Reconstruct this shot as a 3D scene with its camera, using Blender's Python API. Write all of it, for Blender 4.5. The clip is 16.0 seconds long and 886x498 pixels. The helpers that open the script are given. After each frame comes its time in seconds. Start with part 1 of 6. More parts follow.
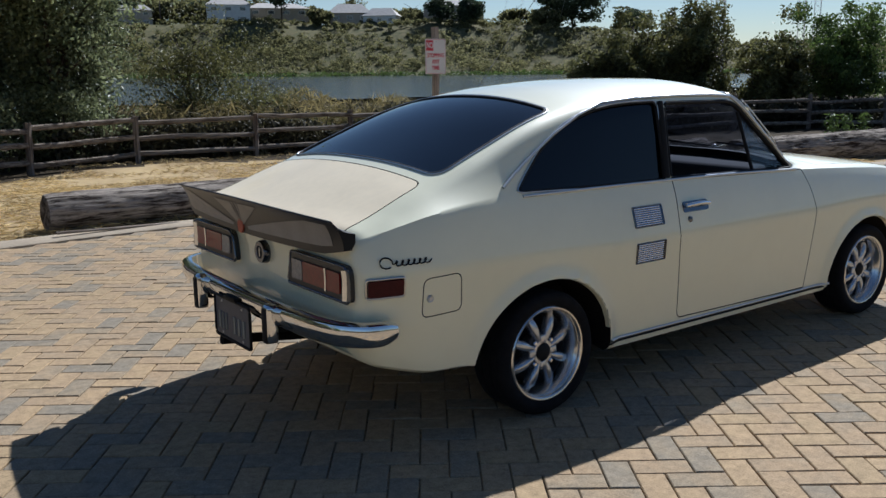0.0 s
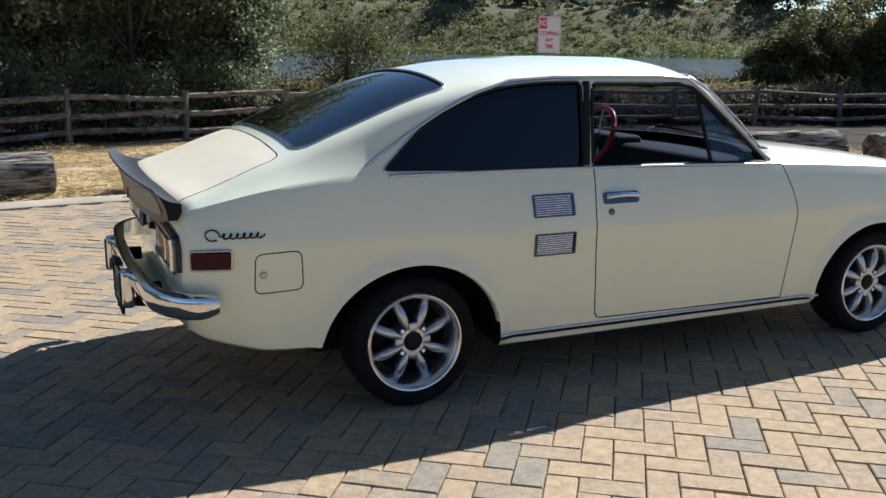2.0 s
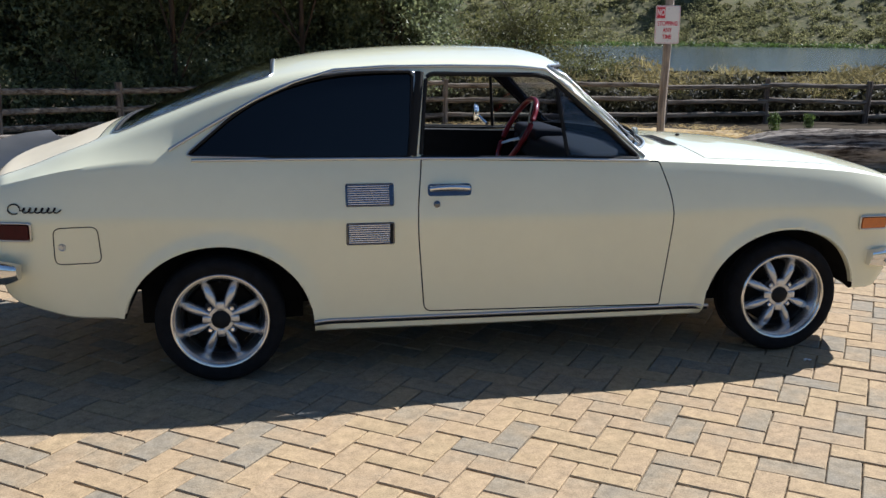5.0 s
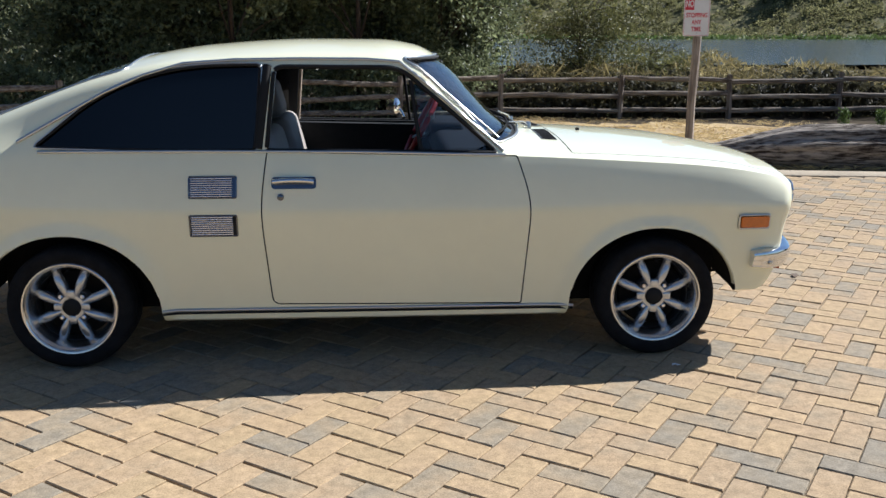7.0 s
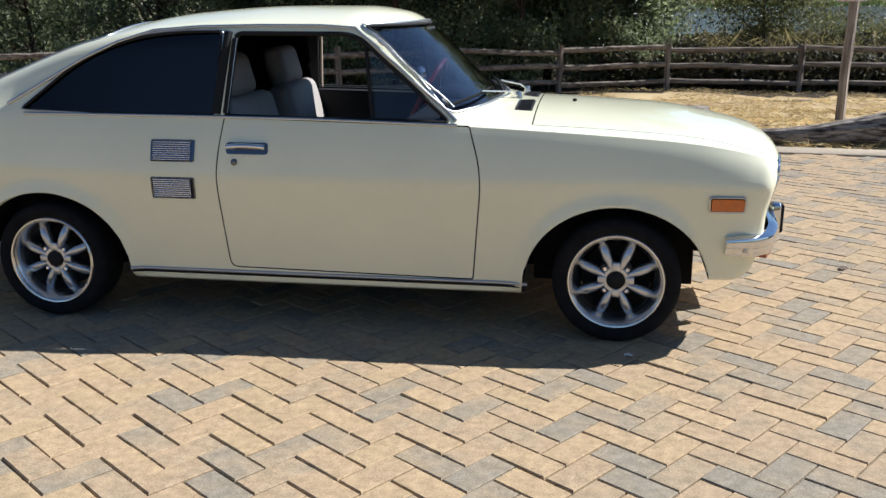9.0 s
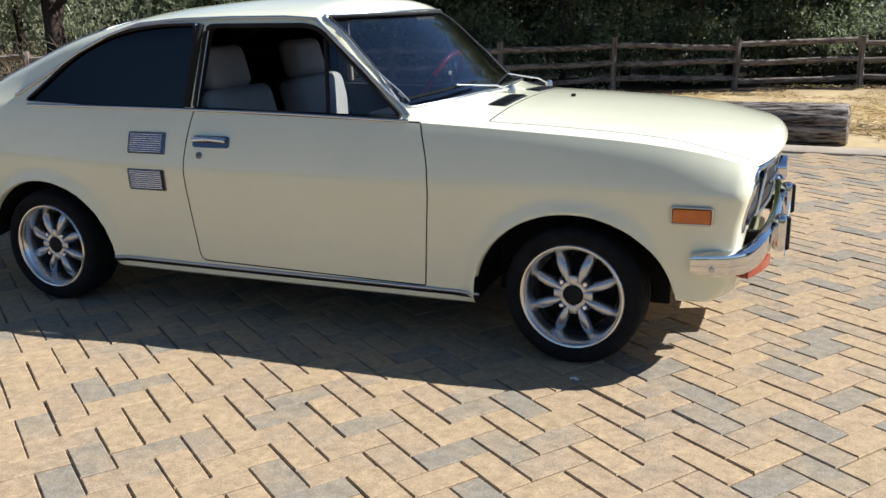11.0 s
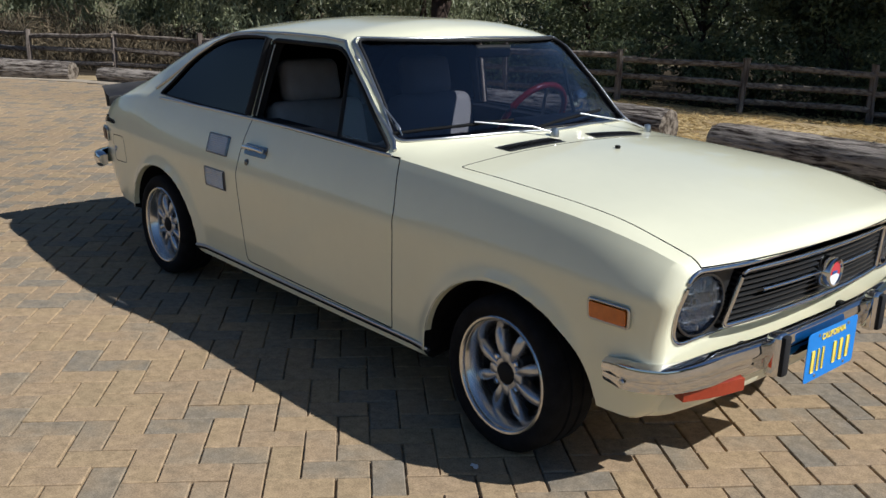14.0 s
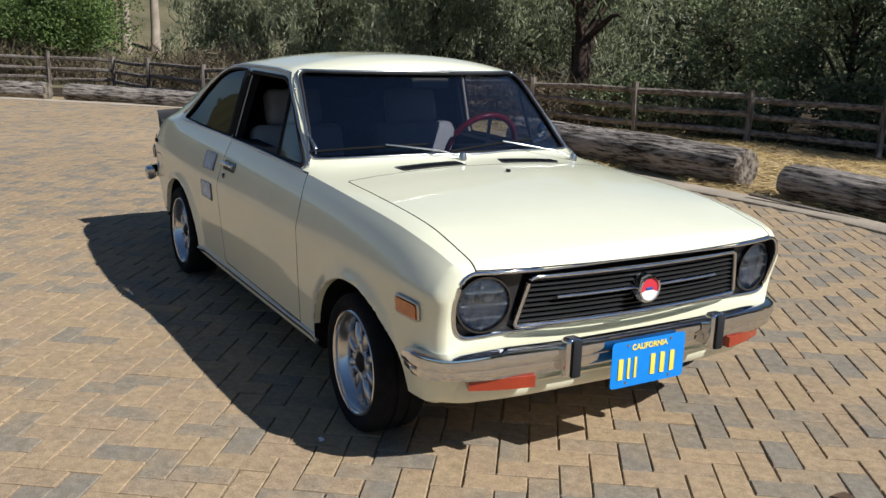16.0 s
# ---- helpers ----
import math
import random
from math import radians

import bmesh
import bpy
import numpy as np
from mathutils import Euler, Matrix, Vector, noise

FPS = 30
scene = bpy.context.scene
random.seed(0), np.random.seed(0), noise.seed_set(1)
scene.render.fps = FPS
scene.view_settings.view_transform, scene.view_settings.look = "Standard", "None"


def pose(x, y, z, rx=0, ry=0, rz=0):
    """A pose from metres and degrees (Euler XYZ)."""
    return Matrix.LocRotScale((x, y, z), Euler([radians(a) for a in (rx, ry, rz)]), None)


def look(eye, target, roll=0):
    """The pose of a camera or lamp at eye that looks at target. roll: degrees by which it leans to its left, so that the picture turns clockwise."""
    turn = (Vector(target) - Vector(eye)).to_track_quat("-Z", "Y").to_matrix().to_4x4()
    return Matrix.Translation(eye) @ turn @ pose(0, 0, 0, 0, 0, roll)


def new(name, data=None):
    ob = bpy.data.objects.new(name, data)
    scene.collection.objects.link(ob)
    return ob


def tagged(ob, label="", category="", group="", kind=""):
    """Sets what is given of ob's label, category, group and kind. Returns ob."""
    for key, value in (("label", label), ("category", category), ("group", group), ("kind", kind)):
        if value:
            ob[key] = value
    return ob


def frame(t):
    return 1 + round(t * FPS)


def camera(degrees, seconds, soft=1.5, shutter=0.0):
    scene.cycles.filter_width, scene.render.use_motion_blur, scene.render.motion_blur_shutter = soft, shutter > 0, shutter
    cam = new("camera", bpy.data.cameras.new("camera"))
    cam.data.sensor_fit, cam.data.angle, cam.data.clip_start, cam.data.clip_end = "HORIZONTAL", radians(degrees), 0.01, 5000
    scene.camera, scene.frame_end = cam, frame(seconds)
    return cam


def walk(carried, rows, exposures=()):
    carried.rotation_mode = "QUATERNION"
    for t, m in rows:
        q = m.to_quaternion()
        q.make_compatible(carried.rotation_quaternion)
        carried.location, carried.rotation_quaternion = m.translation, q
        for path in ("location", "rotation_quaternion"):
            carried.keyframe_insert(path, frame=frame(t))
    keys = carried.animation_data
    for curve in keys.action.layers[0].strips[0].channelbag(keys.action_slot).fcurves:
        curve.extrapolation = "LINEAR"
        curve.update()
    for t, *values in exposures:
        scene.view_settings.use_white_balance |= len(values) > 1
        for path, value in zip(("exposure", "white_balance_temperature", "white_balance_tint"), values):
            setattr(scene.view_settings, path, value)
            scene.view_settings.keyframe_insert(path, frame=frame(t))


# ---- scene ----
cam = camera(52.5, 16.0)
METRES, EYE, TILT, LEAN, TURN = 8.226, 1.295, 0.0, 0.0, -36.9
ROWS = [
    (0.0, 0.0, 0.0, 0.0, -0.1, -11.25, 0.5),
    (0.5, 0.0389, 0.0096, -0.0027, 2.61, -10.1, -0.65),
    (1.0, 0.0767, 0.0189, -0.001, 7.03, -9.66, -1.2),
    (1.5, 0.1127, 0.0201, -0.0015, 10.77, -11.31, -1.04),
    (2.0, 0.1381, 0.0322, -0.0027, 12.38, -12.53, -0.78),
    (2.5, 0.1623, 0.0405, -0.0013, 15.06, -12.59, -0.84),
    (3.0, 0.1987, 0.0421, -0.0021, 18.7, -12.47, -1.14),
    (5.5, 0.3361, 0.1078, -0.0013, 27.85, -13.14, -0.27),
    (6.0, 0.3601, 0.1237, -0.0004, 29.04, -12.52, -0.08),
    (6.5, 0.3928, 0.1371, -0.0021, 30.62, -13.48, 0.04),
    (7.0, 0.4139, 0.1537, -0.0027, 33.04, -13.47, -0.02),
    (7.5, 0.4341, 0.1722, -0.0056, 36.57, -14.23, -0.11),
    (8.0, 0.4539, 0.1899, -0.0066, 39.96, -15.32, 0.2),
    (8.5, 0.4786, 0.2113, -0.004, 43.0, -15.43, 0.25),
    (11.0, 0.5472, 0.3408, -0.01, 59.08, -15.31, 1.43),
    (11.5, 0.5599, 0.3672, -0.0044, 62.74, -16.4, 1.32),
    (12.0, 0.5598, 0.3961, -0.002, 64.91, -17.5, 1.05),
    (12.5, 0.558, 0.4223, 0.0036, 66.67, -17.77, 0.5),
    (13.0, 0.564, 0.4534, 0.0034, 72.66, -17.71, -0.34),
    (13.5, 0.5743, 0.4872, 0.0077, 80.54, -17.27, -1.41),
    (14.0, 0.5722, 0.5164, 0.0033, 85.49, -15.48, -1.49),
    (14.5, 0.5827, 0.5453, 0.0038, 89.42, -14.07, -1.64),
    (15.0, 0.6005, 0.5783, 0.0071, 92.89, -14.24, -1.77),
    (15.5, 0.6059, 0.6105, 0.0027, 94.6, -13.68, -1.68),
    (16.0, 0.6177, 0.6405, 0.006, 97.0, -13.42, -1.74),
]
EXPOSURES = [(0.0, 0.40, 5650, 10), (1.0, 0.50, 5500, 10), (2.0, 0.93, 5600, 10), (2.5, 1.03, 5600, 10), (3.0, 1.00, 5650, 10), (5.5, 0.93, 5800, 10), (7.0, 0.95, 5850, 10), (11.0, 0.98, 5800, 10), (12.0, 0.65, 5800, 10), (13.0, -0.25, 5800, 10), (14.0, 0.22, 5850, 10), (14.5, 0.32, 5850, 10), (16.0, 0.38, 5850, 10)]
walk(cam, [(t, pose(-2.27, -3.104, EYE, TILT, LEAN, TURN) @ pose(METRES * x, METRES * y, METRES * z, 90 + pitch, roll, yaw)) for t, x, y, z, yaw, pitch, roll in ROWS], EXPOSURES)

# ---- world, sun ----
SUN = Vector((1.0, 0.48, 1.0)).normalized()
sky_world = bpy.data.worlds.new("sky")
scene.world = sky_world
sky_world.use_nodes = True
wn = sky_world.node_tree
sky = wn.nodes.new("ShaderNodeTexSky")
sky.sky_type = 'NISHITA'
sky.sun_disc = False
sky.sun_elevation = math.asin(SUN.z)
sky.sun_rotation = math.atan2(SUN.x, SUN.y)
sky.altitude = 20
sky.air_density, sky.dust_density, sky.ozone_density = 1.0, 0.1, 2.5
wn.links.new(sky.outputs[0], wn.nodes["Background"].inputs[0])
wn.nodes["Background"].inputs[1].default_value = 0.050
sun_data = bpy.data.lights.new("sun", 'SUN')
sun_data.energy, sun_data.angle, sun_data.color = 5.0, radians(0.53), (1.0, 0.95, 0.87)
sun = new("sun", sun_data)
sun.matrix_world = look(SUN * 60, (0, 0, 0))

# ---- materials ----
def material(name, color, rough=0.6, metal=0.0, vary=0.0, scale=8.0, bump=0.0, bump_scale=40.0, coat=0.0, spec=0.5, second=None, rand=0.0, island=0.0):
    """A principled material with two scales of noise in its colour and fine relief."""
    m = bpy.data.materials.new(name)
    m.use_nodes = True
    nt = m.node_tree
    b = nt.nodes["Principled BSDF"]
    b.inputs["Roughness"].default_value = rough
    b.inputs["Metallic"].default_value = metal
    b.inputs["Coat Weight"].default_value = coat
    b.inputs["Coat Roughness"].default_value = 0.04
    b.inputs["Specular IOR Level"].default_value = spec
    b.inputs["Base Color"].default_value = (*color, 1)
    tc = nt.nodes.new("ShaderNodeTexCoord")
    last = None
    if vary or second:
        n1 = nt.nodes.new("ShaderNodeTexNoise"); n1.inputs["Scale"].default_value = scale; n1.inputs["Detail"].default_value = 8
        n2 = nt.nodes.new("ShaderNodeTexNoise"); n2.inputs["Scale"].default_value = scale * 9; n2.inputs["Detail"].default_value = 4
        nt.links.new(tc.outputs["Object"], n1.inputs["Vector"]); nt.links.new(tc.outputs["Object"], n2.inputs["Vector"])
        mid = nt.nodes.new("ShaderNodeMath"); mid.operation = 'MULTIPLY_ADD'
        nt.links.new(n2.outputs["Fac"], mid.inputs[0]); mid.inputs[1].default_value = 0.4
        sub = nt.nodes.new("ShaderNodeMath"); sub.operation = 'MULTIPLY_ADD'; sub.inputs[1].default_value = 1.0; sub.inputs[2].default_value = -0.2
        nt.links.new(n1.outputs["Fac"], sub.inputs[0]); nt.links.new(sub.outputs[0], mid.inputs[2])
        ramp = nt.nodes.new("ShaderNodeValToRGB")
        ramp.color_ramp.elements[0].position, ramp.color_ramp.elements[1].position = 0.3, 0.7
        lo = second or tuple(c * (1 - vary) for c in color)
        hi = color if second else tuple(min(1, c * (1 + vary)) for c in color)
        ramp.color_ramp.elements[0].color, ramp.color_ramp.elements[1].color = (*lo, 1), (*hi, 1)
        nt.links.new(mid.outputs[0], ramp.inputs[0])
        last = ramp.outputs[0]
    if rand or island:
        src = nt.nodes.new("ShaderNodeObjectInfo").outputs["Random"] if rand else nt.nodes.new("ShaderNodeNewGeometry").outputs["Random Per Island"]
        mr = nt.nodes.new("ShaderNodeMapRange"); mr.inputs[3].default_value = 1 - (rand or island); mr.inputs[4].default_value = 1 + (rand or island)
        nt.links.new(src, mr.inputs[0])
        mul = nt.nodes.new("ShaderNodeVectorMath"); mul.operation = 'SCALE'
        nt.links.new(mr.outputs[0], mul.inputs["Scale"])
        if last: nt.links.new(last, mul.inputs[0])
        else: mul.inputs[0].default_value = color
        last = mul.outputs[0]
    if last: nt.links.new(last, b.inputs["Base Color"])
    if bump:
        nb = nt.nodes.new("ShaderNodeTexNoise"); nb.inputs["Scale"].default_value = bump_scale; nb.inputs["Detail"].default_value = 6
        nt.links.new(tc.outputs["Object"], nb.inputs["Vector"])
        bp = nt.nodes.new("ShaderNodeBump"); bp.inputs["Strength"].default_value = min(1.0, bump * 2); bp.inputs["Distance"].default_value = bump * 0.02
        nt.links.new(nb.outputs["Fac"], bp.inputs["Height"]); nt.links.new(bp.outputs[0], b.inputs["Normal"])
    return m


def glass_material(name, tint, gloss=0.02, base=0.04, edge=0.45):
    m = bpy.data.materials.new(name)
    m.use_nodes = True
    nt = m.node_tree
    nt.nodes.remove(nt.nodes["Principled BSDF"])
    tr = nt.nodes.new("ShaderNodeBsdfTransparent"); tr.inputs[0].default_value = (*tint, 1)
    gl = nt.nodes.new("ShaderNodeBsdfGlossy"); gl.inputs["Roughness"].default_value = gloss
    lw = nt.nodes.new("ShaderNodeLayerWeight")
    pw = nt.nodes.new("ShaderNodeMath"); pw.operation = 'POWER'; pw.inputs[1].default_value = 5.0
    fr = nt.nodes.new("ShaderNodeMath"); fr.operation = 'MULTIPLY_ADD'; fr.inputs[1].default_value = edge; fr.inputs[2].default_value = base
    nt.links.new(lw.outputs["Facing"], pw.inputs[0]); nt.links.new(pw.outputs[0], fr.inputs[0])
    mx = nt.nodes.new("ShaderNodeMixShader")
    nt.links.new(fr.outputs[0], mx.inputs[0]); nt.links.new(tr.outputs[0], mx.inputs[1]); nt.links.new(gl.outputs[0], mx.inputs[2])
    nt.links.new(mx.outputs[0], nt.nodes["Material Output"].inputs[0])
    return m


PAINT = material("cream_paint", (0.80, 0.77, 0.55), rough=0.45, coat=1.0, vary=0.025, scale=2.2)
DUSTY = material("dusty_beige_paint", (0.78, 0.665, 0.47), rough=0.5, coat=0.2, vary=0.06, scale=4)
CHROME = material("chrome", (0.70, 0.70, 0.71), rough=0.06, metal=1.0, vary=0.05, scale=30)
SKY_CHROME = material("sky_tinted_chrome", (0.60, 0.61, 0.64), rough=0.10, metal=1.0, vary=0.1, scale=40)
STEEL = material("brushed_steel_trim", (0.55, 0.55, 0.54), rough=0.28, metal=1.0)
RUBBER = material("black_rubber", (0.014, 0.014, 0.015), rough=0.75, vary=0.2, scale=20, spec=0.25)
TYRE = material("tyre_rubber", (0.010, 0.010, 0.011), rough=0.9, spec=0.15, vary=0.3, scale=25, bump=0.15, bump_scale=120)
BLACK = material("matt_black", (0.010, 0.010, 0.010), rough=0.7, spec=0.25)
UNDER = material("underbody_black", (0.012, 0.011, 0.010), rough=0.95, spec=0.1, vary=0.3, scale=10)
WIPER = material("wiper_rubber", (0.012, 0.012, 0.012), rough=0.95, spec=0.08)
TAN_TRIM = material("tan_pillar_trim", (0.50, 0.40, 0.31), rough=0.6, vary=0.05, scale=20)
WELL = material("dark_wheel_well", (0.055, 0.056, 0.060), rough=0.5, metal=0.5, vary=0.2, scale=30)
GRILLE = material("grille_black", (0.02, 0.02, 0.02), rough=0.42)
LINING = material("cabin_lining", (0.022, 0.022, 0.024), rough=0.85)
ALLOY = material("grey_alloy", (0.50, 0.52, 0.56), rough=0.26, metal=0.85, vary=0.08, scale=30)
LIP = material("polished_rim_lip", (0.66, 0.65, 0.63), rough=0.2, metal=0.95, vary=0.06, scale=40)
SMOKED = material("dark_chrome", (0.13, 0.14, 0.165), rough=0.16, metal=1.0, vary=0.1, scale=30)
REFLECT = material("lamp_reflector", (0.78, 0.79, 0.81), rough=0.05, metal=1.0, vary=0.12, scale=70, bump=0.5, bump_scale=60)
AMBER = material("amber_lens", (0.55, 0.13, 0.008), rough=0.15, coat=0.6, vary=0.12, scale=60)
REDLENS = material("red_lens", (0.050, 0.003, 0.005), rough=0.4, coat=0.0, spec=0.2, vary=0.15, scale=60)
TAILRED = material("tail_red_lens", (0.17, 0.006, 0.010), rough=0.3, coat=0.3, spec=0.3, vary=0.2, scale=60)
SILVERLENS = material("grey_lens", (0.16, 0.16, 0.17), rough=0.25, coat=0.3, vary=0.2, scale=60)
CLEARLENS = material("lamp_glass", (0.66, 0.68, 0.70), rough=0.06, metal=0.75, vary=0.15, scale=60)
ORANGE = material("orange_red_lens", (0.27, 0.034, 0.012), rough=0.22, coat=0.3, vary=0.1, scale=60)
PLATE_BLUE = material("plate_blue", (0.01, 0.20, 0.62), rough=0.4, vary=0.06, scale=20)
PLATE_YELLOW = material("plate_yellow", (0.85, 0.66, 0.10), rough=0.45)
PLATE_WHITE = material("plate_white", (0.75, 0.78, 0.82), rough=0.45)
SEAT = material("grey_vinyl", (0.29, 0.262, 0.235), rough=0.6, vary=0.06, scale=20, bump=0.08, bump_scale=90)
REDWOOD = material("red_wheel_rim", (0.44, 0.024, 0.022), rough=0.3, coat=0.4)
GLASS = glass_material("clear_glass", (0.86, 0.90, 0.90))
LAMPGLASS = glass_material("headlamp_glass", (0.74, 0.76, 0.78), base=0.05)
SCREEN = glass_material("screen_glass", (0.60, 0.63, 0.70), base=0.09, edge=0.9)
TINT = glass_material("dark_tinted_glass", (0.05, 0.055, 0.065), base=0.05)
REAR_TINT = glass_material("dark_rear_glass", (0.03, 0.033, 0.04), base=0.09, edge=0.9)
BADGE_RED = material("badge_red", (0.55, 0.03, 0.05), rough=0.2, coat=0.5)
BADGE_BLUE = material("badge_blue", (0.03, 0.07, 0.25), rough=0.2, coat=0.5)

# ---- mesh tools ----
from mathutils.bvhtree import BVHTree


def mesh_of(name, verts, faces, mats=(), smooth=True, sharp=35):
    me = bpy.data.meshes.new(name)
    me.from_pydata([tuple(map(float, v)) for v in verts], [], faces)
    for m in (mats if isinstance(mats, (list, tuple)) else [mats]):
        me.materials.append(m)
    me.validate()
    me.update()
    if smooth:
        me.polygons.foreach_set("use_smooth", [True] * len(me.polygons))
        me.set_sharp_from_angle(angle=radians(sharp))
    return me


def part(name, bm, mat=None, parent=None, label="", smooth=True, sharp=35):
    """Links a mesh or a bmesh as one object under a thing or a part."""
    if isinstance(bm, bmesh.types.BMesh):
        me = bpy.data.meshes.new(name)
        bm.to_mesh(me)
        bm.free()
        if smooth:
            me.polygons.foreach_set("use_smooth", [True] * len(me.polygons))
            me.set_sharp_from_angle(angle=radians(sharp))
    else:
        me = bm
    if mat is not None and not me.materials:
        me.materials.append(mat)
    ob = new(name, me)
    if parent is not None:
        ob.parent = parent
    if label:
        ob["label"] = label
    return ob


def thing(name, label, category, group="", at=(0, 0, 0), rz=0, kind=""):
    ob = new(name)
    ob.matrix_basis = pose(*at, 0, 0, rz)
    return tagged(ob, label, category, group, kind)


def curve(*pts):
    """A smooth curve through a few control points that never overshoots."""
    xs, vs = np.array([p[0] for p in pts], float), np.array([p[1] for p in pts], float)
    h, d = np.diff(xs), np.diff(vs) / np.diff(xs)
    m = np.zeros(len(xs))
    m[0], m[-1] = d[0], d[-1]
    for i in range(1, len(xs) - 1):
        if d[i - 1] * d[i] > 0:
            w1, w2 = 2 * h[i] + h[i - 1], h[i] + 2 * h[i - 1]
            m[i] = (w1 + w2) / (w1 / d[i - 1] + w2 / d[i])

    def value(x):
        x = np.clip(x, xs[0], xs[-1])
        i = np.clip(np.searchsorted(xs, x, side="right") - 1, 0, len(h) - 1)
        t = (x - xs[i]) / h[i]
        return ((2 * t**3 - 3 * t**2 + 1) * vs[i] + (t**3 - 2 * t**2 + t) * h[i] * m[i]
                + (-2 * t**3 + 3 * t**2) * vs[i + 1] + (t**3 - t**2) * h[i] * m[i + 1])
    return value


def smooth01(t):
    t = np.clip(t, 0, 1)
    return t * t * (3 - 2 * t)


def box_bm(cx, cy, cz, sx, sy, sz, bevel=0.0, seg=2, m=None):
    bm = bmesh.new()
    bmesh.ops.create_cube(bm, size=1, matrix=Matrix.Translation((cx, cy, cz)) @ Matrix.Diagonal((sx, sy, sz, 1)))
    if bevel:
        bmesh.ops.bevel(bm, geom=bm.edges[:], offset=bevel, segments=seg, affect='EDGES', profile=0.5)
    if m is not None:
        bm.transform(m)
    return bm


def rounded(pts, r, n=5):
    """A closed outline with its corners rounded; r may be one radius or one for each corner."""
    out, k = [], len(pts)
    for i in range(k):
        p, a, b = (np.array(pts[j % k], float) for j in (i, i - 1, i + 1))
        ri = r[i] if isinstance(r, (list, tuple)) else r
        if ri <= 0:
            out.append(p); continue
        da, db = a - p, b - p
        la, lb = np.linalg.norm(da), np.linalg.norm(db)
        t = min(ri, la * 0.49, lb * 0.49)
        p0, p1 = p + da / la * t, p + db / lb * t
        for s in np.linspace(0, 1, n):
            out.append((1 - s)**2 * p0 + 2 * s * (1 - s) * p + s * s * p1)
    return out


def resample(pts, step, closed=True):
    pts = [np.array(p, float) for p in pts]
    if closed: pts = pts + [pts[0]]
    out = []
    for a, b in zip(pts[:-1], pts[1:]):
        n = max(1, int(np.ceil(np.linalg.norm(b - a) / step)))
        out += [a + (b - a) * i / n for i in range(n)]
    if not closed: out.append(pts[-1])
    return out


def prism(outline, axis, lo, hi, mat=None):
    """A closed solid: an outline in two axes, drawn out along the third."""
    def put(u, v, w):
        return {"x": (w, u, v), "y": (u, w, v), "z": (u, v, w)}[axis]
    n = len(outline)
    verts = [put(*p, lo) for p in outline] + [put(*p, hi) for p in outline]
    faces = [tuple(range(n)), tuple(range(n, 2 * n))] + [(i, (i + 1) % n, n + (i + 1) % n, n + i) for i in range(n)]
    bm = bmesh.new()
    vs = [bm.verts.new(v) for v in verts]
    for f in faces: bm.faces.new([vs[i] for i in f])
    bmesh.ops.recalc_face_normals(bm, faces=bm.faces[:])
    me = bpy.data.meshes.new("prism")
    bm.to_mesh(me); bm.free()
    if mat: me.materials.append(mat)
    return me


def tube(path, r, closed=True, sides=8, flat=1.0, up=None):
    """A round bead along a path of points; flat squashes it along up."""
    P = [Vector(p) for p in path]
    n = len(P)
    verts, faces = [], []
    for i, p in enumerate(P):
        a = P[(i - 1) % n] if closed or i else P[0]
        b = P[(i + 1) % n] if closed or i < n - 1 else P[-1]
        t = (b - a).normalized()
        ref = Vector(up) if up is not None else (Vector((0, 0, 1)) if abs(t.z) < 0.9 else Vector((0, 1, 0)))
        s = t.cross(ref).normalized()
        w = s.cross(t)
        for k in range(sides):
            ang = 2 * math.pi * k / sides
            verts.append(p + s * math.cos(ang) * r + w * math.sin(ang) * r * flat)
    for i in range(n if closed else n - 1):
        for k in range(sides):
            j, l = (i + 1) % n, (k + 1) % sides
            faces.append((i * sides + k, i * sides + l, j * sides + l, j * sides + k))
    if not closed:
        faces += [tuple(reversed(range(sides))), tuple(range((n - 1) * sides, n * sides))]
    return verts, faces


def tube_part(name, path, r, mat, parent, closed=True, sides=8, flat=1.0, up=None, label=""):
    return part(name, mesh_of(name, *tube(path, r, closed, sides, flat, up), mat, sharp=80), None, parent, label)


def lathe(profile, n=48, axis="y", mat=None, closed=False, sharp=35):
    """A turned solid: (radius, along) points swept round an axis."""
    k = len(profile)
    verts, faces = [], []
    for i in range(n):
        a = 2 * math.pi * i / n
        for r, h in profile:
            verts.append({"y": (r * math.cos(a), h, r * math.sin(a)), "z": (r * math.cos(a), r * math.sin(a), h),
                          "x": (h, r * math.cos(a), r * math.sin(a))}[axis])
    for i in range(n):
        j = (i + 1) % n
        for q in range(k if closed else k - 1):
            w = (q + 1) % k
            faces.append((i * k + q, i * k + w, j * k + w, j * k + q))
    me = mesh_of("turned", verts, faces, mat or (), sharp=sharp)
    bm = bmesh.new(); bm.from_mesh(me)
    bmesh.ops.remove_doubles(bm, verts=bm.verts[:], dist=1e-6)
    bmesh.ops.recalc_face_normals(bm, faces=bm.faces[:])
    bm.to_mesh(me); bm.free()
    return me


def cut(base, cutters, op='DIFFERENCE'):
    """The base mesh with cutters taken out of it (or kept alone), as a new mesh."""
    ob = new("work", base)
    extra = []
    for c in cutters:
        co = new("cutter", c)
        extra.append(co)
        md = ob.modifiers.new("cut", 'BOOLEAN')
        md.operation, md.object, md.solver = op, co, 'EXACT'
        md.material_mode = 'TRANSFER'
    me = bpy.data.meshes.new_from_object(ob.evaluated_get(bpy.context.evaluated_depsgraph_get()))
    for o in (ob, *extra):
        bpy.data.objects.remove(o)
    return me


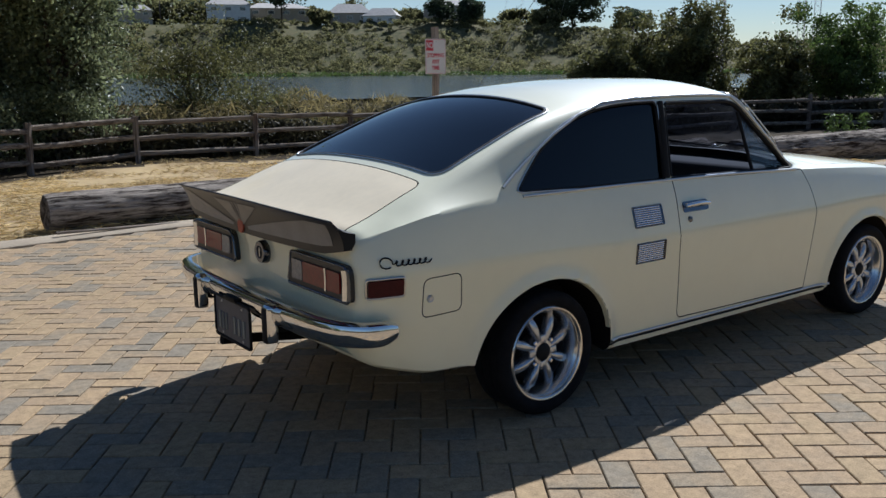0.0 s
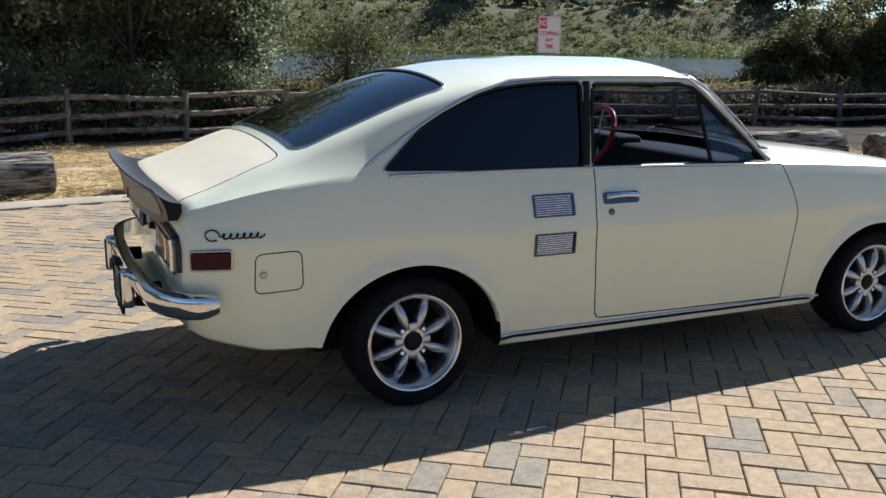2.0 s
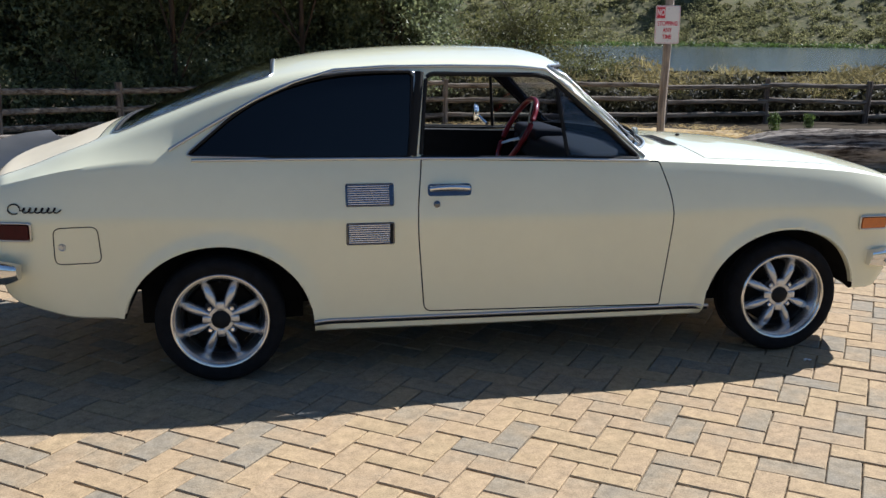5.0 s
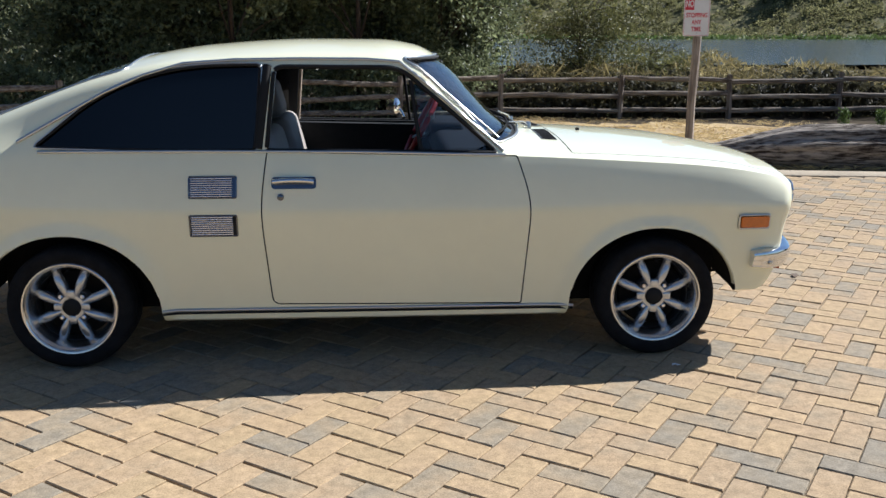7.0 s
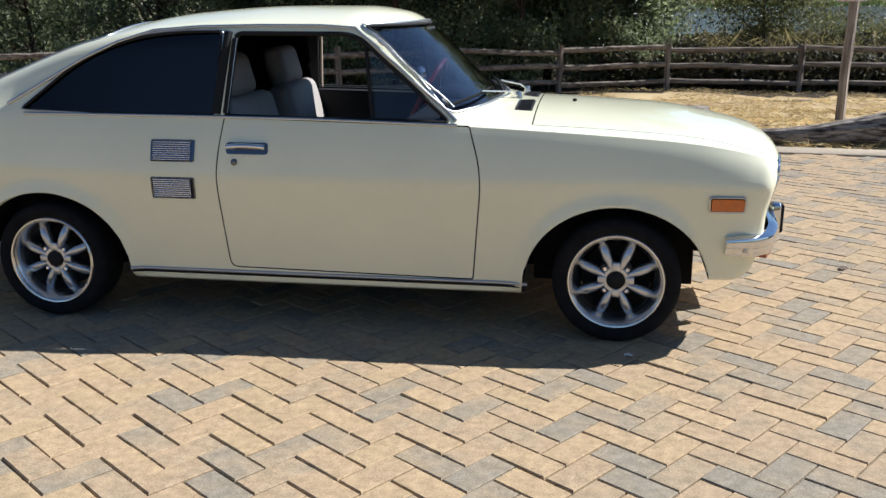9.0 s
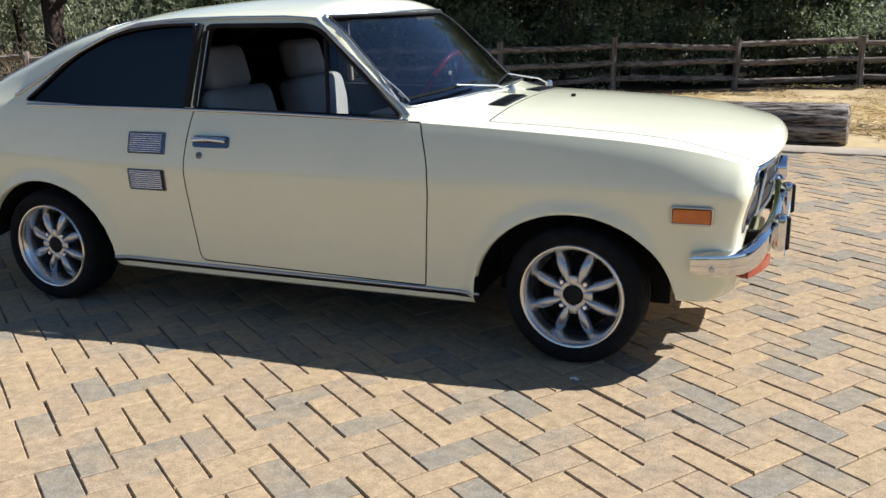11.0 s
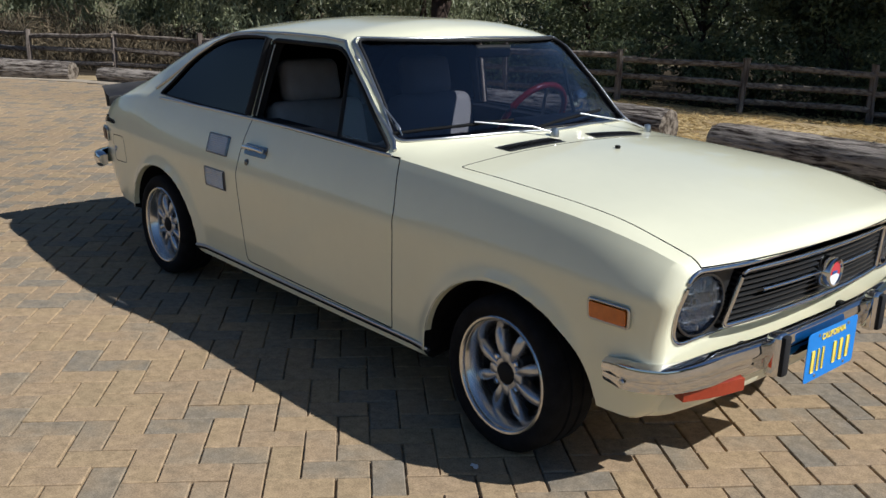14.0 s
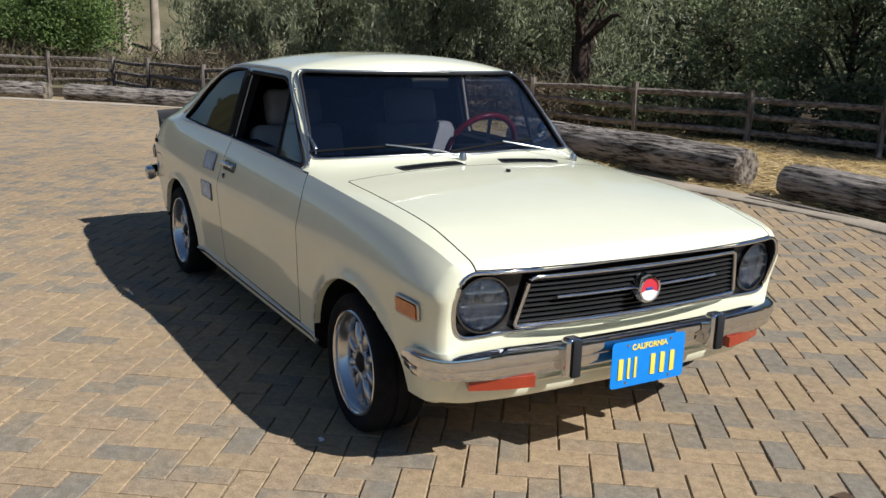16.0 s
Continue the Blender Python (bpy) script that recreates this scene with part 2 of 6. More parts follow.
def finish(me, sharp=32):
    me.polygons.foreach_set("use_smooth", [True] * len(me.polygons))
    me.set_sharp_from_angle(angle=radians(sharp))
    return me

# ---- the car ----
# x runs to its nose, y to its left side; the rear axle stands at x = 0, the front one at x = 2.30
TAIL, NOSE, R_TYRE = -0.875, 2.93, 0.240
SILL = curve((-0.9, 0.325), (-0.75, 0.285), (-0.55, 0.262), (-0.34, 0.25), (0.0, 0.2), (0.3, 0.172), (2.0, 0.168), (2.3, 0.2), (2.62, 0.250), (2.8, 0.247), (2.93, 0.245))
WIDE = curve((-0.9, 0.685), (-0.7, 0.722), (-0.4, 0.738), (0.5, 0.745), (1.5, 0.742), (2.1, 0.738), (2.6, 0.734), (2.8, 0.728), (2.93, 0.715))
BELT_Z = curve((-0.9, 0.745), (-0.67, 0.79), (-0.17, 0.838), (0.4, 0.836), (1.0, 0.830), (1.7, 0.810), (2.2, 0.785), (2.6, 0.755), (2.8, 0.728), (2.93, 0.695))
BELT_Y = curve((-0.9, 0.635), (-0.67, 0.668), (-0.3, 0.682), (0.05, 0.672), (0.5, 0.668), (1.2, 0.668), (1.7, 0.670), (2.2, 0.675), (2.6, 0.674), (2.85, 0.663), (2.93, 0.652))
EDGE_Z = curve((-0.9, 0.765), (-0.45, 0.89), (-0.2, 0.985), (0.15, 1.105), (0.45, 1.162), (0.9, 1.185), (1.22, 1.18), (1.33, 1.155), (1.5, 1.005), (1.70, 0.826), (1.76, 0.818),
               (2.2, 0.797), (2.6, 0.770), (2.85, 0.725), (2.93, 0.705))
EDGE_Y = curve((-0.9, 0.59), (-0.45, 0.572), (-0.2, 0.572), (0.2, 0.565), (0.9, 0.575), (1.3, 0.575), (1.7, 0.642), (2.2, 0.642), (2.6, 0.627), (2.93, 0.604))
TOP_Z = curve((-0.9, 0.785), (-0.45, 0.932), (0.22, 1.185), (0.5, 1.230), (0.9, 1.252), (1.2, 1.25), (1.36, 1.228), (1.45, 1.185), (1.82, 0.868), (1.90, 0.852),
              (2.15, 0.836), (2.5, 0.805), (2.75, 0.768), (2.87, 0.742), (2.93, 0.722))
SOFT = curve((-0.9, 0.03), (-0.3, 0.05), (0.3, 0.06), (1.2, 0.05), (1.5, 0.04), (1.8, 0.03), (2.93, 0.04))
CREASE = curve((-0.9, 0.64), (-0.3, 0.635), (0.5, 0.615), (1.7, 0.612), (2.3, 0.622), (2.93, 0.61))
NOSE_LEAN = curve((0.24, -0.10), (0.33, -0.055), (0.42, -0.035), (0.50, -0.03), (0.66, 0.0), (0.8, 0.0))
TAIL_LEAN = curve((0.26, 0.085), (0.36, 0.03), (0.50, 0.0), (0.66, 0.0), (0.82, 0.03))


def section(x, inset=0.0):
    """Half a cross-section, from the middle of the floor to the middle of the top."""
    zs, w, zb, wb, ze, we, zt = (float(f(x)) for f in (SILL, WIDE, BELT_Z, BELT_Y, EDGE_Z, EDGE_Y, TOP_Z))
    zs, w, wb, we, ze, zt = zs + 2.2 * inset, w - inset, wb - inset, we - inset, ze - 0.8 * inset, zt - 0.75 * inset
    if inset:
        zb = min(zb, ze - 0.03)
        if x < 0.42: zs = 0.545
    pts = [(0.0, zs + 0.05), (0.3, zs + 0.045), (w - 0.10, zs + 0.01), (w - 0.055, zs)]
    zm = float(CREASE(x))
    for s in np.linspace(0, 1, 27):
        z = zs + 0.012 + s * (zb - zs - 0.012)
        t = (z - zm) / (zb - zm)
        if z < zm: y = w - 0.034 * ((zm - z) / (zm - zs))**1.2
        else: y = w - (w - wb) * (0.72 * t + 0.28 * t**3)
        for cx in (0.0, 2.295):
            e = math.hypot((x - cx) / 0.348, (max(z, 0.22) - 0.22) / 0.313)
            y += 0.020 * math.exp(-((e - 1.0) / 0.085)**2) * (1 if z > 0.2 else 0)
        pts.append((y, z))
    a = np.array((wb, zb)); c = np.array((we, ze))
    side = np.linalg.norm(c - a)
    r = float(SOFT(x))
    ka, kb = min(0.45, r / side), r / we

    def top(v):
        return np.array((we * (1 - v), ze + (zt - ze) * (1 - (1 - v)**2.2)))
    for u in np.linspace(0, 1 - ka, 9)[1:]:
        pts.append(tuple(a + (c - a) * u))
    p0, p1 = a + (c - a) * (1 - ka), top(kb)
    for s in np.linspace(0, 1, 8)[1:-1]:
        pts.append(tuple((1 - s)**2 * p0 + 2 * s * (1 - s) * c + s * s * p1))
    for v in np.linspace(kb, 1, 16):
        pts.append(tuple(top(v)))
    return pts


def shell(lo, hi, inset=0.0, step=0.02, mat=None, ends=0.045):
    """The body as one closed solid between two stations."""
    xs = list(np.linspace(lo, hi, int((hi - lo) / step)))
    if not inset:
        fine = ends * (1 - np.cos(np.linspace(0, math.pi / 2, 7)))
        xs = [x for x in xs if lo + ends < x < hi - ends]
        xs = list(lo + fine) + xs + list(hi - fine[::-1])
    rings = []
    for x in xs:
        half = np.array(section(x, inset))
        if not inset:
            d = min(x - lo, hi - x)
            k = ends - math.sqrt(max(0, ends**2 - max(0, ends - d)**2))
            mid = 0.5 * (half[0, 1] + half[-1, 1])
            half = np.stack((half[:, 0] * (1 - 0.75 * k / 0.7), mid + (half[:, 1] - mid) * (1 - 0.9 * k / 0.3)), 1)
        f = smooth01((x - 2.42) / 0.5)
        g = smooth01((-0.45 - x) / 0.42)
        ring = []
        for y, z in half:
            b = min(1.2, abs(y) / 0.6)
            dx = f * (-0.055 * b**2.2 + NOSE_LEAN(z)) + g * (0.07 * b**2.5 + TAIL_LEAN(z))
            ring.append((x + dx, y, z))
        rings.append(ring)
    n = len(rings[0])
    verts, faces = [], []
    loop = 2 * n - 2
    for ring in rings:
        verts += [(x, -y, z) for x, y, z in ring] + [(x, y, z) for x, y, z in ring[-2:0:-1]]
    for i in range(len(rings) - 1):
        for k in range(loop):
            q = (k + 1) % loop
            faces.append((i * loop + k, i * loop + q, (i + 1) * loop + q, (i + 1) * loop + k))
    for base in (0, (len(rings) - 1) * loop):
        for k in range(n - 1):
            a, b = k, k + 1
            c, d = (loop - k) % loop, (loop - k - 1) % loop
            ids = []
            for v in (a, b, d, c):
                if base + v not in ids: ids.append(base + v)
            faces.append(tuple(ids))
    bm = bmesh.new()
    vs = [bm.verts.new(v) for v in verts]
    for f in faces: bm.faces.new([vs[i] for i in f])
    bmesh.ops.recalc_face_normals(bm, faces=bm.faces[:])
    me = bpy.data.meshes.new("shell")
    bm.to_mesh(me); bm.free()
    if mat: me.materials.append(mat)
    return me


whole = shell(TAIL, NOSE, mat=PAINT)
bm = bmesh.new(); bm.from_mesh(whole)
skin = BVHTree.FromBMesh(bm); bm.free()


def side_at(x, z, s=-1, off=0.0):
    hit, nor, _, _ = skin.ray_cast(Vector((x, s * 2, z)), Vector((0, -s, 0)))
    return hit + nor * off if hit else Vector((x, s * 0.6, z))


def top_at(x, y, off=0.0):
    hit, nor, _, _ = skin.ray_cast(Vector((x, y, 3)), Vector((0, 0, -1)))
    return hit + nor * off if hit else Vector((x, y, 0.8))


def end_at(y, z, s=1, off=0.0):
    hit, nor, _, _ = skin.ray_cast(Vector((s * 6, y, z)), Vector((-s, 0, 0)))
    return hit + nor * off if hit else Vector((s * 2.8, y, z))


def ring_patch(name, outline, place, off, mat, parent, thick=0.004, rings=7, label=""):
    """A curved sheet with thickness that follows the body within an outline."""
    out = [np.array(p) for p in outline]
    c = sum(out) / len(out)
    n = len(out)
    verts, faces = [], []
    for layer in (off, off - thick):
        for k in range(1, rings + 1):
            for p in out:
                q = c + (p - c) * (k / rings)
                verts.append(place(*q, layer))
        verts.append(place(*c, layer))
    half = n * rings + 1
    for layer in (0, 1):
        b = layer * half
        for i in range(n):
            j = (i + 1) % n
            f = [(b + half - 1, b + i, b + j)]
            for k in range(rings - 1):
                f.append((b + k * n + i, b + (k + 1) * n + i, b + (k + 1) * n + j, b + k * n + j))
            faces += f if layer == 0 else [tuple(reversed(q)) for q in f]
    for i in range(n):
        j = (i + 1) % n
        o = (rings - 1) * n
        faces.append((o + i, half + o + i, half + o + j, o + j))
    bm = bmesh.new()
    vs = [bm.verts.new(v) for v in verts]
    for f in faces: bm.faces.new([vs[i] for i in f])
    bmesh.ops.recalc_face_normals(bm, faces=bm.faces[:])
    return part(name, bm, mat, parent, label, sharp=50)


# outlines: side ones in x and z, top ones in x and y, end ones in y and z
DOOR = resample(rounded([(0.774, 0.238), (0.742, 0.62), (0.768, 0.836), (1.738, 0.812), (1.792, 0.64), (1.758, 0.222)], [0.035, 0.1, 0.01, 0.01, 0.12, 0.012], 7), 0.05)
DOOR_WINDOW = resample(rounded([(0.768, 0.838), (0.80, 1.152), (1.285, 1.148), (1.665, 0.822)], [0.02, 0.035, 0.06, 0.03], 6), 0.04)
QUARTER = resample(rounded([(-0.10, 0.856), (0.08, 1.005), (0.22, 1.085), (0.40, 1.138), (0.56, 1.155), (0.748, 1.158), (0.728, 0.840), (0.4, 0.842)],
                           [0.03, 0.06, 0.08, 0.08, 0.08, 0.02, 0.02, 0.02], 5), 0.04)
SCREEN_OUT = resample(rounded([(-0.618, 0.853), (-0.546, 1.176), (0.546, 1.176), (0.618, 0.853), (0.46, 0.865), (0.22, 0.874), (-0.22, 0.874), (-0.46, 0.865)], [0.03, 0.04, 0.04, 0.03, 0.08, 0.08, 0.08, 0.08], 6), 0.05)
REAR_OUT = resample(rounded([(-0.372, -0.535), (0.215, -0.498), (0.215, 0.498), (-0.372, 0.535)], [0.07, 0.05, 0.05, 0.07], 6), 0.05)
HOOD = resample(rounded([(1.965, -0.610), (3.2, -0.611), (3.2, 0.611), (1.965, 0.610)], [0.02, 0, 0, 0.02], 5), 0.06)
TRUNK = resample(rounded([(-0.425, -0.535), (-1.1, -0.60), (-1.1, 0.60), (-0.425, 0.535)], [0.05, 0, 0, 0.05], 6), 0.06)
GRILLE_OUT = resample(rounded([(-0.645, 0.478), (-0.668, 0.60), (-0.645, 0.685), (0.645, 0.685), (0.668, 0.60), (0.645, 0.478)], [0.05, 0.06, 0.06, 0.06, 0.06, 0.05], 6), 0.05)
FUEL = resample(rounded([(-0.568, 0.612), (-0.412, 0.617), (-0.405, 0.478), (-0.572, 0.472)], 0.03, 6), 0.03)


def arch(cx, lo, hi):
    out = [(cx + 0.348 * math.cos(a), 0.22 + 0.313 * math.sin(a)) for a in np.linspace(0, math.pi, 40)]
    return prism(out + [(cx - 0.365, 0.05), (cx + 0.365, 0.05)], "y", lo, hi, UNDER)


car = thing("car", "cream two-door fastback coupe with dark tinted glass on brick paving", "car")
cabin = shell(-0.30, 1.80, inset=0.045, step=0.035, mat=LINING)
solids = []
for s in (-1, 1):
    a, b = sorted((s * 0.40, s * 1.0))
    solids += [arch(0.0, a, b), arch(2.295, a, b)]
    a, b = sorted((s * 0.3, s * 1.0))
    solids += [prism(DOOR_WINDOW, "y", a, b, BLACK), prism(QUARTER, "y", a, b, BLACK)]
openings = [prism(SCREEN_OUT, "x", 1.0, 2.2, BLACK), prism(REAR_OUT, "z", 0.80, 1.4, BLACK), prism(GRILLE_OUT, "x", 2.76, 3.2, GRILLE)]
doors = [prism(DOOR, "y", -1.0, -0.55, RUBBER), prism(DOOR, "y", 0.55, 1.0, RUBBER)]
hood_cut, trunk_cut = prism(HOOD, "z", 0.690, 1.2, RUBBER), prism(TRUNK, "z", 0.765, 1.1, RUBBER)
fuel_cut = prism(FUEL, "y", -0.9, -0.70, RUBBER)


def shrunk(me, outline, axis, lo, hi, d):
    """The same prism a hair smaller all round, for the lid that fills the opening."""
    pts = [np.array(p) for p in outline]
    n = len(pts)
    area = sum(pts[i][0] * pts[(i + 1) % n][1] - pts[(i + 1) % n][0] * pts[i][1] for i in range(n))
    out = []
    for i in range(n):
        t = pts[(i + 1) % n] - pts[i - 1]
        t /= np.linalg.norm(t)
        nrm = np.array((-t[1], t[0])) * (1 if area > 0 else -1)
        out.append(pts[i] + nrm * d)
    return prism(out, axis, lo, hi, RUBBER)


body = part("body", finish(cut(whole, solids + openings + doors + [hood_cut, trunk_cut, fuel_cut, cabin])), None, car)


def panel(prism_mesh, more):
    """A door or lid: the body within an outline, less the openings."""
    return finish(cut(cut(whole, [prism_mesh], 'INTERSECT'), more))


door_r = part("door", panel(shrunk(None, DOOR, "y", -1.0, -0.55, 0.005), [solids[2], cabin]), None, car, "cream passenger door")
door_l = part("door", panel(shrunk(None, DOOR, "y", 0.55, 1.0, 0.005), [solids[6], cabin]), None, car, "cream driver's door")
hood = part("hood", panel(shrunk(None, HOOD, "z", 0.694, 1.2, 0.005), [openings[2]]), None, car, "smooth cream hood")
trunk_mesh = panel(shrunk(None, TRUNK, "z", 0.769, 1.1, 0.005), [cabin])
for slot in range(len(trunk_mesh.materials)):
    if trunk_mesh.materials[slot] == PAINT: trunk_mesh.materials[slot] = DUSTY
trunk = part("trunk_lid", trunk_mesh, None, car, "dusty beige trunk lid")
part("fuel_door", finish(cut(whole, [shrunk(None, FUEL, "y", -0.9, -0.705, 0.004)], 'INTERSECT')), None, car)
bpy.data.meshes.remove(whole)


# ---- glass and its trim ----
def screen_at(y, z, off=0.0):
    return end_at(y, z, 1, off)


def grown(outline, d):
    c = sum(np.array(p) for p in outline) / len(outline)
    return [np.array(p) + (np.array(p) - c) / np.linalg.norm(np.array(p) - c) * d for p in outline]


screen = ring_patch("windscreen", SCREEN_OUT, screen_at, -0.008, SCREEN, car, label="raked blue-tinted windscreen")
tube_part("gasket", [screen_at(*p, 0.0) for p in SCREEN_OUT], 0.006, RUBBER, screen)
tube_part("bright_trim", [screen_at(*p, 0.003) for p in grown(SCREEN_OUT, 0.008)], 0.0055, STEEL, screen)
rear = ring_patch("rear_window", REAR_OUT, top_at, -0.002, REAR_TINT, car, label="dark tinted rear window")
tube_part("gasket", [top_at(*p, -0.002) for p in REAR_OUT], 0.0065, RUBBER, rear)
tube_part("bright_trim", [top_at(*p, 0.001) for p in grown(REAR_OUT, 0.010)], 0.0045, STEEL, rear)
for s in (-1, 1):
    on_side = lambda x, z, off=0.0, s=s: side_at(x, z, s, off)
    q = ring_patch("quarter_window", QUARTER, on_side, -0.008, TINT, car, label="dark tinted quarter window")
    tube_part("gasket", [on_side(*p, 0.0) for p in QUARTER], 0.006, RUBBER, q)
    tube_part("bright_trim", [on_side(*p, 0.002) for p in grown(QUARTER, 0.009)], 0.0035, STEEL, q)
    roof_line = [(-0.16, 0.875), (-0.02, 0.955), (0.15, 1.05), (0.3, 1.115), (0.45, 1.158), (0.65, 1.172), (0.9, 1.176), (1.15, 1.174), (1.28, 1.165), (1.36, 1.105), (1.52, 0.966), (1.685, 0.825)]
    tube_part("drip_rail", [on_side(*p, 0.004) for p in resample(roof_line, 0.05, False)], 0.0065, STEEL, car, closed=False, label="bright drip rail over the side windows")
    tube_part("window_frame", [on_side(*p, -0.004) for p in DOOR_WINDOW], 0.009, BLACK, door_r if s < 0 else door_l)
    tube_part("belt_trim", [on_side(x, float(BELT_Z(x)) + 0.001, 0.003) for x in np.linspace(-0.08, 1.69, 32)], 0.006, STEEL, car, closed=False)
    b_pillar = [(0.735, 0.845), (0.775, 1.155)]
    tube_part("pillar_cover", [on_side(*p, 0.0) for p in resample(b_pillar, 0.05, False)], 0.018, BLACK, car, closed=False)
    tube_part("pillar_trim", [on_side(0.006 + x, z, -0.010 if s < 0 else -0.02) for x, z in resample([(0.768, 0.842), (0.800, 1.145)], 0.05, False)], 0.0035 if s < 0 else 0.009, STEEL if s < 0 else TAN_TRIM, car, closed=False, label="bright strip on the pillar's edge")
    vent = [(1.36, 0.835), (1.325, 1.10)]
    tube_part("vent_window_post", [on_side(*p, -0.012) for p in resample(vent, 0.05, False)], 0.008, BLACK, door_r if s < 0 else door_l, closed=False)
    VW = resample(rounded([(1.372, 0.84), (1.338, 1.09), (1.64, 0.835)], 0.012, 4), 0.04)
    ring_patch("vent_window", VW, on_side, -0.012, GLASS, door_r if s < 0 else door_l, rings=3)

# ---- wheels ----
def wheel_at(x, s, out, steer=0.0):
    hub = lathe([(0.1625, -0.066), (0.1665, -0.0715), (0.1690, -0.070), (0.1705, -0.079), (0.1745, -0.0835), (0.1800, -0.085), (0.1845, -0.081), (0.1845, -0.070), (0.178, -0.062), (0.178, 0.07), (0.183, 0.088), (0.176, 0.09), (0.150, 0.075), (0.145, -0.008), (0.148, -0.028), (0.154, -0.046), (0.1595, -0.058)],
                64, "y", LIP, closed=True, sharp=30)
    w = part("wheel", hub, None, car, "eight-spoke grey alloy wheel with a polished lip")
    tyre = lathe([(0.183, -0.078), (0.191, -0.086), (0.210, -0.092), (0.226, -0.088), (0.235, -0.078), (0.240, -0.066), (0.241, -0.03), (0.235, -0.027), (0.235, -0.021), (0.241, -0.018), (0.241, 0.018),
                  (0.235, 0.021), (0.235, 0.027), (0.241, 0.03), (0.240, 0.066), (0.235, 0.078), (0.226, 0.088), (0.191, 0.086), (0.182, 0.078)], 64, "y", TYRE, closed=True)
    part("tyre", tyre, None, w, "black low-profile tyre")
    # this ring's dark colour stands for the shade between the spokes
    part("rim_well", lathe([(0.1435, -0.012), (0.1455, -0.016), (0.1465, -0.014), (0.1455, 0.068), (0.1425, 0.068)], 48, "y", WELL, closed=True), None, w, "inside of the rim, coloured dark as shade")
    n, verts, faces = 11, [], []
    for i in range(n):
        t = i / (n - 1)
        r = 0.040 + t * 0.112
        half = (0.0100 + 0.0095 * float(smooth01(t * 2.0))) * math.sqrt(1 - 0.62 * t**12)
        depth = -0.046 - 0.012 * math.sin(math.pi * (0.15 + 0.75 * t)) + 0.012 * t**5
        for u in np.linspace(-1, 1, 9):
            verts.append((u * half, depth + 0.018 * abs(u)**4, r))
        for u in np.linspace(1, -1, 5):
            verts.append((u * half * 0.8, -0.012 - 0.004 * (1 - u * u), r))
    for i in range(n - 1):
        for k in range(14):
            faces.append((i * 14 + k, i * 14 + (k + 1) % 14, (i + 1) * 14 + (k + 1) % 14, (i + 1) * 14 + k))
    faces += [tuple(range(14)), tuple(range((n - 1) * 14, n * 14))]
    spoke = mesh_of("spoke", verts, faces, ALLOY, sharp=50)
    for k in range(8):
        part("spoke", spoke, None, w).matrix_basis = pose(0, 0, 0, 0, 45 * k + 22.5, 0)
    part("hub", lathe([(0.0, -0.045), (0.033, -0.046), (0.036, -0.054), (0.048, -0.054), (0.053, -0.048), (0.058, -0.020), (0.062, 0.01), (0.0, 0.01)], 32, "y", ALLOY), None, w)
    for k in range(4):
        part("hub_pad", box_bm(0, -0.046, 0.052, 0.030, 0.022, 0.034, 0.005, 2, pose(0, 0, 0, 0, 90 * k, 0)), ALLOY, w)
    part("hub_cap", lathe([(0.0, -0.066), (0.020, -0.064), (0.032, -0.057), (0.035, -0.045), (0.0, -0.045)], 24, "y", BLACK), None, w, "black centre cap")
    boss = lathe([(0.0075, -0.038), (0.0145, -0.042), (0.018, -0.038), (0.019, 0.0), (0.0, 0.0), (0.0, -0.036)], 16, "y", WELL)
    nut = lathe([(0.0, -0.058), (0.006, -0.058), (0.010, -0.054), (0.011, -0.036), (0.0, -0.036)], 6, "y", CHROME)
    for k in range(4):
        a = math.pi / 2 * k + math.pi / 4
        nb = part("lug_boss", boss, None, w)
        nb.matrix_basis = pose(0.058 * math.cos(a), 0, 0.058 * math.sin(a))
        part("lug_nut", nut, None, nb)
    # black drum made wide so that the spoke gaps look shaded
    part("brake_drum", lathe([(0.0, 0.012), (0.128, 0.012), (0.134, 0.020), (0.134, 0.075), (0.0, 0.075)], 32, "y", UNDER), None, w)
    stem = part("valve_stem", lathe([(0.0, -0.014), (0.004, -0.013), (0.0045, 0.0), (0.0, 0.0)], 8, "y", BLACK), None, w)
    stem.matrix_basis = pose(0, -0.060, 0.150)
    w.matrix_basis = pose(x, s * out, R_TYRE, 0, 0, steer + (180 if s > 0 else 0))
    return w


for s in (-1, 1):
    wheel_at(0.0, s, 0.656)
    wheel_at(2.302, s, 0.650, -2.0)
for x in (0.0, 2.30):
    part("axle", lathe([(0.0, -0.6), (0.035, -0.6), (0.035, 0.6), (0.0, 0.6)], 16, "y", UNDER), None, car).matrix_basis = pose(x, 0, R_TYRE)

# unseen floor slab added to deepen the shade on the ground below
part("floor_pan", box_bm(1.15, 0, 0.185, 1.55, 1.10, 0.03, 0.01), UNDER, car, "black underside of the car, added to deepen its shade")
# flat black plates added behind the wheels to fill the arch gaps with shade
for x, x0, x1 in ((0.0, -0.31, 0.31), (2.302, 1.98, 2.60)):
    for s in (-1, 1):
        part("wheel_liner", box_bm((x0 + x1) / 2, s * 0.52, 0.40, x1 - x0, 0.012, 0.44, 0.004, 1), UNDER, car)


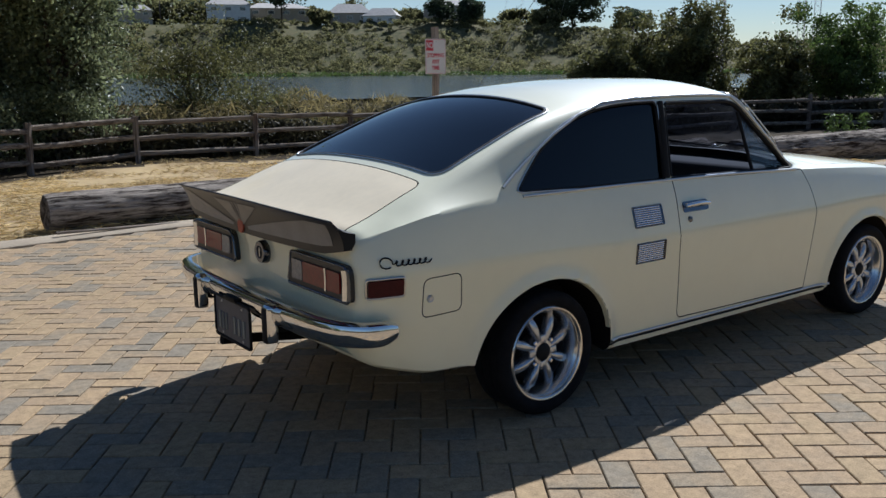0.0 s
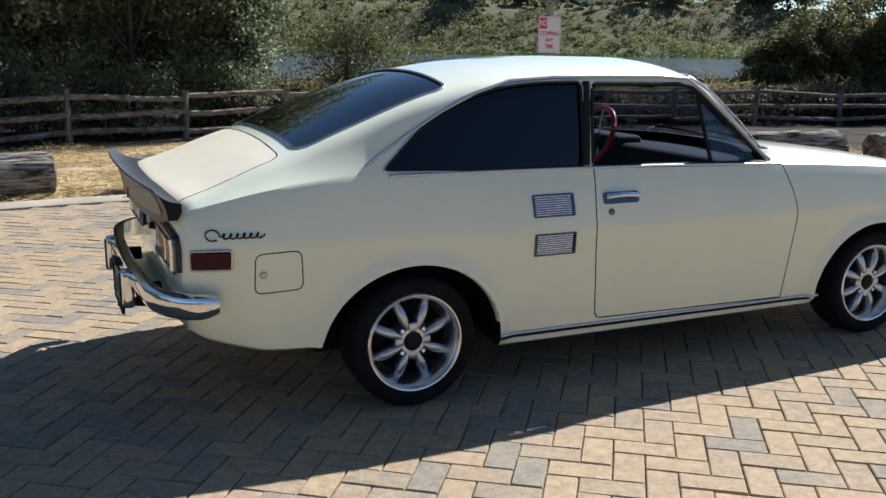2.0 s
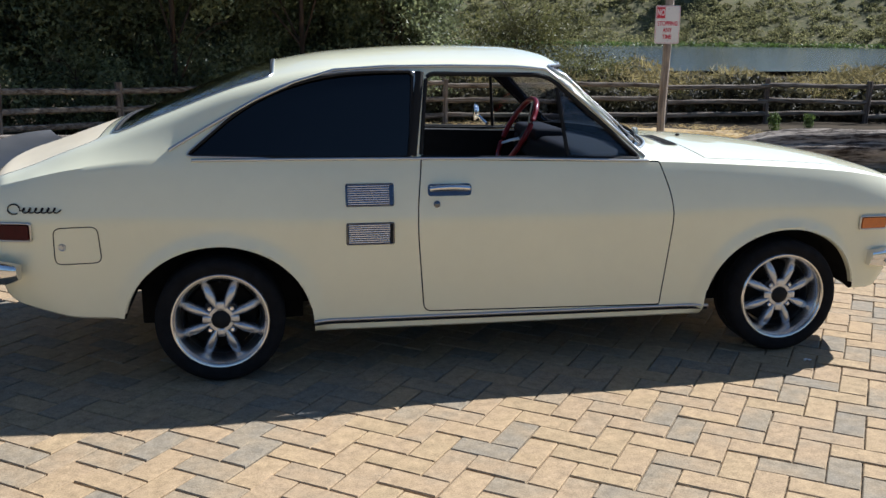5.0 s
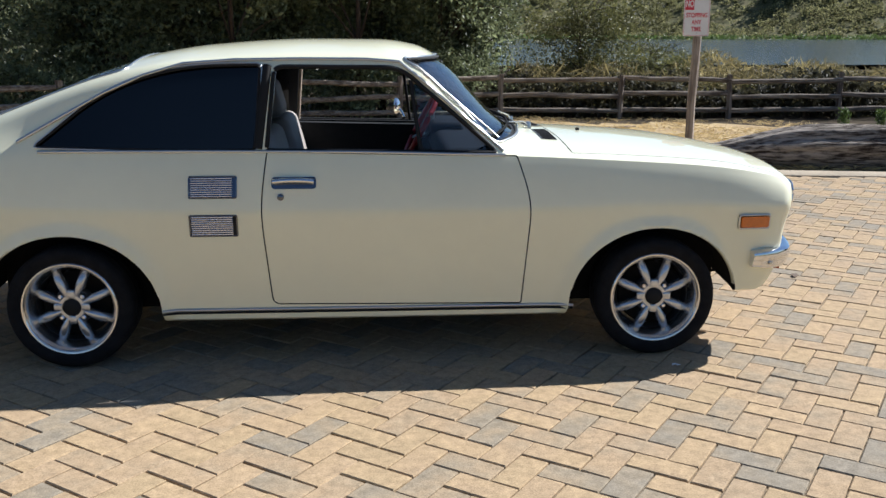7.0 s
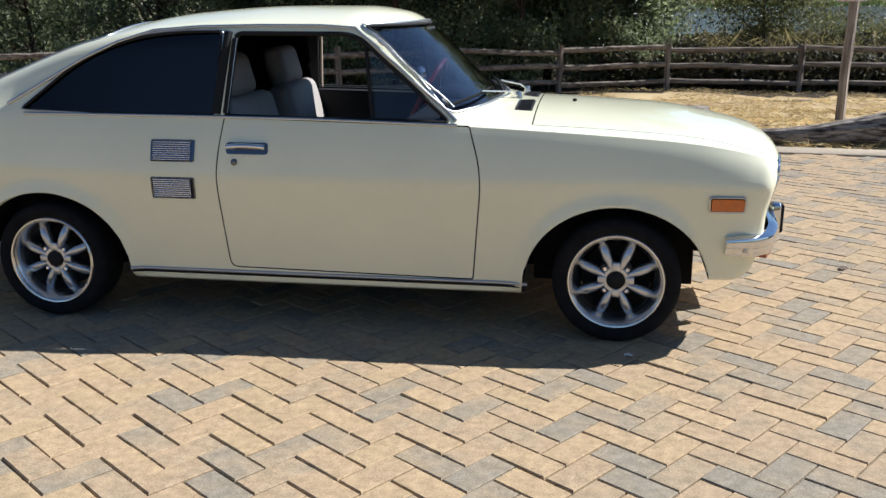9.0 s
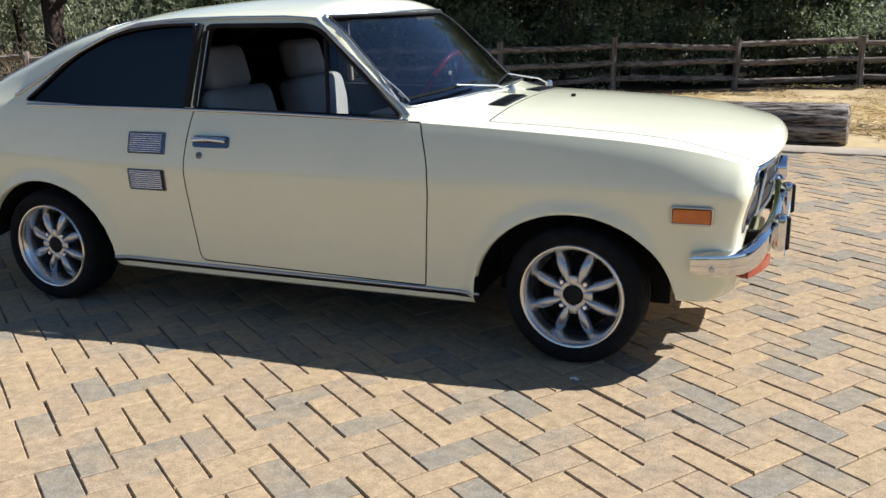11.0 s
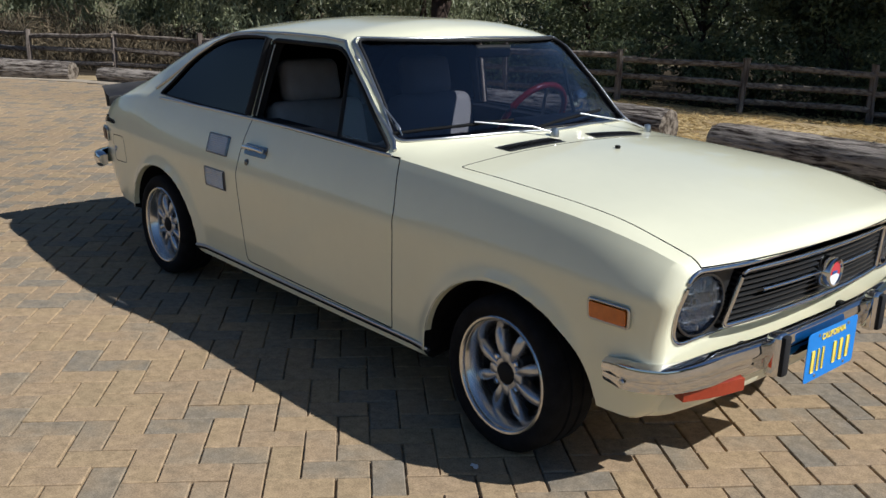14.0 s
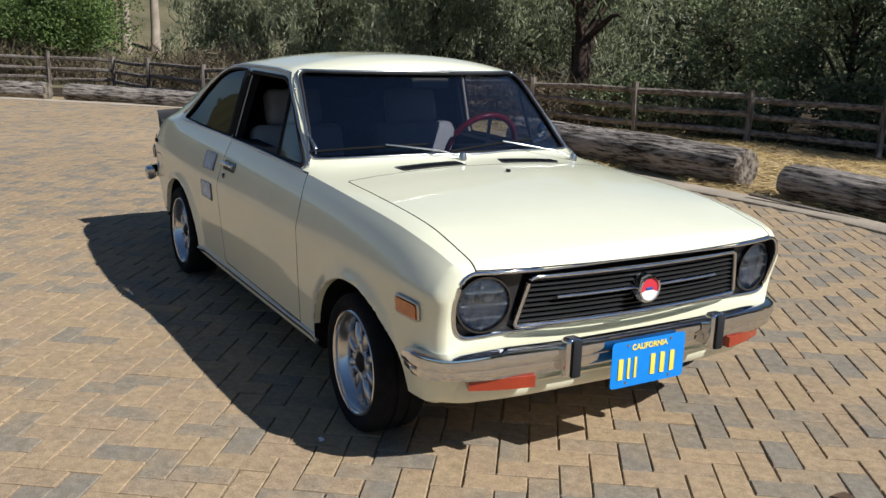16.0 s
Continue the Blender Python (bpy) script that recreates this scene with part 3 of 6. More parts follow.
# turned-in flanges of the wheel arches
for s in (-1, 1):
    for cx in (0.0, 2.295):
        verts, faces = [], []
        arc = np.linspace(0.20, math.pi - 0.20, 40)
        for a in arc:
            x, z = cx + 0.3475 * math.cos(a), 0.22 + 0.3125 * math.sin(a)
            y = side_at(cx + 0.352 * math.cos(a), 0.22 + 0.317 * math.sin(a), s).y
            for k, (q, w) in enumerate(((1.0, 0.001), (0.992, 0.001), (0.985, 0.022), (0.998, 0.022))):
                verts.append((cx + (x - cx) * q, y - s * w, 0.22 + (z - 0.22) * q))
        for i in range(len(arc) - 1):
            for k in range(4):
                l = (k + 1) % 4
                faces.append((i * 4 + k, i * 4 + l, (i + 1) * 4 + l, (i + 1) * 4 + k))
        part("arch_flange", mesh_of("arch_flange", verts, faces, PAINT, sharp=50), None, car)


# ---- bumpers, lamps, badges ----
def sweep(path, profile, closed_profile=True):
    """A profile of (outward, z) points along a plan line of (x, y) points."""
    P = [np.array(p, float) for p in path]
    k = len(profile)
    verts, faces = [], []
    for i, p in enumerate(P):
        t = P[min(i + 1, len(P) - 1)] - P[max(i - 1, 0)]
        t /= np.linalg.norm(t)
        nrm = np.array((t[1], -t[0]))
        for o, z in profile:
            q = p + nrm * o
            verts.append((q[0], q[1], z))
    for i in range(len(P) - 1):
        for j in range(k):
            l = (j + 1) % k
            faces.append((i * k + j, i * k + l, (i + 1) * k + l, (i + 1) * k + j))
    faces += [tuple(range(k)), tuple(range((len(P) - 1) * k, len(P) * k))]
    bm = bmesh.new()
    vs = [bm.verts.new(v) for v in verts]
    for f in faces: bm.faces.new([vs[i] for i in f])
    bmesh.ops.recalc_face_normals(bm, faces=bm.faces[:])
    return bm


def flat_line(pts, r, step=0.03):
    """An open plan line with rounded corners."""
    out = [np.array(pts[0], float)]
    for i in range(1, len(pts) - 1):
        p, a, b = (np.array(pts[j], float) for j in (i, i - 1, i + 1))
        da, db = (a - p), (b - p)
        t = min(r, np.linalg.norm(da) * 0.45, np.linalg.norm(db) * 0.45)
        p0, p1 = p + da / np.linalg.norm(da) * t, p + db / np.linalg.norm(db) * t
        for s in np.linspace(0, 1, 7): out.append((1 - s)**2 * p0 + 2 * s * (1 - s) * p + s * s * p1)
    out.append(np.array(pts[-1], float))
    return resample(out, step, closed=False)


def lettering(text, size, mat, parent, m, depth=0.001, bold=0.0, name="lettering", label=""):
    cu = bpy.data.curves.new("text", 'FONT')
    cu.body, cu.size, cu.extrude, cu.align_x, cu.align_y, cu.offset = text, size, depth, 'CENTER', 'CENTER', bold
    ob = new("text", cu)
    me = bpy.data.meshes.new_from_object(ob.evaluated_get(bpy.context.evaluated_depsgraph_get()))
    bpy.data.objects.remove(ob)
    me.materials.clear(); me.materials.append(mat)
    p = part(name, me, None, parent, label)
    p.matrix_basis = m
    return p


FRONT = Matrix(((0, 0, 1), (1, 0, 0), (0, 1, 0))).to_4x4()      # a drawing's face turned to +x
BACK = Matrix(((0, 0, -1), (-1, 0, 0), (0, 1, 0))).to_4x4()     # ... to -x
RIGHT = Matrix(((1, 0, 0), (0, 0, -1), (0, 1, 0))).to_4x4()     # ... to -y

half = [(2.912, 0.0), (2.908, 0.30), (2.880, 0.57), (2.842, 0.680), (2.775, 0.728), (2.685, 0.738)]
fline = flat_line([(x, y) for x, y in reversed(half)] + [(x, -y) for x, y in half[1:]], 0.09)[::-1]
BAR = [(-0.016, 0.364), (-0.004, 0.356), (0.006, 0.358), (0.014, 0.374), (0.013, 0.394), (0.021, 0.402), (0.024, 0.420), (0.019, 0.440), (0.004, 0.450), (-0.016, 0.448)]
bar = sweep(fline, BAR)
for v in bar.verts:      # the bar grows slimmer towards its wrapped ends
    e = float(smooth01((abs(v.co.y) - 0.50) / 0.20))
    q = float(smooth01((2.745 - v.co.x) / 0.06))
    v.co.z = 0.388 + (v.co.z - 0.388) * (1 - 0.14 * e) * (1 - 0.20 * q) - 0.005 * e
    v.co.y -= math.copysign(0.012 * q, v.co.y)
bumper = part("front_bumper", bar, CHROME, car, "chrome front bumper with black rubber guards", sharp=40)
for s in (-1, 1):
    g = part("bumper_guard", box_bm(2.936, s * 0.30, 0.408, 0.045, 0.055, 0.128, 0.014, 3), CHROME, bumper)
    part("rubber_pad", box_bm(2.959, s * 0.30, 0.408, 0.022, 0.036, 0.118, 0.008, 2), RUBBER, g)
    part("bumper_bracket", box_bm(2.86, s * 0.30, 0.385, 0.12, 0.035, 0.05, 0.006), UNDER, bumper)
    bolt = part("bumper_bolt", lathe([(0, -0.006), (0.006, -0.005), (0.009, 0), (0.0, 0.0)], 16, "y", STEEL), None, bumper)
    bolt.matrix_basis = pose(2.755, s * 0.748, 0.382, 0, 0, 0 if s < 0 else 180)
    sig = sweep(flat_line([(2.884, -0.405), (2.866, -0.50), (2.828, -0.600)], 0.04)[::1], [(0.0, 0.322), (0.010, 0.324), (0.015, 0.331), (0.015, 0.350), (0.010, 0.358), (-0.03, 0.358), (-0.03, 0.322)])
    if s > 0:
        sig.transform(Matrix.Diagonal((1, -1, 1, 1)))
        bmesh.ops.reverse_faces(sig, faces=sig.faces[:])
    part("turn_signal", sig, ORANGE, car, "orange-red turn signal lens under the bumper")

low_line = flat_line([(2.765, -0.665), (2.812, -0.60), (2.840, -0.42), (2.850, 0.0), (2.840, 0.42), (2.812, 0.60), (2.765, 0.665)], 0.1)
part("front_valance", sweep(low_line, [(0.0, 0.362), (0.006, 0.315), (-0.004, 0.272), (-0.022, 0.254), (-0.030, 0.256), (-0.014, 0.275), (-0.004, 0.315), (-0.010, 0.362)]), PAINT, car, "cream lower valance with a worn lip", sharp=50)

# grille
tube_part("grille_surround", [end_at(y, z, 1, 0.001) for y, z in GRILLE_OUT], 0.0065, CHROME, car, label="thin chrome surround of the nose opening")


def nose_x(y, z=0.58):
    return 2.905 - 0.055 * min(1.2, abs(y) / 0.6)**2.2 + 0.12 * (z - 0.60)


grille = part("grille", mesh_of("grille", *tube([(nose_x(y, z) - 0.004, y, z) for y, z in resample(rounded([(-0.462, 0.502), (-0.425, 0.657), (0.425, 0.657), (0.462, 0.502)], 0.018, 4), 0.05)], 0.0075), CHROME, sharp=80),
              None, car, "black grille of thin bars in a chrome frame")
for k in range(9):
    z = 0.515 + 0.0162 * k
    w = 0.452 - (z - 0.51) * 0.24
    part("grille_bar", sweep([(nose_x(y, z) - 0.018, y) for y in np.linspace(w, -w, 19)][::-1], [(0.0, z - 0.0035), (0.009, z - 0.002), (0.009, z + 0.002), (0.0, z + 0.0045), (-0.03, z + 0.0045), (-0.03, z - 0.0035)]), GRILLE, grille, sharp=30)
tube_part("bright_bar", [(nose_x(y) + 0.002, y, 0.588) for y in np.linspace(-0.33, 0.33, 21)], 0.0055, CHROME, grille, closed=False, sides=6)
back = prism(rounded([(-0.47, 0.492), (-0.43, 0.668), (0.43, 0.668), (0.47, 0.492)], 0.02, 3), "x", 2.80, 2.825, BLACK)
part("grille_back", back, None, grille)
for s in (-1, 1):
    q = [(s * y, z) for y, z in ((0.445, 0.482), (0.475, 0.500), (0.442, 0.668), (0.43, 0.682), (0.64, 0.682), (0.662, 0.60), (0.64, 0.482))]
    bm = bmesh.new()
    loops = []
    for dx in (-0.022, -0.05):
        loops.append([bm.verts.new((nose_x(y, z) + dx, y, z)) for y, z in resample(q, 0.02)])
    n = len(loops[0])
    bm.faces.new(loops[0]); bm.faces.new(loops[1][::-1])
    for i in range(n): bm.faces.new((loops[0][i], loops[1][i], loops[1][(i + 1) % n], loops[0][(i + 1) % n]))
    bmesh.ops.recalc_face_normals(bm, faces=bm.faces[:])
    pm = bpy.data.meshes.new("panel"); bm.to_mesh(pm); bm.free(); pm.materials.append(GRILLE)
    hole = prism([(s * 0.562 + 0.084 * math.cos(a), 0.580 + 0.084 * math.sin(a)) for a in np.linspace(0, 2 * math.pi, 33)[:-1]], "x", 2.6, 3.2, GRILLE)
    part("headlamp_panel", cut(pm, [hole]), None, grille)
    lamp = part("headlamp", lathe([(0.080, -0.03), (0.088, -0.03), (0.091, 0.0), (0.088, 0.012), (0.082, 0.012), (0.079, 0.002)], 48, "x", SMOKED, closed=True), None, car, "round sealed-beam headlamp in a chrome ring")
    lamp.matrix_basis = pose(nose_x(0.565) - 0.016, s * 0.562, 0.580, 0, 4, s * 9)
    part("reflector", lathe([(0.0, -0.050), (0.03, -0.046), (0.06, -0.030), (0.081, 0.0), (0.083, -0.004), (0.06, -0.036), (0.03, -0.052), (0.0, -0.056)], 10, "x", REFLECT, sharp=5), None, lamp)
    part("lens", lathe([(0.0, 0.026), (0.03, 0.0235), (0.058, 0.015), (0.080, 0.002), (0.080, -0.002), (0.058, 0.011), (0.03, 0.0195), (0.0, 0.022)], 40, "x", LAMPGLASS), None, lamp)
    part("bulb", lathe([(0.0, -0.012), (0.010, -0.016), (0.012, -0.05), (0.0, -0.05)], 16, "x", STEEL), None, lamp)
    for k in (-1, 0, 1):
        part("lens_rib", box_bm(0.008, 0, k * 0.040, 0.012, 0.145 - abs(k) * 0.03, 0.0026 if k == 0 else 0.0014, 0.001, 1), CLEARLENS, lamp)
    for k in (-1.2, 0, 1.2):
        part("lens_rib", box_bm(0.008, k * 0.030, 0, 0.010, 0.0014, 0.14 - abs(k) * 0.03, 0.001, 1), CLEARLENS, lamp)
badge = part("badge", lathe([(0.046, -0.03), (0.046, 0.012), (0.043, 0.018), (0.037, 0.019), (0.035, 0.012)], 40, "x", CHROME), None, grille, "round badge of red, white and blue in a chrome ring")
badge.matrix_basis = pose(2.918, 0, 0.586)
for a0, a1, mt in ((20, 90, BADGE_RED), (90, 200, BADGE_RED), (200, 340, PLATE_WHITE), (340, 380, BADGE_RED)):
    arc = [(0, 0)] + [(0.035 * math.cos(radians(a)), 0.035 * math.sin(radians(a))) for a in np.linspace(a0, a1, 10)]
    part("badge_field", prism(arc, "x", 0.0, 0.0135, mt), None, badge)
part("badge_bar", box_bm(0.012, 0, 0, 0.008, 0.030, 0.010, 0.002, 1), BADGE_BLUE, badge)

# number plates: the characters stand as plain bars
def number_plate(x, z, s, field, ink, small):
    m = Matrix.Translation((x, 0, z)) @ (FRONT if s > 0 else BACK)
    pl = part("number_plate", prism(rounded([(-0.1525, -0.076), (0.1525, -0.076), (0.1525, 0.076), (-0.1525, 0.076)], 0.014, 5), "z", -0.002, 0.0, field), None, car,
              "blue number plate with yellow bars" if s > 0 else "dark weathered number plate with faded bars")
    pl.matrix_basis = m
    for k, dx in enumerate((-0.115, -0.083, -0.055, 0.018, 0.058, 0.100)):
        part("plate_character", box_bm(dx, -0.014, 0.001, 0.011 if k in (1, 2) else 0.020, 0.068, 0.002, 0.003, 2), ink, pl)
    if small: lettering("CALIFORNIA", 0.026, small, pl, Matrix.Translation((0, 0.052, 0.0012)), bold=0.0006)
    for dx in (-0.09, 0.09):
        for dy in (0.062, -0.062):
            part("plate_bolt", lathe([(0.0, 0.004), (0.004, 0.003), (0.0055, 0.0), (0.0, 0.0)], 10, "z", STEEL), None, pl).matrix_basis = pose(dx, dy, 0)
    return pl


number_plate(2.955, 0.356, 1, PLATE_BLUE, PLATE_YELLOW, PLATE_YELLOW)
part("plate_bracket", box_bm(2.935, 0, 0.335, 0.03, 0.16, 0.05, 0.004), UNDER, car)

# tow hooks and the lower valance's torn lip
for s in (-1, 1):
    tube_part("tow_hook", [(2.70 + 0.05 * math.cos(a), s * 0.27, 0.262 + 0.035 * math.sin(a)) for a in np.linspace(-2.4, 1.2, 10)], 0.008, UNDER, car, closed=False)

# rear
half = [(-0.908, 0.0), (-0.903, 0.30), (-0.882, 0.56), (-0.852, 0.665), (-0.785, 0.735), (-0.69, 0.748)]
rline = flat_line([(x, y) for x, y in reversed(half)] + [(x, -y) for x, y in half[1:]], 0.08)
RBAR = [(-0.020, 0.418), (-0.004, 0.412), (0.010, 0.420), (0.019, 0.440), (0.024, 0.458), (0.025, 0.474), (0.019, 0.490), (0.002, 0.498), (-0.020, 0.496)]
bar = sweep(rline, RBAR)
for v in bar.verts:
    q = float(smooth01((v.co.x + 0.735) / 0.05))
    v.co.z = 0.455 + (v.co.z - 0.455) * (1 - 0.35 * q)
    v.co.y -= math.copysign(0.012 * q, v.co.y)
rbump = part("rear_bumper", bar, CHROME, car, "chrome rear bumper with black rubber guards", sharp=40)
for s in (-1, 1):
    g = part("bumper_guard", box_bm(-0.932, s * 0.31, 0.43, 0.045, 0.055, 0.14, 0.014, 3), CHROME, rbump)
    part("rubber_pad", box_bm(-0.948, s * 0.31, 0.425, 0.022, 0.038, 0.128, 0.008, 2), RUBBER, g)
    part("bumper_bracket", box_bm(-0.86, s * 0.31, 0.42, 0.09, 0.035, 0.05, 0.006), UNDER, rbump)
PLATE_DARK = material("faded_plate", (0.05, 0.06, 0.085), rough=0.5, vary=0.2, scale=20)
PLATE_FADED = material("faded_ink", (0.24, 0.25, 0.22), rough=0.5)
rp = number_plate(-0.938, 0.372, -1, PLATE_DARK, PLATE_FADED, None)
tube_part("plate_frame", [(-0.938, y, z) for y, z in rounded([(-0.156, 0.293), (0.156, 0.293), (0.156, 0.451), (-0.156, 0.451)], 0.015, 4)], 0.006, BLACK, rbump)
part("plate_lamp", box_bm(-0.93, 0, 0.462, 0.04, 0.10, 0.02, 0.006), BLACK, rbump)
tube_part("exhaust_pipe", [(0.2, 0.12, 0.20), (-0.5, 0.12, 0.215), (-0.935, 0.12, 0.27)], 0.02, UNDER, car, closed=False, sides=12)


def tail_at(y, z, off=0.0):
    return end_at(y, z, -1, off)


for s in (-1, 1):
    out = resample(rounded([(s * 0.225, 0.548), (s * 0.255, 0.672), (s * 0.645, 0.672), (s * 0.652, 0.548)], 0.022, 5), 0.03)
    lamp = ring_patch("tail_lamp", out, tail_at, 0.024, GRILLE, car, thick=0.04, rings=4, label="tail lamp of red lenses in a dark chrome-edged housing")
    tube_part("lamp_rim", [tail_at(*p, 0.022) for p in out], 0.006, SMOKED, lamp)
    for y0, y1, mt in ((0.268, 0.342, SILVERLENS), (0.348, 0.505, TAILRED), (0.515, 0.600, TAILRED)):
        ring_patch("lens", resample(rounded([(s * y0, 0.572), (s * y0, 0.648), (s * y1, 0.648), (s * y1, 0.572)], 0.008, 3), 0.03), tail_at, 0.030, mt, lamp, thick=0.008, rings=2)
    tube_part("lens_divider", [tail_at(s * 0.510, z, 0.031) for z in (0.568, 0.61, 0.652)], 0.004, CHROME, lamp, closed=False)
    part("lamp_corner", mesh_of("corner", *tube([tail_at(s * 0.628, z, 0.02) for z in np.linspace(0.556, 0.664, 6)], 0.015, False), CHROME, sharp=80), None, lamp)
tb = part("tail_badge", lathe([(0.0, 0.01), (0.022, 0.012), (0.026, 0.016), (0.040, 0.016), (0.044, 0.008), (0.046, -0.01)], 32, "x", SMOKED), None, car, "round dark badge in a chrome ring")
tb.matrix_basis = Matrix.Translation(tail_at(0, 0.622, 0.012)) @ pose(0, 0, 0, 0, 0, 180)
part("badge_face", lathe([(0.0, 0.014), (0.032, 0.014), (0.032, 0.0)], 24, "x", BLACK), None, tb)
part("badge_stroke", box_bm(0.015, 0, 0, 0.003, 0.006, 0.036, 0.001, 1), STEEL, tb)
lk = part("trunk_lock", lathe([(0.0, 0.006), (0.010, 0.006), (0.014, 0.0), (0.014, -0.01)], 20, "x", CHROME), None, trunk)
lk.matrix_basis = Matrix.Translation(tail_at(0, 0.70, 0.002)) @ pose(0, 0, 0, 0, 0, 180)

# duck-tail spoiler
SPOILER = material("spoiler_grey", (0.15, 0.138, 0.125), rough=0.45, vary=0.12, scale=12, coat=0.2)
SP_DARK = material("spoiler_dark", (0.022, 0.021, 0.021), rough=0.4, vary=0.2, scale=12)
SP_LIGHT = material("spoiler_light", (0.25, 0.228, 0.20), rough=0.5, vary=0.1, scale=14)
SP_RED = material("spoiler_red", (0.45, 0.10, 0.05), rough=0.5, vary=0.2, scale=40)


def lip(y):
    """The spoiler's edge points at a distance y from the middle: front foot, tip, rear foot."""
    b = min(1.2, abs(y) / 0.6)
    e = max(0, abs(y) - 0.55) / 0.1
    return (np.array((-0.815 + 0.030 * b * b, 0.800 - 0.018 * b * b)), np.array((-0.925 + 0.047 * b**2.5, 0.850 - 0.018 * b * b)), np.array((-0.880 + 0.046 * b**2.5, 0.706 + 0.02 * e)))


bm = bmesh.new()
rows = []
for y in np.linspace(-0.648, 0.648, 41):
    f, t, r = lip(y)
    prof = [f + np.array((0, -0.03))]
    for u in np.linspace(0, 1, 8):
        mid = (f + t) / 2 + np.array((-0.01, -0.020))
        prof.append((1 - u)**2 * f + 2 * u * (1 - u) * mid + u * u * t)
    prof.append(t + np.array((-0.004, -0.004)))
    for u in np.linspace(0.15, 1, 6):
        mid = (t + r) / 2 + np.array((0.022, 0.0))
        prof.append((1 - u)**2 * t + 2 * u * (1 - u) * mid + u * u * r)
    prof.append(r + np.array((0.03, 0)))
    rows.append([bm.verts.new((p[0], y, p[1])) for p in prof])
for a, b in zip(rows[:-1], rows[1:]):
    for i in range(len(a)):
        j = (i + 1) % len(a)
        bm.faces.new((a[i], a[j], b[j], b[i]))
for cap in (bm.faces.new(rows[0][::-1]), bm.faces.new(rows[-1])):
    cap.material_index = 1
bmesh.ops.recalc_face_normals(bm, faces=bm.faces[:])
spoiler = part("spoiler", bm, SP_DARK, car, "dark grey duck-tail spoiler with faded sunburst stripes", sharp=40)


spoiler.data.materials.append(BLACK)


def spoiler_back(y, u):
    f, t, r = lip(y)
    mid = (t + r) / 2 + np.array((0.022, 0.0))
    p = (1 - u)**2 * t + 2 * u * (1 - u) * mid + u * u * r
    return Vector((p[0] - 0.002, y, p[1]))


def ray_patch(a0, a1, mat):
    """One ray of the sunburst on the spoiler's rear face, spreading from its lower middle."""
    c = np.array((0.0, 0.72))
    verts, faces = [], []
    for k, a in enumerate(np.linspace(a0, a1, 6)):
        d = np.array((math.cos(radians(a)), math.sin(radians(a))))
        lim = min(0.62 / max(1e-3, abs(d[0])), 0.70 / max(1e-3, abs(d[1] * 6.0)) * 1.0)
        for q in np.linspace(0.10, 0.97, 14):
            yy, uu = d[0] * lim * q, 0.86 - d[1] * lim * q * 6.0
            verts.append(spoiler_back(float(np.clip(yy, -0.625, 0.625)), float(np.clip(uu, 0.06, 0.97))))
    for k in range(5):
        for q in range(13):
            faces.append((k * 14 + q, k * 14 + q + 1, (k + 1) * 14 + q + 1, (k + 1) * 14 + q))
    return part("stripe", mesh_of("stripe", verts, faces, mat), None, spoiler)


for a0, a1, mt in ((1, 13, SP_LIGHT), (32, 74, SPOILER), (79, 86, SP_LIGHT), (94, 101, SP_LIGHT), (106, 148, SPOILER), (167, 179, SP_LIGHT)):
    ray_patch(a0, a1, mt)
part("stripe", prism([(0.024 * math.cos(a), 0.735 + 0.030 * math.sin(a)) for a in np.linspace(0, 2 * math.pi, 20)[:-1]], "x", spoiler_back(0, 0.82).x - 0.003, spoiler_back(0, 0.82).x + 0.02, SP_RED), None, spoiler)

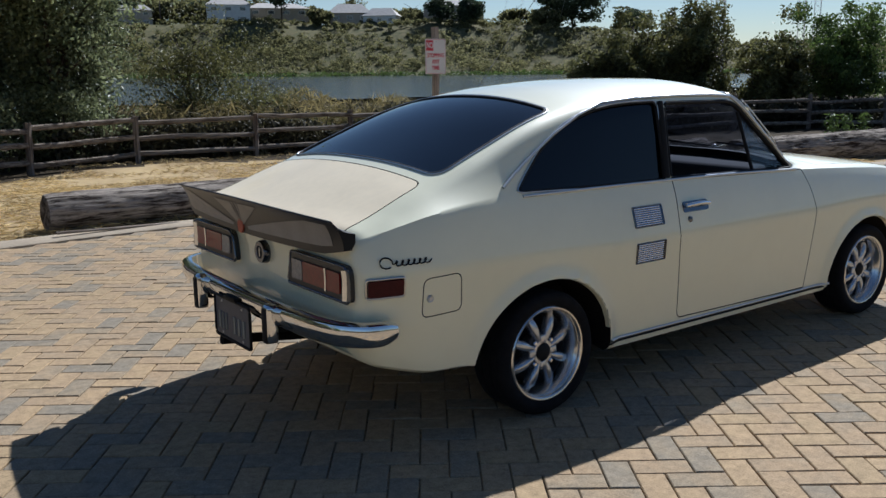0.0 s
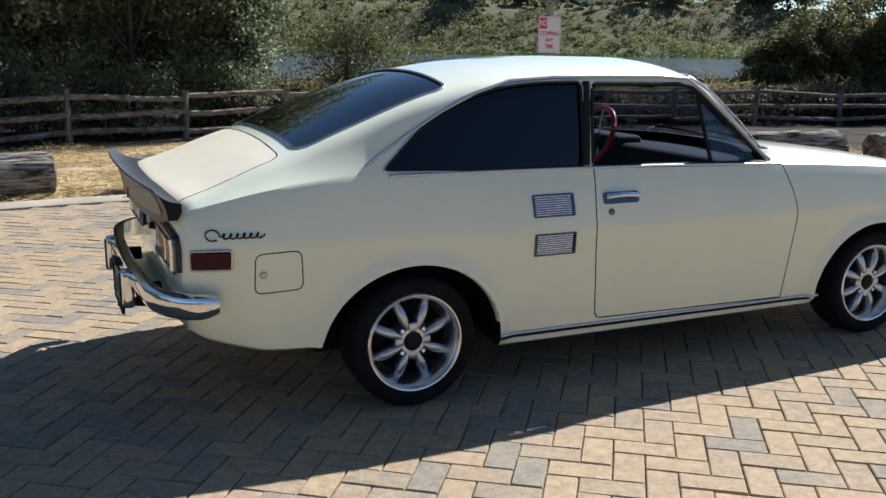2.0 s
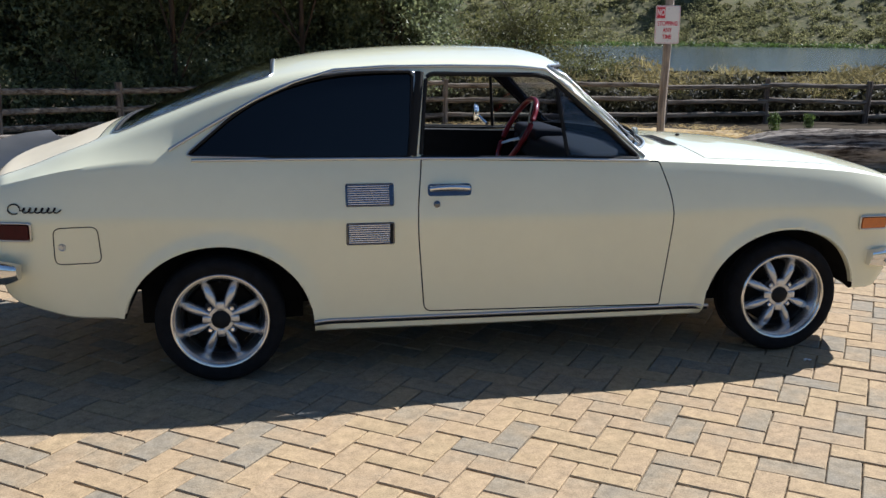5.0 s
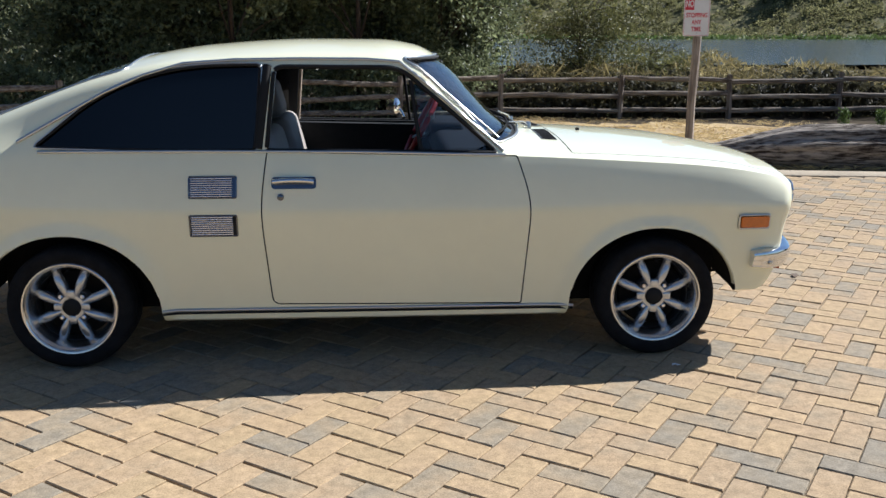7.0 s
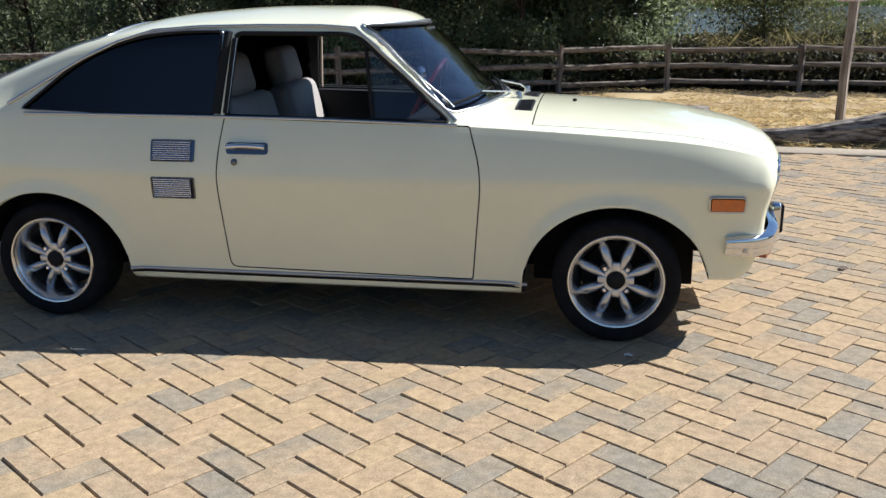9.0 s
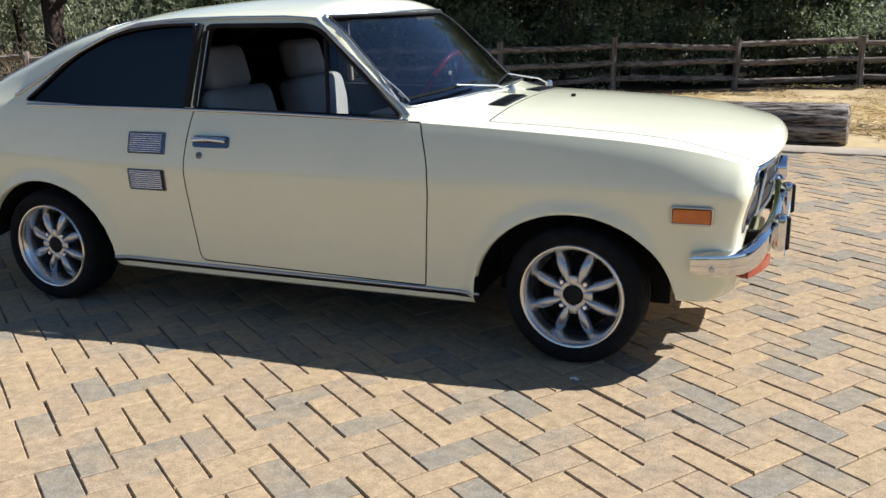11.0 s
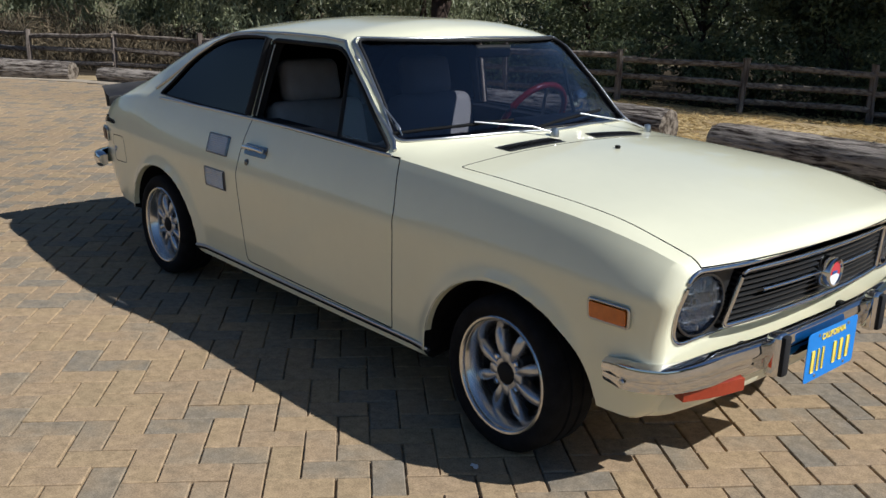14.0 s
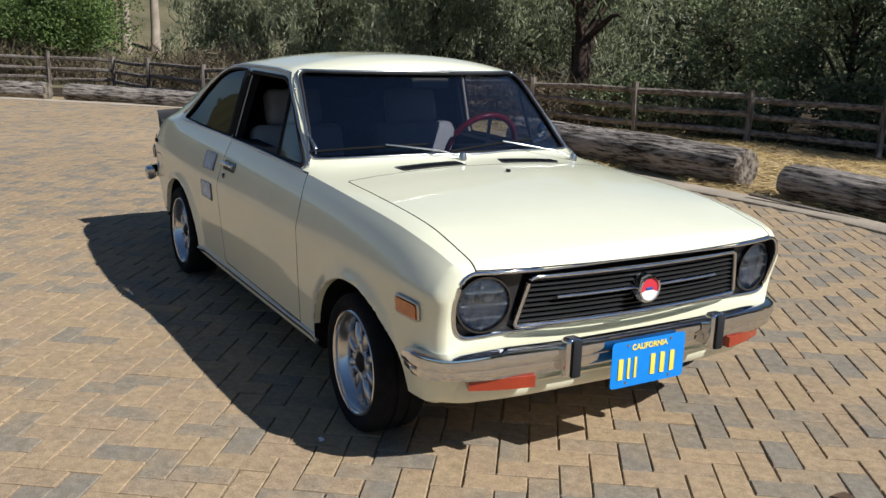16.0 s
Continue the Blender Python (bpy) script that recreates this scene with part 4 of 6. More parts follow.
# ---- side fittings ----
for s in (-1, 1):
    on_side = lambda x, z, off=0.0, s=s: side_at(x, z, s, off)
    door = door_r if s < 0 else door_l

    def rect(x0, z0, x1, z1, r=0.008):
        return resample(rounded([(x0, z0), (x1, z0), (x1, z1), (x0, z1)], r, 4), 0.03)
    for x0, z0, x1, z1, mt, nm, lab in ((2.618, 0.518, 2.748, 0.578, AMBER, "side_marker", "amber front side marker in a chrome frame"), (-0.768, 0.563, -0.638, 0.632, REDLENS, "side_marker", "dark red rear side marker in a chrome frame")):
        mk = ring_patch(nm, rect(x0 + 0.008, z0 + 0.008, x1 - 0.008, z1 - 0.008), on_side, 0.014, mt, car, thick=0.02, rings=3, label=lab)
        tube_part("marker_frame", [on_side(*p, 0.006) for p in rect(x0 + 0.003, z0 + 0.003, x1 - 0.003, z1 - 0.003)], 0.0048, STEEL, mk)
    # upper vent: darker, bluer chrome and backing colour in its reflection of the sky
    for z0, z1 in ((0.667, 0.745), (0.522, 0.602)):
        vent = ring_patch("air_vent", rect(0.478, z0, 0.655, z1, 0.004), on_side, 0.001, SMOKED if z0 > 0.6 else RUBBER, car, thick=0.01, rings=2, label="louvred chrome air vent")
        tube_part("vent_frame", [on_side(*p, 0.001) for p in rect(0.478, z0, 0.655, z1, 0.004)], 0.0032, SMOKED, vent)
        for k in range(9):
            z = z0 + (z1 - z0) * (k + 0.75) / 9.5
            tube_part("vent_slat", [on_side(x, z, 0.001) for x in np.linspace(0.484, 0.640, 5)], 0.0036, SKY_CHROME if z0 > 0.6 else CHROME, vent, closed=False, sides=6)
    hx = np.linspace(0.795, 0.948, 14)
    plate = ring_patch("door_handle", rect(0.788, 0.697, 0.957, 0.741, 0.014), on_side, 0.003, SMOKED, door, thick=0.006, rings=2, label="chrome pull-up door handle")
    tube_part("handle_grip", [on_side(x, 0.722 + 0.003 * math.sin((x - 0.795) / 0.153 * math.pi), 0.014 + 0.010 * math.sin((x - 0.795) / 0.153 * math.pi)) for x in hx], 0.010, CHROME, plate, closed=False, flat=1.0)
    lock = part("door_lock", lathe([(0.0, -0.007), (0.007, -0.007), (0.0125, -0.004), (0.0135, 0.004)], 20, "y", SMOKED), None, door)
    lock.matrix_basis = Matrix.Translation(on_side(0.822, 0.667, 0.001)) @ pose(0, 0, 0, 0, 0, 0 if s < 0 else 180)
    strip = [(x, 0.222 - 0.004 * (x - 0.35)) for x in np.linspace(0.35, 1.965, 30)]
    tr = tube_part("sill_trim", [on_side(x, z, 0.003) for x, z in strip], 0.0065, STEEL, car, closed=False, label="bright strip along the sill")
    tube_part("sill_trim_groove", [on_side(x, z - 0.013, 0.001) for x, z in strip], 0.0048, RUBBER, tr, closed=False)
    script = [(-0.718 + 0.024 * (1 - math.cos(a)) * 0.9, 0.677 + 0.017 * math.sin(a)) for a in np.linspace(-2.2, 3.4, 16)]
    script += [(-0.668 + 0.128 * u + 0.007 * math.cos(u * 38) + 0.004 * math.sin(u * 38), 0.674 + 0.0085 * math.sin(u * 38)) for u in np.linspace(0, 1, 72)]
    tube_part("script_emblem", [on_side(x, z, 0.004) for x, z in script], 0.0026, RUBBER, car, closed=False, sides=6, label="thin flowing dark metal emblem")
    # folded aerial in clips along the windscreen pillar
    if s < 0:
        mast = [on_side(1.345 + (1.66 - 1.345) * u, 1.140 - (1.140 - 0.862) * u, 0.018) for u in np.linspace(0, 1, 8)]
        ant = tube_part("aerial", mast, 0.0032, STEEL, car, closed=False, sides=6, label="folded aerial clipped to the pillar")
        for u in (0.12, 0.9):
            p = on_side(1.345 + 0.315 * u, 1.140 - 0.278 * u, 0.012)
            part("aerial_clip", box_bm(0, 0, 0, 0.030, 0.012, 0.012, 0.004, 2, Matrix.Translation(p) @ pose(0, 0, 0, 0, 41, 0)), STEEL, ant)
fl = part("fuel_lock", lathe([(0.0, -0.004), (0.006, -0.004), (0.008, -0.001), (0.012, -0.003), (0.014, 0.002)], 20, "y", STEEL), None, car)
fl.matrix_basis = Matrix.Translation(side_at(-0.540, 0.540, -1, 0.002))

# ---- cowl: intake vents, washer jet, wipers ----
for s in (-1, 1):
    ov = [(1.882, s * 0.375), (1.952, s * 0.365), (1.952, s * 0.085), (1.882, s * 0.10)]
    cv = ring_patch("cowl_vent", resample(rounded(ov, 0.006, 3), 0.03), top_at, 0.002, GRILLE, car, thick=0.006, rings=2, label="flat black cowl intake vent")
    for k in range(16):
        y = s * (0.105 + 0.0172 * k)
        part("vent_louvre", box_bm(0, 0, 0, 0.058, 0.004, 0.004, 0.0012, 1, Matrix.Translation(top_at(1.917, y, 0.004))), RUBBER, cv)
jet = part("washer_jet", box_bm(0, 0, 0, 0.018, 0.014, 0.012, 0.004, 2, Matrix.Translation(top_at(2.115, 0.0, 0.006))), BLACK, car)
for py, ty in ((-0.06, -0.42), (0.50, 0.12)):
    piv = top_at(1.872, py, 0.012)
    tip = end_at(ty + 0.08, 0.893, 1, 0.022)
    arm = tube_part("wiper", [piv, piv.lerp(tip, 0.3) + Vector((0.006, 0, 0.012)), tip], 0.0037, STEEL, car, closed=False, sides=6, label="silver windscreen wiper with a black blade")
    part("wiper_pivot", lathe([(0.0, 0.02), (0.012, 0.016), (0.016, 0.0), (0.016, -0.015)], 16, "z", STEEL), None, arm).matrix_basis = Matrix.Translation(piv)
    tube_part("wiper_blade", [end_at(ty + 0.26 - 0.46 * u, 0.900 - 0.028 * u + 0.005 * math.sin(math.pi * u), 1, 0.010) for u in np.linspace(0, 1, 10)], 0.006, WIPER, arm, closed=False, sides=6)

# ---- cabin ----
for y in (-0.33, 0.33):
    base = part("seat", box_bm(1.05, y, 0.40, 0.46, 0.46, 0.15, 0.05, 4), SEAT, car, "grey vinyl bucket seat with a headrest")
    m = Matrix.Translation((0.835, y, 0.415)) @ pose(0, 0, 0, 0, -15, 0)
    part("seat_back", box_bm(0, 0, 0.24, 0.13, 0.47, 0.50, 0.05, 4, m), SEAT, base)
    part("headrest", box_bm(-0.01, 0, 0.575, 0.10, 0.29, 0.19, 0.045, 4, m), SEAT, base)
    for k in (-1, 1):
        part("headrest_post", box_bm(-0.01, k * 0.06, 0.49, 0.012, 0.012, 0.08, 0.003, 1, m), STEEL, base)
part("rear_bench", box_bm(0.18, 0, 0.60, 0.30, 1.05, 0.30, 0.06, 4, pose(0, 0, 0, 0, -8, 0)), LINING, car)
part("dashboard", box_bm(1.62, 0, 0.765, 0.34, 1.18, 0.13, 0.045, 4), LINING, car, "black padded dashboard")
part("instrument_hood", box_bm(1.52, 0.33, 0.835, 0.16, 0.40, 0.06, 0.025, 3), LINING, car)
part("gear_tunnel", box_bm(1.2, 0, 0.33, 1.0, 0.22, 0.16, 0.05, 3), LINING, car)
part("mirror", box_bm(1.475, 0.0, 1.135, 0.02, 0.19, 0.05, 0.012, 3), BLACK, car, "black inside mirror")
sw = part("steering_wheel", mesh_of("rim", *tube([(0.0, 0.178 * math.cos(a), 0.178 * math.sin(a)) for a in np.linspace(0, 2 * math.pi, 41)[:-1]], 0.0135, sides=10), REDWOOD, sharp=80), None, car, "deep red wooden-rimmed steering wheel")
sw.matrix_basis = pose(1.405, 0.32, 0.835, 0, 28, 0)
for a in (90, 210, 330):
    d = Vector((0, math.cos(radians(a)), math.sin(radians(a))))
    tube_part("wheel_spoke", [Vector((0.05, 0, 0)) + d * 0.03, Vector((0.02, 0, 0)) + d * 0.10, d * 0.17], 0.010, STEEL, sw, closed=False, sides=6, flat=0.35, up=(1, 0, 0))
part("wheel_hub", lathe([(0.0, 0.03), (0.025, 0.032), (0.04, 0.05), (0.04, 0.09), (0.0, 0.09)], 24, "x", BLACK), None, sw)
tube_part("steering_column", [(1.46, 0.32, 0.80), (1.62, 0.32, 0.70)], 0.025, BLACK, car, closed=False, sides=12)

# driver's door mirror
mr = part("door_mirror", lathe([(0.0, -0.022), (0.025, -0.020), (0.040, -0.008), (0.044, 0.004), (0.040, 0.008), (0.0, 0.009)], 28, "x", CHROME), None, door_l, "round chrome door mirror")
mr.matrix_basis = pose(1.29, 0.772, 0.895, 0, 0, 172)
tube_part("mirror_stem", [side_at(1.33, 0.842, 1, -0.002), (1.32, 0.745, 0.858), (1.300, 0.768, 0.885)], 0.008, CHROME, door_l, closed=False, sides=8)

# ---- ground, water, kerb ----
KERB = curve((-40, -34), (-22, -13.5), (-15.5, -3.9), (-12.9, -0.7), (-11.7, 0.6), (-9.9, 2.3), (-7.0, 3.3), (-4.0, 3.85), (-1.9, 4.1), (-0.6, 4.24), (0.3, 4.28), (1.0, 4.22), (2.5, 4.07),
             (4.0, 3.95), (5.9, 3.69), (8.0, 3.3), (12.0, 2.2), (20, -1.5), (40, -14))
WATER_Z = -0.35


def lump(x, y, s, seed=0.0):
    return noise.noise(Vector((x / s + seed, y / s - seed, seed)))


def ground_z(x, y):
    """Height of the natural ground beyond the paving."""
    out = y - float(KERB(x))
    if out < 0.25 and abs(x) < 30 and y > -30:
        return -0.075
    dist = math.hypot(x, y - 2)
    head = math.degrees(math.atan2(x, y - 2))
    z = -0.02 - 0.50 * float(smooth01((out - 0.5) / 9.5)) if y > -30 else -0.3
    z += 0.05 * lump(x, y, 1.7) * float(smooth01(out / 2))
    lake = float(smooth01((head + 14) / 12) * smooth01((74 - head) / 8))
    z += lake * -0.9 * float(smooth01((dist - 45) / 25))
    bank = lake * float(smooth01((dist - 292 - 8 * lump(x, y, 40)) / 62))
    z += bank * (20.5 + 2.0 * lump(x, y, 60, 3.0) + (2.0 * lump(x, y, 9, 5.0) if dist < 400 else 0) - 9.0 * float(smooth01((head - 40) / 16)))
    if head < -6 or head > 66:
        rise = float(smooth01((-head - 68) / 14)) if head < 0 else 0.0
        z += rise * 4.5 * float(smooth01((dist - 27) / 30))
        z += 10 * float(smooth01((dist - 70) / 90)) * (1 - lake)
    return z


EARTH = material("dry_earth", (0.46, 0.35, 0.19), rough=0.95, spec=0.1, second=(0.27, 0.195, 0.11), scale=0.9, bump=0.6, bump_scale=9)
verts, faces = [], []
ANG = 288
radii = [0.0] + list(np.linspace(1.0, 34, 84)) + list(34 * np.exp(np.linspace(0.03, math.log(2600 / 34), 92)))
for r in radii[1:]:
    for k in range(ANG):
        a = 2 * math.pi * k / ANG
        x, y = r * math.sin(a), 2 + r * math.cos(a)
        verts.append((x, y, ground_z(x, y)))
verts.append((0, 2, -0.075))
for i in range(len(radii) - 2):
    for k in range(ANG):
        q = (k + 1) % ANG
        faces.append((i * ANG + k, (i + 1) * ANG + k, (i + 1) * ANG + q, i * ANG + q))
for k in range(ANG):
    faces.append((len(verts) - 1, k, (k + 1) % ANG))
# leaf litter darkened to stand for the shade by the shore shrubs
SHADE_LITTER = material("shade_leaf_litter", (0.068, 0.052, 0.034), rough=0.95, spec=0.05, second=(0.030, 0.024, 0.017), scale=1.5, bump=0.6, bump_scale=12)
SCRUBLAND = material("scrub_ground", (0.150, 0.130, 0.068), rough=0.95, spec=0.1, second=(0.070, 0.076, 0.034), scale=0.45, bump=0.5, bump_scale=1.5)
GRASSY = material("grass_slope", (0.18, 0.150, 0.088), rough=0.95, spec=0.1, second=(0.075, 0.072, 0.038), scale=0.35, bump=0.4, bump_scale=5)
gm = mesh_of("ground", verts, faces, [EARTH, SHADE_LITTER, SCRUBLAND, GRASSY], sharp=60)
zone = []
for p in gm.polygons:
    x, y, _ = p.center
    d, hd = math.hypot(x, y - 2), math.degrees(math.atan2(x, y - 2))
    o = y - float(KERB(x)) + 0.5 * lump(x, y, 2.0)
    # the unseen ground at y < -8 is dark too, to darken glass reflections
    zone.append(2 if d > 90 else (3 if hd < -8 and d > 24 and y > -8 else 1 if y < -8 and d > 20 else (1 if o > (1.4 if x > 9.5 else 10.6 if x > 2 else 8.6) else 0)))
gm.polygons.foreach_set("material_index", zone)
ground = part("ground", gm)
tagged(ground, "dry tan earth with straw, sloping to the lagoon", "ground", kind="structure")

WATER = material("lagoon_water", (0.05, 0.075, 0.10), rough=0.12, bump=0.35, bump_scale=1.2, spec=0.6, vary=0.2, scale=0.05)
wv = [(x, y, WATER_Z) for x, y in ((-120, 44), (300, 44), (420, 420), (-160, 420))]
water = part("water", mesh_of("water", wv, [(0, 1, 2, 3)], WATER, smooth=False))
tagged(water, "calm grey-blue lagoon water", "water", kind="structure")

CONCRETE = material("concrete", (0.37, 0.305, 0.225), rough=0.9, spec=0.2, vary=0.14, scale=3.0, bump=0.4, bump_scale=60)
kline = [(x, float(KERB(x))) for x in np.linspace(17, -21, 150)]
kerb = part("kerb", sweep(kline, [(0.0, -0.09), (0.0, 0.006), (0.01, 0.014), (0.27, 0.016), (0.28, 0.006), (0.28, -0.09)]), CONCRETE, sharp=40)
tagged(kerb, "pale flush concrete kerb strip edging the paving", "kerb", kind="structure")

# ---- logs, fence, sign ----


def wood(name, light, dark, stretch=(1.2, 16, 16), bump=0.6):
    """Weathered wood with cracks and grain that run along its length."""
    m = bpy.data.materials.new(name)
    m.use_nodes = True
    nt = m.node_tree
    b = nt.nodes["Principled BSDF"]
    b.inputs["Roughness"].default_value = 0.95
    b.inputs["Specular IOR Level"].default_value = 0.1
    tc = nt.nodes.new("ShaderNodeTexCoord")
    mp = nt.nodes.new("ShaderNodeMapping"); mp.inputs["Scale"].default_value = stretch
    nt.links.new(tc.outputs["Object"], mp.inputs["Vector"])
    n1 = nt.nodes.new("ShaderNodeTexNoise"); n1.inputs["Scale"].default_value = 1.0; n1.inputs["Detail"].default_value = 9; n1.inputs["Roughness"].default_value = 0.65
    nt.links.new(mp.outputs[0], n1.inputs["Vector"])
    n2 = nt.nodes.new("ShaderNodeTexNoise"); n2.inputs["Scale"].default_value = 2.2; n2.inputs["Detail"].default_value = 4
    nt.links.new(tc.outputs["Object"], n2.inputs["Vector"])
    add = nt.nodes.new("ShaderNodeMath"); add.operation = 'MULTIPLY_ADD'; add.inputs[1].default_value = 0.25
    nt.links.new(n2.outputs["Fac"], add.inputs[0])
    sc = nt.nodes.new("ShaderNodeMath"); sc.operation = 'MULTIPLY'; sc.inputs[1].default_value = 0.95
    nt.links.new(n1.outputs["Fac"], sc.inputs[0]); nt.links.new(sc.outputs[0], add.inputs[2])
    ramp = nt.nodes.new("ShaderNodeValToRGB")
    ramp.color_ramp.elements[0].position, ramp.color_ramp.elements[1].position = 0.50, 0.68
    ramp.color_ramp.elements[0].color, ramp.color_ramp.elements[1].color = (*dark, 1), (*light, 1)
    nt.links.new(add.outputs[0], ramp.inputs[0]); nt.links.new(ramp.outputs[0], b.inputs["Base Color"])
    bp = nt.nodes.new("ShaderNodeBump"); bp.inputs["Strength"].default_value = bump; bp.inputs["Distance"].default_value = 0.02
    nt.links.new(n1.outputs["Fac"], bp.inputs["Height"]); nt.links.new(bp.outputs[0], b.inputs["Normal"])
    return m


LOGWOOD = wood("grey_log_wood", (0.33, 0.285, 0.24), (0.030, 0.022, 0.018), (4.5, 34, 34), 1.0)
LOGEND = wood("cut_log_end", (0.22, 0.185, 0.145), (0.05, 0.038, 0.028), (6, 14, 14), 0.6)
RAILWOOD = wood("weathered_rail", (0.26, 0.22, 0.18), (0.09, 0.07, 0.056), (1.5, 22, 22), 0.5)
# the signpost's wood is the fence post wood made paler to look sunlit
SUNLIT_POSTWOOD = wood("sunlit_post_wood", (0.34, 0.29, 0.245), (0.15, 0.12, 0.10), (20, 20, 1.8), 0.5)
POSTWOOD = wood("weathered_post", (0.22, 0.185, 0.155), (0.08, 0.06, 0.05), (20, 20, 1.8), 0.5)


def log(a, b, r0, r1, seed, label, swell=0.0):
    """A felled trunk lying from a to b: uneven, ridged along its length, with worn cut ends."""
    a, b = Vector(a), Vector(b)
    length = (b - a).length
    n, k = max(20, int(length / 0.06)), 64
    verts, faces, body_faces = [], [], 0
    for i in range(n + 1):
        t = i / n
        r = r0 + (r1 - r0) * t
        sink = 0.0
        if swell:
            full = r
            r *= 0.32 + 0.68 * float(smooth01(t / swell))
            sink = (r - full) * 0.92
        bow = 0.03 * math.sin(t * math.pi * 1.3 + seed)
        for j in range(k):
            an = 2 * math.pi * j / k
            c, s = math.cos(an), math.sin(an)
            ridge = (0.2 if swell else 0.10) * noise.noise(Vector((t * length * 0.5 + seed, c * 2.0, s * 2.0))) + 0.055 * noise.noise(Vector((t * length * 1.1 + seed, c * 7, s * 7)))
            knot = 0.05 * noise.noise(Vector((t * length * 4 + seed, c * 4, s * 4)))
            crack = max(0.0, 1 - abs(noise.noise(Vector((t * length * 0.55 + seed * 3, c * 2.6 + 9, s * 2.6)))) / 0.045) * max(0.0, 0.5 + noise.noise(Vector((t * length * 0.8, c + seed, s))))
            rr = r * (1 + ridge + knot - 0.13 * crack)
            if i in (0, n): rr *= 0.95
            verts.append((t * length, c * rr + bow, s * rr * 0.96 + sink))
    for i in range(n):
        for j in range(k):
            q = (j + 1) % k
            faces.append((i * k + j, i * k + q, (i + 1) * k + q, (i + 1) * k + j))
    me = mesh_of("log", verts, faces, LOGWOOD, sharp=60)
    yaw = math.degrees(math.atan2(b.y - a.y, b.x - a.x))
    ob = tagged(new("log", me), label, "log", "logs along the kerb")
    ob.matrix_basis = pose(a.x, a.y, a.z, 0, 0, yaw)
    for i, sgn in ((0, -1), (n, 1)):
        ring = [Vector(verts[i * k + j]) for j in range(k)]
        c = sum(ring, Vector()) / k
        ev, ef = [], []
        for q, dx in ((1.0, 0.0), (0.86, 0.014), (0.5, 0.020), (0.15, 0.012)):
            ev += [c + (p - c) * q + Vector((sgn * (dx + 0.008 * noise.noise(p * 9)), 0, 0)) for p in ring]
        for w in range(3):
            for j in range(k):
                z = (j + 1) % k
                ef.append((w * k + j, (w + 1) * k + j, (w + 1) * k + z, w * k + z) if sgn < 0 else (w * k + j, w * k + z, (w + 1) * k + z, (w + 1) * k + j))
        ef.append(tuple(range(3 * k, 4 * k)) if sgn > 0 else tuple(reversed(range(3 * k, 4 * k))))
        part("cut_end", mesh_of("cut_end", ev, ef, LOGEND, sharp=60), None, ob)
    return ob


def on_ground(x, y, up=0.0):
    return (x, y, ground_z(x, y) + up)


log((-0.46, 4.82, 0.14), (3.28, 4.70, 0.15), 0.172, 0.19, 1.0, "grey cracked log lying beside the concrete kerb")
log((-4.5, 4.62, 0.17), (-1.06, 4.98, 0.165), 0.21, 0.20, 7.3, "grey weathered log with a cracked cut end by the kerb")
log((3.75, 4.60, 0.20), (7.4, 4.14, 0.19), 0.235, 0.225, 13.1, "dark gnarled tapering trunk lying beside the kerb", swell=0.5)
log((8.05, 4.16, 0.17), (12.6, 3.45, 0.19), 0.20, 0.235, 17.7, "pale gnarled driftwood trunk lying beside the kerb")
log((-12.75, 0.42, 0.12), (-10.15, 2.48, 0.11), 0.17, 0.155, 21.0, "thick dark grey log beside the far kerb")
log((-15.0, -2.2, 0.12), (-12.95, 0.12, 0.12), 0.16, 0.17, 27.0, "grey log beside the far kerb")
log((-9.75, 2.78, 0.09), (-7.6, 3.62, 0.08), 0.13, 0.12, 31.0, "short pale log beside the far kerb")
spl = tagged(part("wood_splinter", box_bm(0, 0, 0, 1.05, 0.045, 0.018, 0.005, 1), RAILWOOD), "long split piece of pale wood on the kerb", "wood")
spl.matrix_basis = pose(0.02, 4.44, 0.028, 0, 2, 5)
for k, (x, y, h) in enumerate(((-0.05, 4.95, 0.45), (0.9, 4.98, 0.47), (2.2, 4.95, 0.46))):
    st = tagged(part("stake", box_bm(0, 0, h / 2 - 0.15, 0.016, 0.016, h, 0.003, 1), BLACK), "thin rusty steel stake behind the log", "stake", "stakes behind the log")
    st.matrix_basis = pose(*on_ground(x, y), 3, 2, 0)
board = tagged(part("board", box_bm(0, 0, 0.02, 0.75, 0.12, 0.03, 0.004, 1), RAILWOOD), "old grey board lying on dry grass", "board")
board.matrix_basis = pose(*on_ground(5.9, 13.6, 0.0), 0, 0, 8)

# split-rail fence
POSTS = [(24.6, 10.6), (22.5, 11.8), (20.3, 12.8), (18.0, 13.6), (15.7, 14.2), (13.4, 14.6), (11.05, 14.8), (8.7, 15.0), (6.35, 15.2), (3.75, 15.25), (1.57, 14.6), (-0.60, 13.75), (-2.55, 12.9),
         (-4.3, 11.75), (-6.2, 10.8), (-8.2, 9.9), (-10.3, 9.0), (-12.5, 8.0), (-14.7, 6.9), (-16.8, 5.8), (-19.0, 4.6), (-21.3, 3.7), (-23.6, 3.2), (-25.3, 1.6), (-27.0, -0.2), (-28.8, -2.0), (-30.6, -4.0)]
fence = thing("fence", "weathered grey three-rail wooden fence along the paving's edge", "fence")
rng = random.Random(5)


